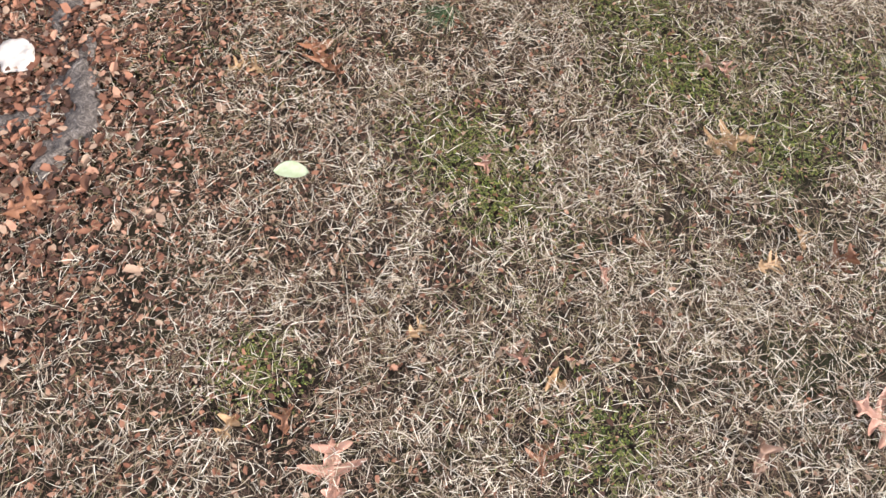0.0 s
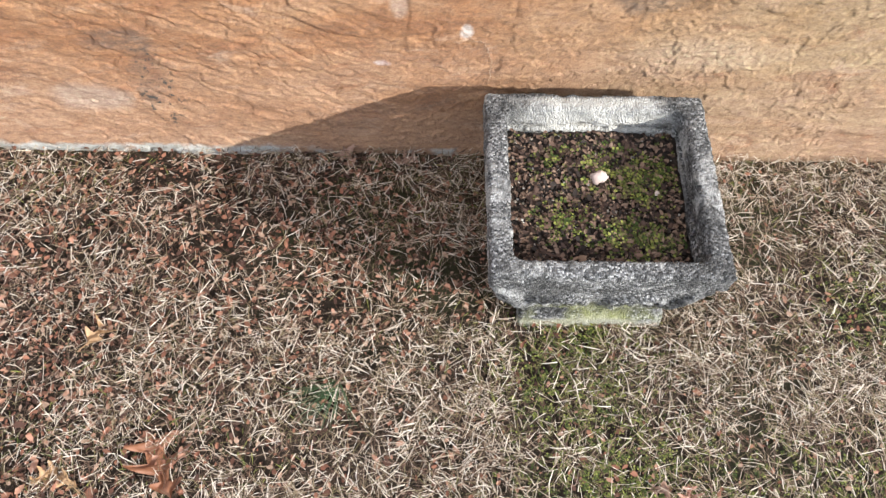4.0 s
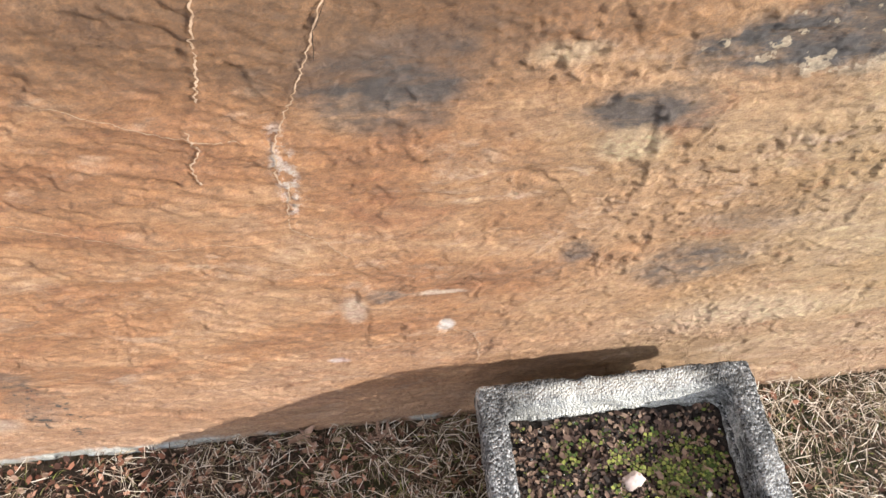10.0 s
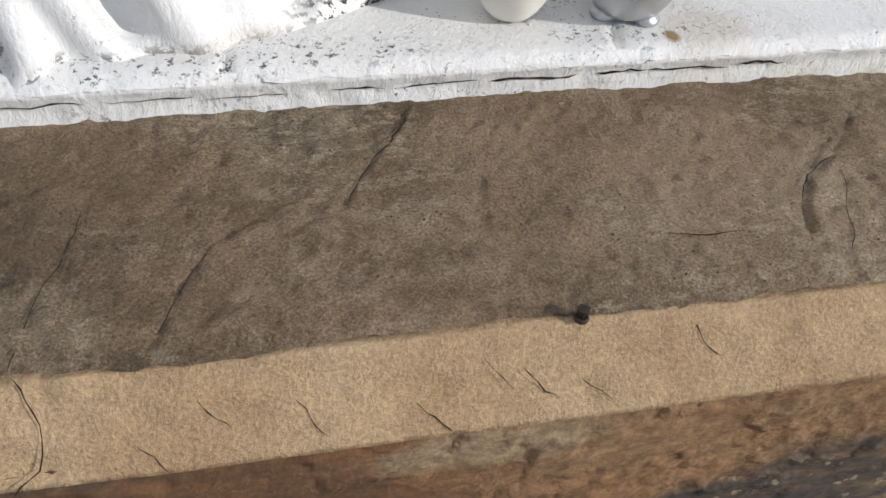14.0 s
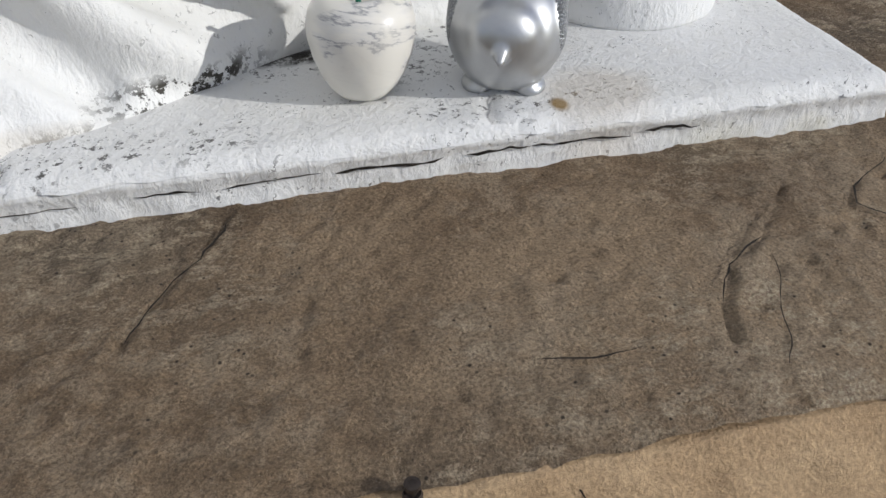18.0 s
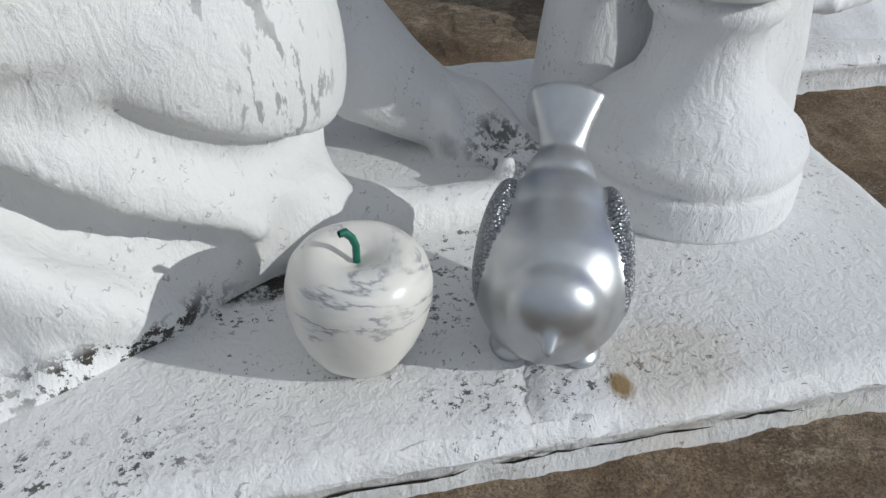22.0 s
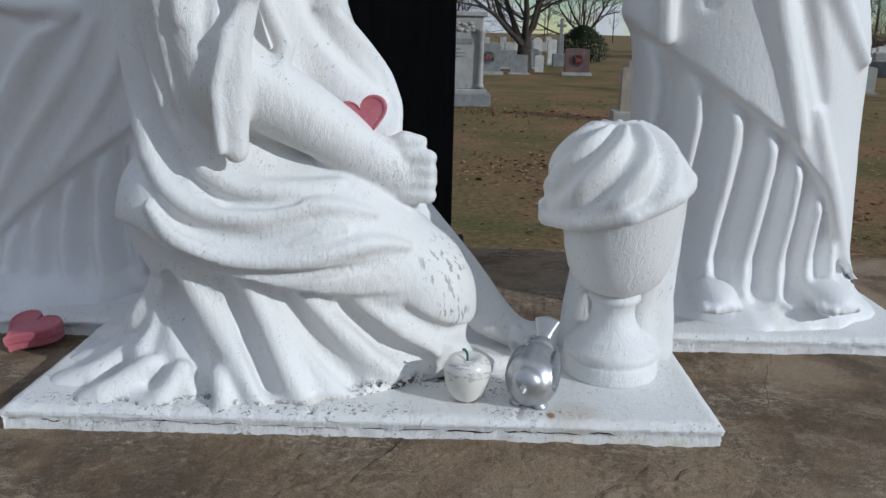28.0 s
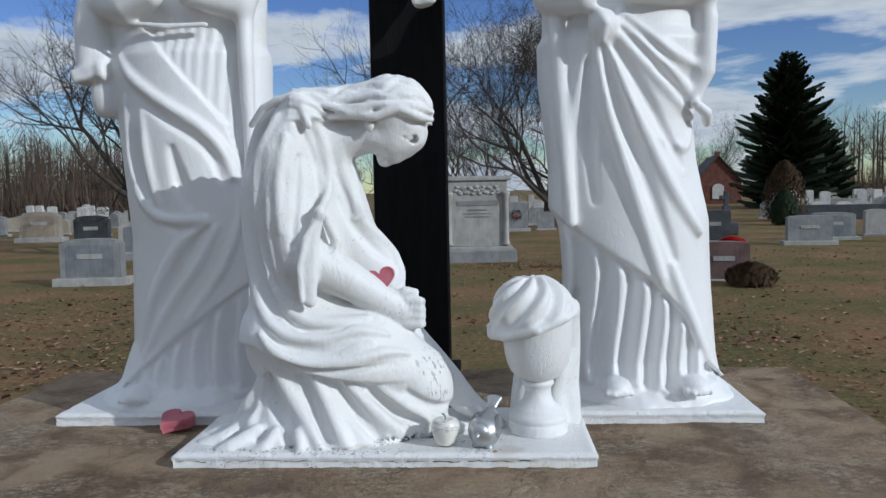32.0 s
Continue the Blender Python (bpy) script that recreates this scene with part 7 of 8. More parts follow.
near_lawn()
v, f = chips(3200, PX - 0.176, PX + 0.176, PY - 0.166, PY + 0.166, 16, (0.003, 0.010), None, 0.012)
v[:, 2] += soil_height(v[:, 0] - PX, v[:, 1] - PY) - ground_height(v[:, 0], v[:, 1])
DUFF = mat_grass("planter_duff", (0.05, 0.03, 0.022), (0.09, 0.055, 0.04), (0.16, 0.10, 0.07), (0.03, 0.022, 0.017), (0.24, 0.16, 0.11))
tagged(new("planter_duff", quick_mesh("planter_duff", v, f, DUFF)), "dark brown scraps of bark and leaf on planter soil", "leaf litter", kind="stuff")


def far_lawn():
    def off(x, y, rng):
        return ~((x > X0 - 0.02) & (x < X1 + 0.02) & (y < Y1 + 0.02)) & (rng.random(len(x)) < np.clip(1.15 - (np.hypot(x, y) - 3) / 11, 0.05, 1))
    v, f = blades(42000, -9, 10, 1.3, 15, 8, (0.03, 0.07), (0.0018, 0.0036), (0.1, 0.8), 2, off)
    tagged(new("far_grass", quick_mesh("far_grass", v, f, WINTER_GRASS)), "dry winter grass of the cemetery lawn", "grass", kind="stuff")
    v, f = blades(15000, -9, 10, 1.3, 15, 9, (0.02, 0.05), (0.002, 0.004), (0.2, 1.0), 2, lambda x, y, rng: off(x, y, rng) & (lattice_noise(np.c_[x * 0.5, y * 0.5, 0 * x], 33) + 0.25 * (x > 0.5) > 0.0))
    tagged(new("far_green_grass", quick_mesh("far_green_grass", v, f, GREEN)), "greener grass patches of the cemetery lawn", "grass", kind="stuff")

    def drift(x, y, rng):
        d = np.exp(-(((x - 1.7) / 1.5) ** 2 + ((y - 9.3) / 0.9) ** 2)) + np.exp(-(((x - 1.4) / 1.2) ** 2 + ((y - 17.0) / 1.0) ** 2)) + np.exp(-(((x + 3.5) / 1.2) ** 2 + ((y - 6.5) / 1.4) ** 2)) + 0.6 * np.exp(-(((x - 3.5) / 1.5) ** 2 + ((y - 8.0) / 3) ** 2)) + 0.7 * np.exp(-(((x + 4.5) / 2.2) ** 2 + ((y - 11.0) / 4) ** 2)) + 0.10
        return rng.random(len(x)) < np.clip(d, 0, 1)
    v, f = chips(60000, -9, 11, 1.8, 21, 14, (0.015, 0.055), drift, 0.03)
    tagged(new("fallen_leaves", quick_mesh("fallen_leaves", v, f, LITTER)), "drifts of rust-red fallen leaves on the lawn", "leaf litter", kind="stuff")


far_lawn()


def oak_leaf(where, turn, size, mat, label, curl=0.35, tilt=(0, 0), lobes=3, seed=0):
    """A lobed leaf with a midrib, curled at the lobes."""
    rng = np.random.default_rng(seed)
    n, m = 46, 4
    vs = []
    for i in range(n):
        t = i / (n - 1)
        env = math.sin(math.pi * min(1, t * 1.06)) ** 0.7 * (0.55 + 0.5 * t)
        lob = 0.24 + 0.86 * max(0, math.sin((t * lobes + 0.05) * 2 * math.pi - 1.2)) ** 0.7 if t < 0.9 else 0.55
        w = 0.52 * env * lob + 0.015
        lean = 0.20 * (w / 0.46)
        for j in range(-m, m + 1):
            u = j / m
            x = t + abs(u) * lean * (0.6 if t < 0.85 else -0.2) - 0.5
            y = u * w * (1 + 0.15 * math.sin(9 * t + seed))
            z = curl * (u * w) ** 2 * 1.6 + 0.10 * curl * math.sin(5 * t + seed) + 0.06 * curl * math.sin(14 * t + 5 * u)
            vs.append((x * size, y * size, z * size))
    k = 2 * m + 1
    quads = [(i * k + j, (i + 1) * k + j, (i + 1) * k + j + 1, i * k + j + 1) for i in range(n - 1) for j in range(2 * m)]
    leaf = new("oak_leaf")
    leaf.matrix_world = pose(where[0], where[1], float(ground_height(np.array(where[0]), np.array(where[1]))) + 0.020, tilt[0], tilt[1], turn)
    tagged(leaf, label, "leaf")
    part("blade", quick_mesh("blade", vs, quads, mat, True), mat, leaf)
    v, f = tube_arrays([(-0.5 * size - 0.35 * size, 0.02 * size, -0.02 * size), (-0.5 * size, 0, 0.002), (0, 0, 0.004), (0.42 * size, 0, 0.004)], [0.0010, 0.0010, 0.0008, 0.0004], 5)
    part("stalk", quick_mesh("stalk", v, f, mat, True), mat, leaf)
    return leaf


def leaf_mat(name, a, b):
    m = Nodes(name)
    c = m.ramp(m.noise(40, 5, 0.6), (0.3, a), (0.7, b))
    return m.done(c, 0.6, 0, m.noise(160, 4), 0.3, 0.003)


TAN = leaf_mat("tan_leaf", (0.30, 0.17, 0.075), (0.42, 0.265, 0.135))
RUST = leaf_mat("rust_leaf", (0.19, 0.075, 0.035), (0.29, 0.13, 0.065))
ROSE = leaf_mat("rose_brown_leaf", (0.36, 0.17, 0.11), (0.47, 0.26, 0.18))
PALE = leaf_mat("pale_leaf", (0.36, 0.40, 0.22), (0.50, 0.53, 0.36))
DULL = leaf_mat("dull_brown_leaf", (0.22, 0.12, 0.075), (0.36, 0.22, 0.15))
oak_leaf((0.626, -1.051), 187, 0.135, TAN, "tan lobed oak leaf lying on mossy grass", 0.5, (12, -6), 3, 1)
oak_leaf((-0.395, -0.773), 118, 0.15, RUST, "rust-brown lobed oak leaf on dead grass", 0.6, (20, 8), 3, 2)
oak_leaf((-0.342, -1.83), 95, 0.14, ROSE, "rosy brown lobed oak leaf on dead grass", 0.35, (6, 4), 3, 3)
oak_leaf((0.802, -1.773), 140, 0.15, ROSE, "rosy brown wavy oak leaf on dead grass", 0.4, (10, -8), 4, 4)
oak_leaf((-1.069, -1.194), 30, 0.13, RUST, "rust-brown oak leaf beside old roots", 0.5, (8, 10), 3, 5)
oak_leaf((0.647, -1.401), 20, 0.075, TAN, "small tan oak leaf among dead grass", 0.6, (14, 10), 3, 6)
oak_leaf((-0.973, -0.509), 70, 0.11, TAN, "tan oak leaf among leaf litter", 0.5, (10, 12), 3, 7)
oak_leaf((-0.926, -0.755), 200, 0.10, RUST, "rust-brown oak leaf in leaf litter", 0.5, (15, -10), 3, 8)
for k, (x, y, t, s, mt, lb) in enumerate(((0.085, -1.825, 80, 0.075, RUST, "curled rust-brown leaf on dead grass"), (0.533, -1.833, 75, 0.085, DULL, "curled dull brown leaf on dead grass"), (0.011, -1.106, 100, 0.055, ROSE, "small rosy leaf on the weeds"),
        (-0.164, -1.537, 40, 0.055, TAN, "small tan leaf on dead grass"), (0.05, -1.598, 120, 0.075, ROSE, "rosy brown leaf on dead grass"), (0.132, -1.663, 150, 0.06, TAN, "crumpled tan leaf on dead grass"), (0.809, -1.395, 10, 0.09, RUST, "rust-brown leaf on dead grass"),
        (0.262, -1.414, 95, 0.05, ROSE, "small rosy leaf on dead grass"), (-0.443, -1.72, 85, 0.065, RUST, "curled rust-brown leaf on dead grass"), (-0.564, -1.734, 60, 0.06, TAN, "curled tan leaf on dead grass"), (0.738, -1.334, 80, 0.06, TAN, "upright tan leaf on dead grass"),
        (0.356, -1.331, 0, 0.05, RUST, "small rust leaf on dead grass"), (0.662, -0.829, 90, 0.05, ROSE, "small rosy leaf on moss"), (0.605, -0.813, 10, 0.05, DULL, "dull brown leaf on moss"), (-0.571, -0.801, 140, 0.05, TAN, "small yellowish leaf on dead grass"), (-0.569, -0.495, 60, 0.07, TAN, "tan leaf on dead grass"),
        (-0.617, -0.794, 30, 0.06, TAN, "tan leaf on dead grass"), (-0.06, -0.03, 120, 0.06, DULL, "grey-brown leaf leaning on the wall foot"), (0.08, -0.035, 20, 0.06, DULL, "grey-brown leaf at the wall foot"))):
    oak_leaf((x, y), t, s, mt, lb, 1.1, (25 * math.sin(k * 2.1), 22 * math.cos(k * 1.7)), 2 if k % 2 else 3, 10 + k)


def simple_leaf(where, turn):
    bm = bmesh.new()
    n = 12
    rows = []
    for i in range(n):
        t = i / (n - 1)
        w = 0.021 * math.sin(math.pi * t) ** 0.65 + 0.0004
        rows.append([bm.verts.new(((t - 0.5) * 0.088, u * w + 0.004 * math.sin(4 * t), 0.004 * abs(u) + 0.004 * math.sin(3 * t))) for u in (-1, -0.5, 0, 0.5, 1)])
    for a, b in zip(rows, rows[1:]):
        for j in range(4):
            bm.faces.new((a[j], b[j], b[j + 1], a[j + 1]))
    leaf = new("pale_leaf")
    leaf.matrix_world = pose(*where, 12, -4, turn)
    tagged(leaf, "smooth pale green-white leaf lying on dead grass", "leaf")
    part("blade", bm, PALE, leaf, smooth=True)


simple_leaf((-0.46, -1.125, 0.026), -4)


def pine_sprig(where, turn):
    needle = mat_plain("pine_needles", (0.025, 0.055, 0.018), (0.06, 0.11, 0.035), 40, 0.5)
    rng = np.random.default_rng(5)
    bits = []
    for i in range(46):
        a = rng.normal(0, 0.55)
        ln = rng.uniform(0.07, 0.13)
        e = rng.uniform(0.0, 0.28)
        d = np.array((math.cos(a) * math.cos(e), math.sin(a) * math.cos(e), math.sin(e)))
        p = [d * ln * t + np.array((0, 0, -0.02 * t * t)) for t in (0, 0.4, 0.75, 1)]
        bits.append(tube_arrays(p, [0.0008, 0.0008, 0.0007, 0.0003], 4))
    sprig = thing("pine_sprig", "fallen green pine needle sprig on the grass", "sprig", where, turn)
    part("needles", quick_mesh("needles", *join_arrays(bits), needle, True), needle, sprig)
    bark = mat_plain("twig_bark", (0.10, 0.06, 0.035), (0.2, 0.13, 0.08), 60, 0.9)
    v, f = tube_arrays([(-0.03, 0.004, 0.0), (-0.01, 0, 0.004), (0.02, 0.0, 0.006)], [0.003, 0.003, 0.002], 6)
    part("twig", quick_mesh("twig", v, f, bark, True), bark, sprig)


pine_sprig((-0.05, -0.595, 0.018), -125)


def old_roots():
    m = Nodes("grey_weathered_root")
    grain = m.noise(50, 6, 0.7, m.pos((1, 1, 1)), 2.0)
    c = m.ramp(grain, (0.32, (0.03, 0.024, 0.02)), (0.5, (0.12, 0.095, 0.08)), (0.7, (0.30, 0.25, 0.215)))
    mat = m.done(c, 0.9, 0, grain, 0.9, 0.01)
    for line, rad, label in ((((-1.022, -0.701), (-1.021, -0.823), (-0.982, -0.922), (-1.032, -1.038), (-1.066, -1.122)), (0.018, 0.036, 0.042, 0.04, 0.02), "grey weathered tree root surfacing through leaf litter"),
                             (((-1.323, -0.968), (-1.181, -0.968), (-1.104, -0.921), (-1.063, -0.806), (-1.084, -0.685)), (0.035, 0.036, 0.026, 0.014, 0.008), "forked grey tree root in leaf litter"),
                             (((-1.082, -0.481), (-1.085, -0.563), (-1.108, -0.646)), (0.055, 0.05, 0.02), "grey root stub by the wall")):
        p = [np.array((x, y, 0.008)) for x, y in line]
        lo, hi = np.min(p, 0) - 0.1, np.max(p, 0) + 0.1
        s = Sculpt((lo[0], lo[1], -0.06), (hi[0], hi[1], 0.10), 0.006)
        s.tube(p, list(rad), 0.02, (1, 1, 1.35))
        s.ripple((lo[0], lo[1], -0.06), (hi[0], hi[1], 0.10), lambda x, y, z: 0.010 * fractal(np.stack([x * 28 + 1.5 * np.sin(y * 20), y * 16, z * 30], -1), 3, 63), 0.005)
        tagged(new("tree_root", s.skin("tree_root", mat)), label, "root")


old_roots()
rock("stone", (-1.19, -0.759, 0.03), (0.055, 0.05, 0.022), mat_plain("pale_stone", (0.38, 0.33, 0.29), (0.6, 0.54, 0.48), 20, 0.8), "pale flat stone among roots and leaves", 8)
# ---- cemetery behind: stones, trees, woods ----
GREY = mat_granite("grey_granite", (0.19, 0.195, 0.195), (0.27, 0.275, 0.27))
LIGHT = mat_granite("light_granite", (0.30, 0.295, 0.27), (0.40, 0.39, 0.365))
BEIGE = mat_granite("beige_granite", (0.29, 0.25, 0.195), (0.38, 0.33, 0.265))
DARK = mat_granite("dark_polished_granite", (0.030, 0.034, 0.038), (0.06, 0.065, 0.07))
BROWN = mat_granite("red_brown_granite", (0.105, 0.062, 0.058), (0.17, 0.105, 0.095))
FACE = mat_granite("polished_grey_face", (0.15, 0.16, 0.17), (0.21, 0.22, 0.225))
MARBLE = mat_granite("white_marble", (0.46, 0.45, 0.42), (0.58, 0.57, 0.54))


def arch_bm(w, d, h, rise, shoulder=0.0, n=14, lean=0.0):
    """An upright tablet with a bowed top and, if wanted, stepped shoulders."""
    out = [(-w / 2, 0), (w / 2, 0)]
    inner = w / 2 - shoulder
    top = h - rise
    if shoulder:
        out += [(w / 2, top - shoulder * 0.5), (inner, top - shoulder * 0.2)]
    for i in range(n + 1):
        t = 1 - 2 * i / n
        out.append((inner * t, top + rise * math.sqrt(max(0, 1 - (t * 0.96) ** 2)) if rise else top))
    if shoulder:
        out += [(-inner, top - shoulder * 0.2), (-w / 2, top - shoulder * 0.5)]
    bm = bmesh.new()
    a = [bm.verts.new((x, -d / 2, z)) for x, z in out]
    b = [bm.verts.new((x, d / 2, z)) for x, z in out]
    bm.faces.new(a)
    bm.faces.new(b[::-1])
    for i in range(len(out)):
        j = (i + 1) % len(out)
        bm.faces.new((a[j], a[i], b[i], b[j]))
    bmesh.ops.recalc_face_normals(bm, faces=bm.faces[:])
    return bm


def bars(parent, mat, rows, y):
    """Unreadable lettering as raised bars: rows of x, z, width, height."""
    for x, z, w, h in rows:
        part("letter_bar", box_bm((w, 0.012, h), (x, y - 0.004, z), 0.002), mat, parent)


def gravestone(where, turn, w, h, d, mat, label, rise=0.06, shoulder=0.0, base=0.14, panel=None, sign=None, wreath=False, group="gravestones"):
    g = thing("gravestone", label, "gravestone", where, turn, group)
    if base:
        part("base", box_bm((w * 1.22, d * 1.7, base + 0.05), (0, 0, base / 2 - 0.025), 0.012), LIGHT if mat is not LIGHT else GREY, g)
    t = part("tablet", arch_bm(w, d, h, rise, shoulder), mat, g)
    t.location = (0, 0, base)
    if panel:
        p = part("panel", arch_bm(w * 0.78, 0.016, h * 0.78, rise * 0.7), panel, g, "polished darker face")
        p.location = (0, -d / 2 - 0.004, base + h * 0.06)
    if sign:
        bars(g, sign, [(0, base + h * 0.55, w * 0.42, h * 0.13)], -d / 2 - 0.014)
    if wreath:
        wr = part("wreath", quick_mesh("wreath", *wreath_arrays(0.22), GREEN_DARK), GREEN_DARK, g, "evergreen wreath with red bow")
        tagged(wr, kind="stuff")
        wr.location = (0.02, -d / 2 - 0.06, base + h * 0.52)
        bow = part("bow", box_bm((0.16, 0.05, 0.12), (0, -0.05, -0.02), 0.03, seg=2), RED, wr, "red bow")
    return g


def wreath_arrays(r):
    rng = np.random.default_rng(2)
    bits = []
    for i in range(260):
        a = rng.uniform(0, 6.28)
        q = r * 0.9 + rng.normal(0, 0.045)
        c = np.array((q * math.cos(a), rng.normal(0, 0.03), q * math.sin(a)))
        d = rng.normal(0, 1, 3); d /= np.linalg.norm(d)
        e = np.cross(d, (0.3, 0.5, 0.8))
        e /= np.linalg.norm(e)
        bits.append((np.array([c - d * 0.03, c + e * 0.012, c + d * 0.03, c - e * 0.012]), np.array([[0, 1, 2, 3]])))
    return join_arrays(bits)


GREEN_DARK = mat_plain("evergreen_needles", (0.012, 0.024, 0.010), (0.03, 0.05, 0.02), 8, 0.8)
RED = mat_plain("red_ribbon", (0.35, 0.01, 0.012), (0.5, 0.02, 0.02), 12, 0.5)

# the nearer stones, each on its own footing
gravestone((-7.8, 14.5, 0), 6, 1.25, 0.82, 0.30, GREY, "grey granite gravestone with polished face and a pale name band", 0.05, 0.10, 0.16, FACE, LIGHT)
gravestone((-9.6, 21.0, 0), 6, 1.35, 0.95, 0.35, LIGHT, "light granite gravestone with dark arched face", 0.12, 0.12, 0.2, FACE)
gravestone((-11.3, 24.8, 0), 4, 1.5, 1.15, 0.35, LIGHT, "tall light granite gravestone with a carved crest", 0.10, 0.0, 0.2)
gravestone((-14.0, 26.5, 0), 4, 1.25, 1.05, 0.3, DARK, "black polished gravestone with a pale name band", 0.10, 0.10, 0.15, None, LIGHT)
gravestone((-18.6, 31.0, 0), 4, 1.7, 1.10, 0.35, BEIGE, "beige granite gravestone with a darker face", 0.10, 0.15, 0.2, mat_granite("tan_face", (0.26, 0.21, 0.16), (0.33, 0.27, 0.2)), LIGHT)
gravestone((-13.2, 17.4, 0), 5, 1.0, 0.95, 0.3, LIGHT, "light ribbed granite gravestone", 0.03, 0.0, 0.1)
gravestone((-16.6, 23.0, 0), 5, 1.2, 1.0, 0.3, DARK, "black granite gravestone beside lighter stones", 0.08, 0.0, 0.1)
gravestone((-24.0, 36.0, 0), 5, 1.3, 0.9, 0.3, GREY, "plain grey gravestone at the edge of the woods", 0.08)
gravestone((5.05, 13.9, 0), -8, 0.95, 0.72, 0.28, BROWN, "red-brown granite gravestone with a cross and name band", 0.05, 0.0, 0.02, None, LIGHT)
gravestone((10.1, 22.5, 0), -8, 1.25, 0.75, 0.32, GREY, "blue-grey granite gravestone with pale name plates", 0.04, 0.05, 0.12, None, LIGHT)
gravestone((11.6, 24.4, 0), -8, 1.3, 0.78, 0.32, GREY, "grey granite gravestone in a row of stones", 0.05, 0.05, 0.1, FACE, LIGHT)
gravestone((13.9, 26.2, 0), -8, 0.9, 0.85, 0.3, LIGHT, "pale granite gravestone in a row of stones", 0.10, 0.0, 0.05)
gravestone((13.9, 22.6, 0), -8, 0.85, 0.95, 0.3, LIGHT, "pale granite gravestone with a bowed top", 0.08, 0.0, 0.05)
gravestone((15.6, 23.6, 0), -8, 1.0, 0.95, 0.3, LIGHT, "pale granite gravestone by a dark wreath", 0.08, 0.0, 0.05)
gravestone((7.6, 23.6, 0), -6, 1.0, 0.95, 0.3, DARK, "dark polished gravestone with a small cross on top", 0.06, 0.0, 0.1, None, GREY)
gravestone((6.7, 25.0, 0), -6, 0.8, 1.2, 0.3, BEIGE, "tall beige gravestone partly hidden by a statue", 0.04, 0.0, 0.1)
gravestone((1.75, 33.1, 0), 0, 1.05, 1.15, 0.32, GREY, "grey gravestone hung with a red-bowed wreath", 0.14, 0.0, 0.12, None, None, True)
gravestone((3.1, 33.8, 0), 0, 0.75, 0.75, 0.3, GREY, "small grey gravestone beside a tree", 0.03, 0.0, 0.06)
gravestone((4.2, 36.0, 0), 0, 0.40, 0.75, 0.12, MARBLE, "small white marble tablet", 0.05, 0.0, 0.0)
gravestone((5.6, 34.0, 0), 0, 1.05, 1.0, 0.32, BROWN, "brown gravestone with a red-bowed wreath", 0.06, 0.0, 0.12, None, None, True)
gravestone((4.45, 15.6, 0), -4, 1.35, 1.12, 0.34, BEIGE, "beige granite gravestone with a rounded top and name band", 0.22, 0.12, 0.22, None, LIGHT)


def column_monument():
    g = thing("monument", "large pale carved granite monument with corner columns", "monument", (0.25, 18.6, 0), 2)
    part("base", box_bm((1.95, 0.9, 0.34), (0, 0, 0.14), 0.03), GREY, g)
    part("plinth_step", box_bm((1.75, 0.75, 0.10), (0, 0, 0.35), 0.015), LIGHT, g)
    part("body", box_bm((1.52, 0.5, 1.66), (0, 0, 1.23), 0.012), LIGHT, g)
    part("cornice", box_bm((1.72, 0.62, 0.12), (0, 0, 2.12), 0.02), LIGHT, g)
    for x in (-0.72, 0.72):
        c = part("column", lathe_bm([(0.10, 0), (0.10, 0.06), (0.085, 0.09), (0.075, 0.12), (0.068, 1.15), (0.085, 1.18), (0.09, 1.25), (0.11, 1.30), (0.11, 1.36)], 16), LIGHT, g, "round column with carved capital", True)
        c.location = (x, -0.27, 0.42)
    bm = bmesh.new()
    for i in range(26):
        bmesh.ops.create_icosphere(bm, subdivisions=1, radius=0.06, matrix=Matrix.Translation((-0.55 + 0.044 * i, -0.26, 1.82 + 0.09 * math.sin(i * 1.7))) @ Matrix.Diagonal((1.2, 0.5, 0.8, 1)))
    part("carved_relief", bm, LIGHT, g, "carved relief of leaves", True)
    bars(g, GREY, [(0, 1.50, 1.05, 0.12), (0, 1.33, 0.5, 0.04), (0, 1.24, 0.7, 0.03), (0, 1.16, 0.6, 0.03)], -0.256)


column_monument()


def cross_stone(where, h, mat, label):
    g = thing("gravestone", label, "gravestone", where, 0, "gravestones")
    part("base", box_bm((0.8, 0.5, h * 0.3), (0, 0, h * 0.15), 0.03), mat, g)
    part("shaft", box_bm((0.32, 0.25, h * 0.45), (0, 0, h * 0.5), 0.02, 0.8), mat, g)
    part("upright", box_bm((0.16, 0.14, h * 0.4), (0, 0, h * 0.88), 0.02), mat, g)
    part("arm", box_bm((0.48, 0.13, 0.15), (0, 0, h * 0.92), 0.02), mat, g)


cross_stone((5.9, 42.0, 0), 2.3, GREY, "weathered grey stone cross on a stepped base")
cross_stone((9.3, 28.0, 0), 1.5, DARK, "dark granite cross monument")


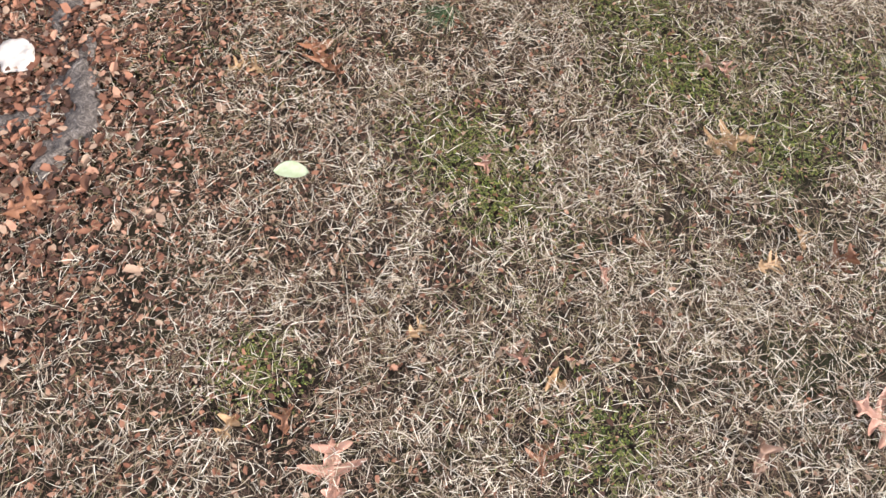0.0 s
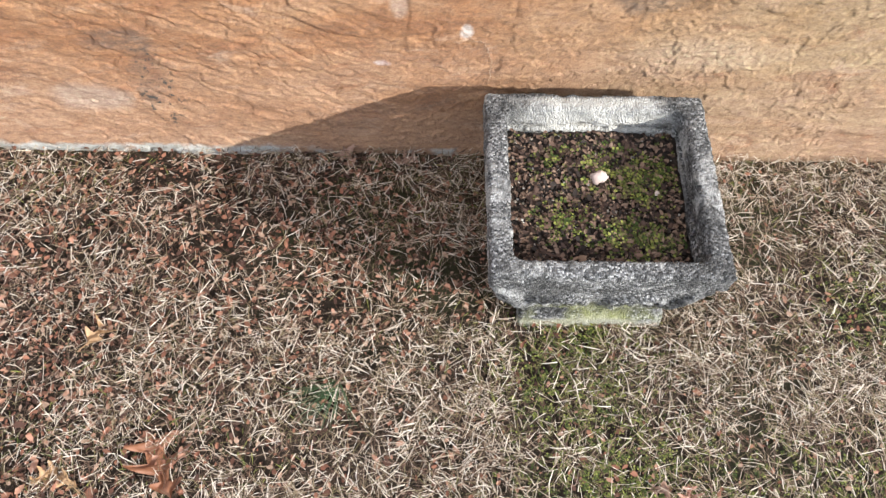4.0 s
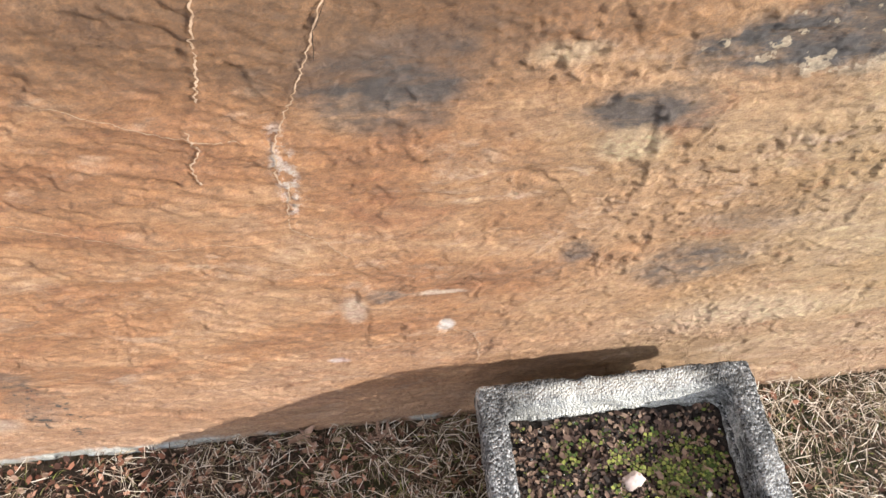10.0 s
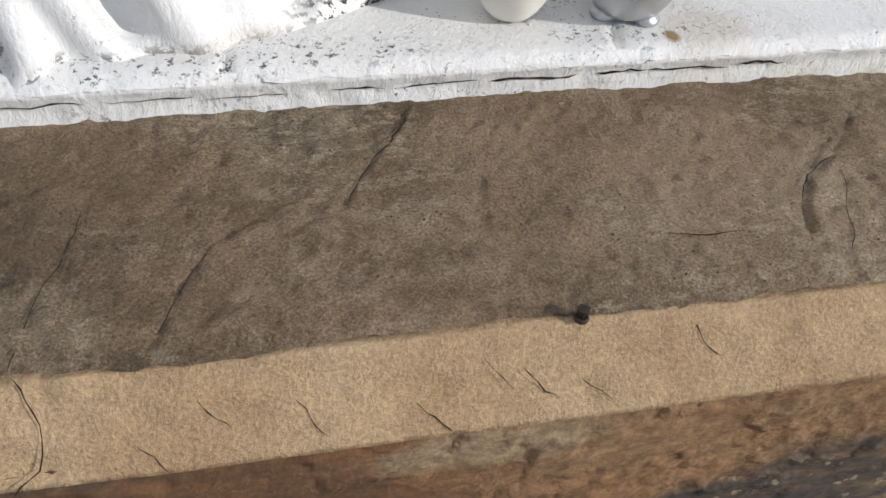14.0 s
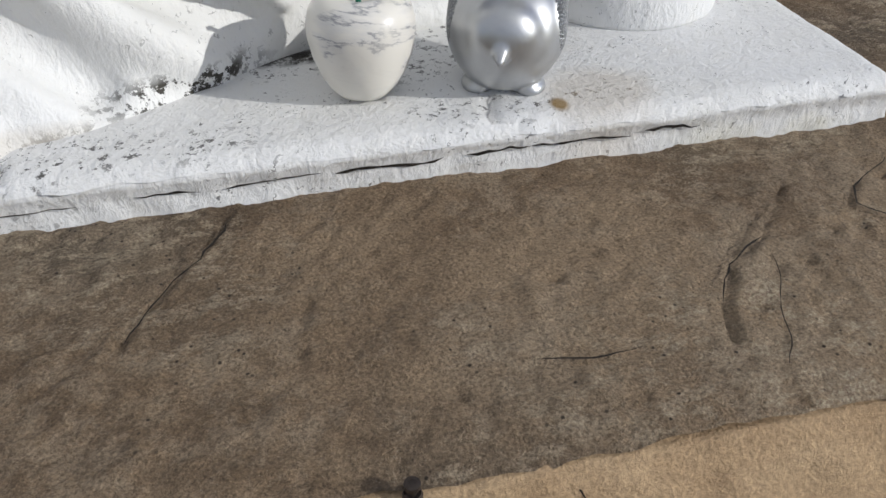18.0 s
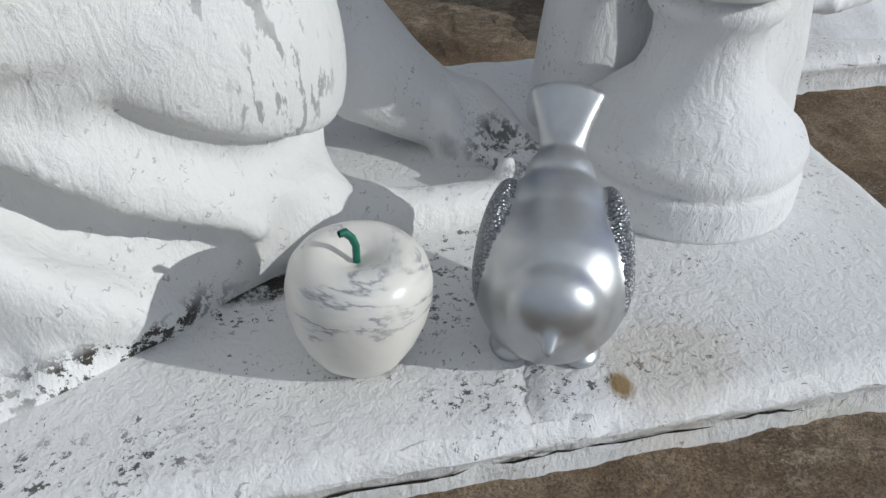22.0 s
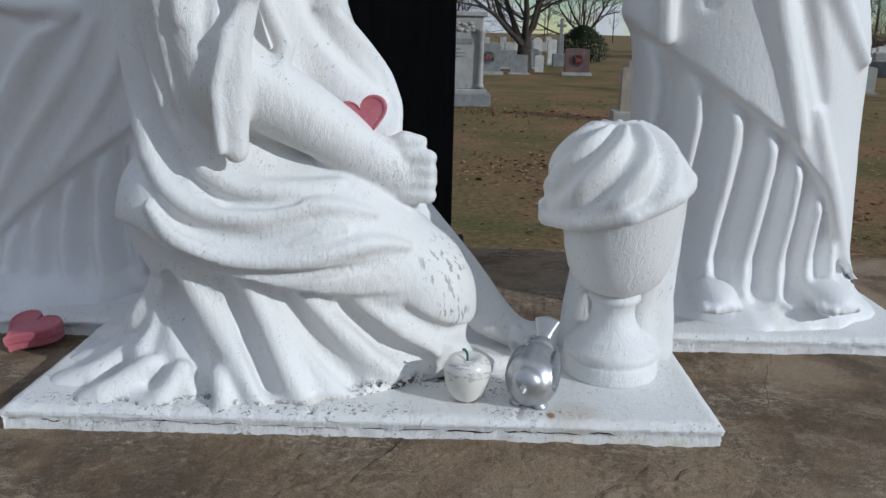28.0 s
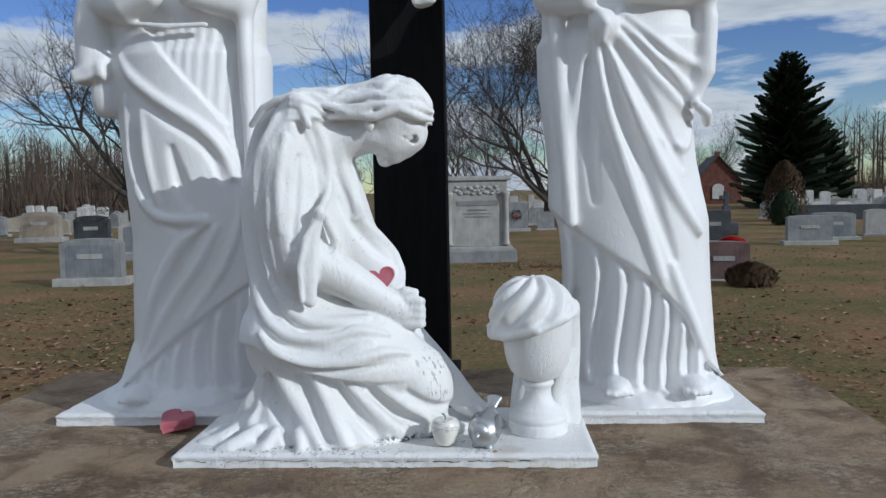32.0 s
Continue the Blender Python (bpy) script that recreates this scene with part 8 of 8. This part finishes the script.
def far_rows():
    """Rows of small distant stones, one thing each."""
    rng = np.random.default_rng(9)
    kinds = []
    for k, (w, h, mat) in enumerate(((0.8, 0.8, MARBLE), (0.6, 1.0, LIGHT), (1.0, 0.8, GREY), (0.5, 1.3, MARBLE), (0.9, 0.7, BEIGE))):
        kinds.append(gravestone((60 + 3 * k, 88, 0), 0, w, h, 0.25, mat, "distant pale gravestone in a long row", 0.08 if k % 2 else 0.2, 0, 0.1, group="distant gravestones"))
    for row, y in enumerate((40, 46, 52, 60, 70, 82, 96)):
        for i in range(17):
            x = (y + 1.5) * rng.uniform(0.36, 0.62)
            copy_thing(kinds[rng.integers(0, 5)], pose(x, y + rng.uniform(-1.5, 1.5), 0.0, 0, 0, rng.uniform(-15, 10)))
    for y in (40, 46, 54, 64, 78):
        for i in range(11):
            x = (y + 1.5) * rng.uniform(-0.02, 0.12) + 0.3
            copy_thing(kinds[rng.integers(0, 5)], pose(x, y + rng.uniform(-1.5, 1.5), 0.0, 0, 0, rng.uniform(-12, 12)))
    for y in (36, 44, 54):
        for i in range(9):
            x = (y + 1.5) * rng.uniform(-0.62, -0.40)
            copy_thing(kinds[rng.integers(0, 5)], pose(x, y + rng.uniform(-1.5, 1.5), 0.0, 0, 0, rng.uniform(-12, 12)))


far_rows()
hedge_wall = tagged(new("low_wall", mesh_of("low_wall", [], [], DARK)), "long dark low boundary wall behind the gravestones", "wall", kind="structure")
bm_wall = box_bm((26, 0.5, 0.75), (0, 0, 0.37), 0.03)
bm_wall.to_mesh(hedge_wall.data)
bm_wall.free()
hedge_wall.matrix_world = pose(28, 38, 0, 0, 0, -6)


# ---- trees ----
BARK = mat_plain("dark_bark", (0.030, 0.024, 0.020), (0.085, 0.070, 0.058), 6, 0.95, 0, 0.8, 0.03)


def grow(rng, start, way, length, radius, depth, out, spread=0.55, up=0.12, sides=6, kids=(3, 5), n=5):
    """Limbs that taper, bend and fork."""
    pts, p, d = [np.array(start, float)], np.array(start, float), np.array(way, float)
    for _ in range(n):
        d = d + rng.normal(0, 0.13, 3) + np.array((0, 0, up * 0.5))
        d /= np.linalg.norm(d)
        p = p + d * length / n
        pts.append(p)
    rad = np.linspace(radius, radius * 0.42, n + 1)
    out.append(tube_arrays(pts, rad, max(3, sides)))
    if depth == 0:
        return
    for _ in range(rng.integers(*kids)):
        t = rng.uniform(0.35, 1.0)
        i = min(int(t * n), n - 1)
        q = pts[i] + (pts[i + 1] - pts[i]) * (t * n - i)
        side = rng.normal(0, 1, 3)
        side -= side @ d * d
        side /= np.linalg.norm(side)
        w = d * (1 - spread) + side * spread + np.array((0, 0, up))
        w /= np.linalg.norm(w)
        grow(rng, q, w, length * rng.uniform(0.55, 0.8), max(radius * 0.42 * rng.uniform(0.8, 1.2), 0.006), depth - 1, out, spread, up, sides - 1, kids, n)
    grow(rng, pts[-1], d, length * 0.7, radius * 0.42, depth - 1, out, spread, up, sides - 1, kids, n)


def bare_tree(where, height, seed, label, fork=6, radius=0.24, depth=4, lean=(0, 0), first=0.16):
    rng = np.random.default_rng(seed)
    trunk, limbs = [], []
    h0 = height * first
    pts = [(0, 0, -0.1), (0.02, 0, 0.25), (lean[0] * 0.5, lean[1] * 0.5, h0 * 0.6), (lean[0], lean[1], h0)]
    trunk.append(tube_arrays(pts, [radius * 1.5, radius * 1.12, radius, radius * 0.95], 10))
    for i in range(fork):
        a = i * 2.4 + rng.uniform(-0.4, 0.4)
        e = rng.uniform(0.75, 1.25) if i < fork - 2 else rng.uniform(0.25, 0.6)
        d = np.array((math.cos(a) * math.cos(e), math.sin(a) * math.cos(e), math.sin(e)))
        grow(rng, (lean[0], lean[1], h0 * (0.75 + 0.25 * rng.random())), d, height * 0.34 * rng.uniform(0.8, 1.1), radius * rng.uniform(0.38, 0.55), depth, limbs, 0.5, 0.10)
    t = thing("bare_tree", label, "tree", where)
    part("trunk", quick_mesh("trunk", *join_arrays(trunk), BARK, True), BARK, t)
    part("crown", quick_mesh("crown", *join_arrays(limbs), BARK, False), BARK, t, "leafless branches and twigs")
    return t


bare_tree((3.55, 37, 0), 13.5, 4, "tall leafless tree with many forked limbs", 8, 0.34, 5, (0.05, 0), 0.10)
bare_tree((-10.2, 22, 0), 8.6, 7, "leafless tree with spreading drooping twigs", 8, 0.24, 4, (-0.1, 0), 0.26)
bare_tree((-4.6, 40, 0), 12.5, 11, "leafless tree behind the black post", 7, 0.28, 4, (0.1, 0), 0.2)
bare_tree((9.5, 58, 0), 11, 13, "distant leafless tree beyond the gravestones", 6, 0.25, 4)
bare_tree((26, 92, 0), 11, 17, "distant leafless tree near the chapel", 6, 0.25, 4)
bare_tree((0.5, 66, 0), 10, 19, "distant leafless tree beyond the gravestones", 6, 0.25, 4)
bare_tree((-2.0, 58, 0), 9.5, 23, "distant leafless tree beyond the gravestones", 6, 0.22, 4)


def woods():
    """Far leafless woods: one template copied many times into one mesh."""
    rng = np.random.default_rng(31)
    kinds = []
    for k in range(4):
        out = []
        out.append(tube_arrays([(0, 0, -0.2), (0.05, 0, 3), (0.0, 0.1, 6.5), (0.1, 0, 9)], [0.16, 0.13, 0.09, 0.03], 4))
        for i in range(9):
            a, z = rng.uniform(0, 6.28), rng.uniform(2.5, 8)
            e = rng.uniform(0.5, 1.1)
            grow(rng, (0, 0, z), (math.cos(a) * math.cos(e), math.sin(a) * math.cos(e), math.sin(e)), rng.uniform(1.2, 2.6), 0.055, 2, out, 0.5, 0.1, 3, (2, 4), 2)
        kinds.append(join_arrays(out))
    vs = []
    for i in range(330):
        v, f = kinds[i % 4]
        if i < 190:
            y = rng.uniform(78, 112)
            x = (y + 1.5) * rng.uniform(-0.80, -0.34)
            s = rng.uniform(0.75, 1.05)
        elif i < 285:
            y = rng.uniform(135, 170)
            x = (y + 1.5) * rng.uniform(0.36, 0.75)
            s = rng.uniform(1.1, 1.6)
        else:
            y = rng.uniform(150, 190)
            x = (y + 1.5) * rng.uniform(-0.34, 0.36)
            s = rng.uniform(0.7, 1.2)
        a = rng.uniform(0, 6.28)
        rot = np.array([[math.cos(a), -math.sin(a), 0], [math.sin(a), math.cos(a), 0], [0, 0, 1]])
        vs.append((v @ rot.T * s + (x, y, 0), f))
    m = Nodes("winter_woods")
    c = m.ramp(m.island(), (0.0, (0.05, 0.036, 0.028)), (0.5, (0.10, 0.068, 0.046)), (0.85, (0.14, 0.098, 0.07)), (1.0, (0.19, 0.15, 0.115)))
    wood = m.done(c, 0.95)
    tagged(new("distant_woods", quick_mesh("distant_woods", *join_arrays(vs), wood)), "leafless brown winter woods on the horizon", "woods", kind="stuff")
    # brush at the foot of the woods
    v, f = [], []
    bits = []
    for i in range(20000):
        left = i < 14500
        y = rng.uniform(74, 108) if left else rng.uniform(130, 165)
        x = (y + 1.5) * (rng.uniform(-0.85, -0.33) if left else rng.uniform(0.30, 0.8))
        h = rng.uniform(1.5, 5.5)
        a = rng.uniform(0, 3.14)
        w = rng.uniform(0.02, 0.06)
        dx, dy = math.cos(a) * w, math.sin(a) * w
        lx = rng.normal(0, 0.9)
        bits.append((np.array([(x - dx, y - dy, 0), (x + dx, y + dy, 0), (x + lx + dx * 0.3, y, h), (x + lx - dx * 0.3, y, h)]), np.array([[0, 1, 2, 3]])))
    tagged(new("underbrush", quick_mesh("underbrush", *join_arrays(bits), wood)), "brown leafless underbrush at the woods' edge", "brush", kind="stuff")


woods()


def spruce(where, h, r, seed, label, brown=False):
    rng = np.random.default_rng(seed)
    mat = GREEN_DARK
    t = thing("spruce", label, "tree", where)
    v, f = tube_arrays([(0, 0, -0.1), (0, 0, h * 0.5), (0, 0, h * 0.98)], [h * 0.018, h * 0.011, h * 0.002], 8)
    part("trunk", quick_mesh("trunk", v, f, BARK, True), BARK, t)
    bits = []
    n = 250
    for i in range(n):
        z = h * (0.04 + 0.94 * (i / n) ** 1.05)
        ln = r * (1 - (z / h) ** 2.8) ** 0.85 * rng.uniform(0.55, 1.2) + 0.12
        a = i * 2.399 + rng.uniform(-0.3, 0.3)
        droop = -0.20 + 0.35 * (z / h)
        d = np.array((math.cos(a), math.sin(a), droop))
        side = np.array((-math.sin(a), math.cos(a), 0))
        m = max(5, int(ln * 9))
        for j in range(m):
            u = (j + 0.6) / m
            for sgn in (-1, 1):
                c = np.array((0, 0, z)) + d * ln * u + np.array((0, 0, 0.22 * ln * u * u))
                w = ln * 0.30 * (1.05 - u) + 0.10
                tip = c + sgn * side * w + d * w * 0.6 + np.array((0, 0, -0.30 * w + rng.normal(0, 0.05)))
                e = d * 0.10 * (0.6 + ln * 0.2)
                bits.append((np.array([c - e, c + e, tip + e * 0.4, tip - e * 0.6 - np.array((0, 0, 0.12))]), np.array([[0, 1, 2, 3]])))
    part("crown", quick_mesh("crown", *join_arrays(bits), mat), mat, t, "dense dark needled boughs")


spruce((23.4, 60, 0), 12.0, 3.5, 3, "tall dark green spruce with ragged boughs")
spruce((27.0, 64, 0), 7.4, 2.9, 5, "lower dark evergreen beside the spruce")


def shrub(where, h, r, mat, seed, label):
    rng = np.random.default_rng(seed)
    t = thing("evergreen_shrub", label, "shrub", where)
    v, f = tube_arrays([(0, 0, -0.05), (0, 0, h * 0.6)], [0.07, 0.03], 6)
    part("trunk", quick_mesh("trunk", v, f, BARK, True), BARK, t)
    bits = []
    for i in range(2600):
        z = rng.random() ** 0.8
        rr = r * math.sin(math.pi * min(1, 0.16 + 0.84 * z) ** 0.8) ** 0.55 * rng.uniform(0.7, 1.06)
        a = rng.uniform(0, 6.28)
        c = np.array((rr * math.cos(a), rr * math.sin(a), h * z + 0.03))
        d = np.array((math.cos(a) * 0.4, math.sin(a) * 0.4, 1)) + rng.normal(0, 0.3, 3)
        d /= np.linalg.norm(d)
        s = np.array((-math.sin(a), math.cos(a), rng.normal(0, 0.4)))
        k = rng.uniform(0.06, 0.12)
        bits.append((np.array([c - d * k, c + s * k * 0.5, c + d * k, c - s * k * 0.5]), np.array([[0, 1, 2, 3]])))
    part("foliage", quick_mesh("foliage", *join_arrays(bits), mat), mat, t)


RUSTY = mat_plain("bronzed_cedar", (0.035, 0.022, 0.010), (0.085, 0.05, 0.022), 3, 0.9)
shrub((15.1, 38, 0), 2.9, 1.05, RUSTY, 3, "rounded bronze-brown cedar shrub among gravestones")
shrub((13.7, 34.2, 0), 1.5, 0.62, GREEN_DARK, 5, "low dark green conical shrub")
shrub((5.25, 12.9, 0), 0.32, 0.42, RUSTY, 7, "dried brown flower clump before a gravestone")
shrub((8.3, 50, 0), 2.2, 1.6, GREEN_DARK, 9, "dark evergreen bush by distant stones")
shrub((7.7, 22.0, 0), 0.20, 0.35, RED, 11, "clump of red flowers at a gravestone foot")


def chapel():
    brick = mat_plain("dark_red_brick", (0.10, 0.035, 0.025), (0.17, 0.07, 0.05), 2, 0.9)
    roof = mat_plain("slate_roof", (0.05, 0.045, 0.045), (0.09, 0.08, 0.08), 2, 0.8)
    c = thing("chapel", "small dark red brick chapel with a steep gable", "building", (23.4, 78, 0), -6)
    bm = bmesh.new()
    prof = [(-2.2, 0), (2.2, 0), (2.2, 2.2), (0, 4.6), (-2.2, 2.2)]
    a = [bm.verts.new((x, 0, z)) for x, z in prof]
    b = [bm.verts.new((x, 6, z)) for x, z in prof]
    bm.faces.new(a[::-1]); bm.faces.new(b)
    for i in range(5):
        bm.faces.new((a[i], a[(i + 1) % 5], b[(i + 1) % 5], b[i]))
    bmesh.ops.recalc_face_normals(bm, faces=bm.faces[:])
    part("wall", bm, brick, c)
    for s in (-1, 1):
        p = part("roof", box_bm((3.55, 6.5, 0.14), (0, 3, 0), 0.02), roof, c)
        p.matrix_basis = pose(s * 1.18, 0, 3.48, 0, s * 47.5, 0)
    p = part("arched_window", arch_bm(1.1, 0.1, 1.5, 0.5), MARBLE, c, "pale arched window")
    p.location = (0, -0.06, 0.5)
    part("chimney", box_bm((0.5, 0.5, 1.0), (0, 0.6, 4.7), 0.03), brick, c)


chapel()
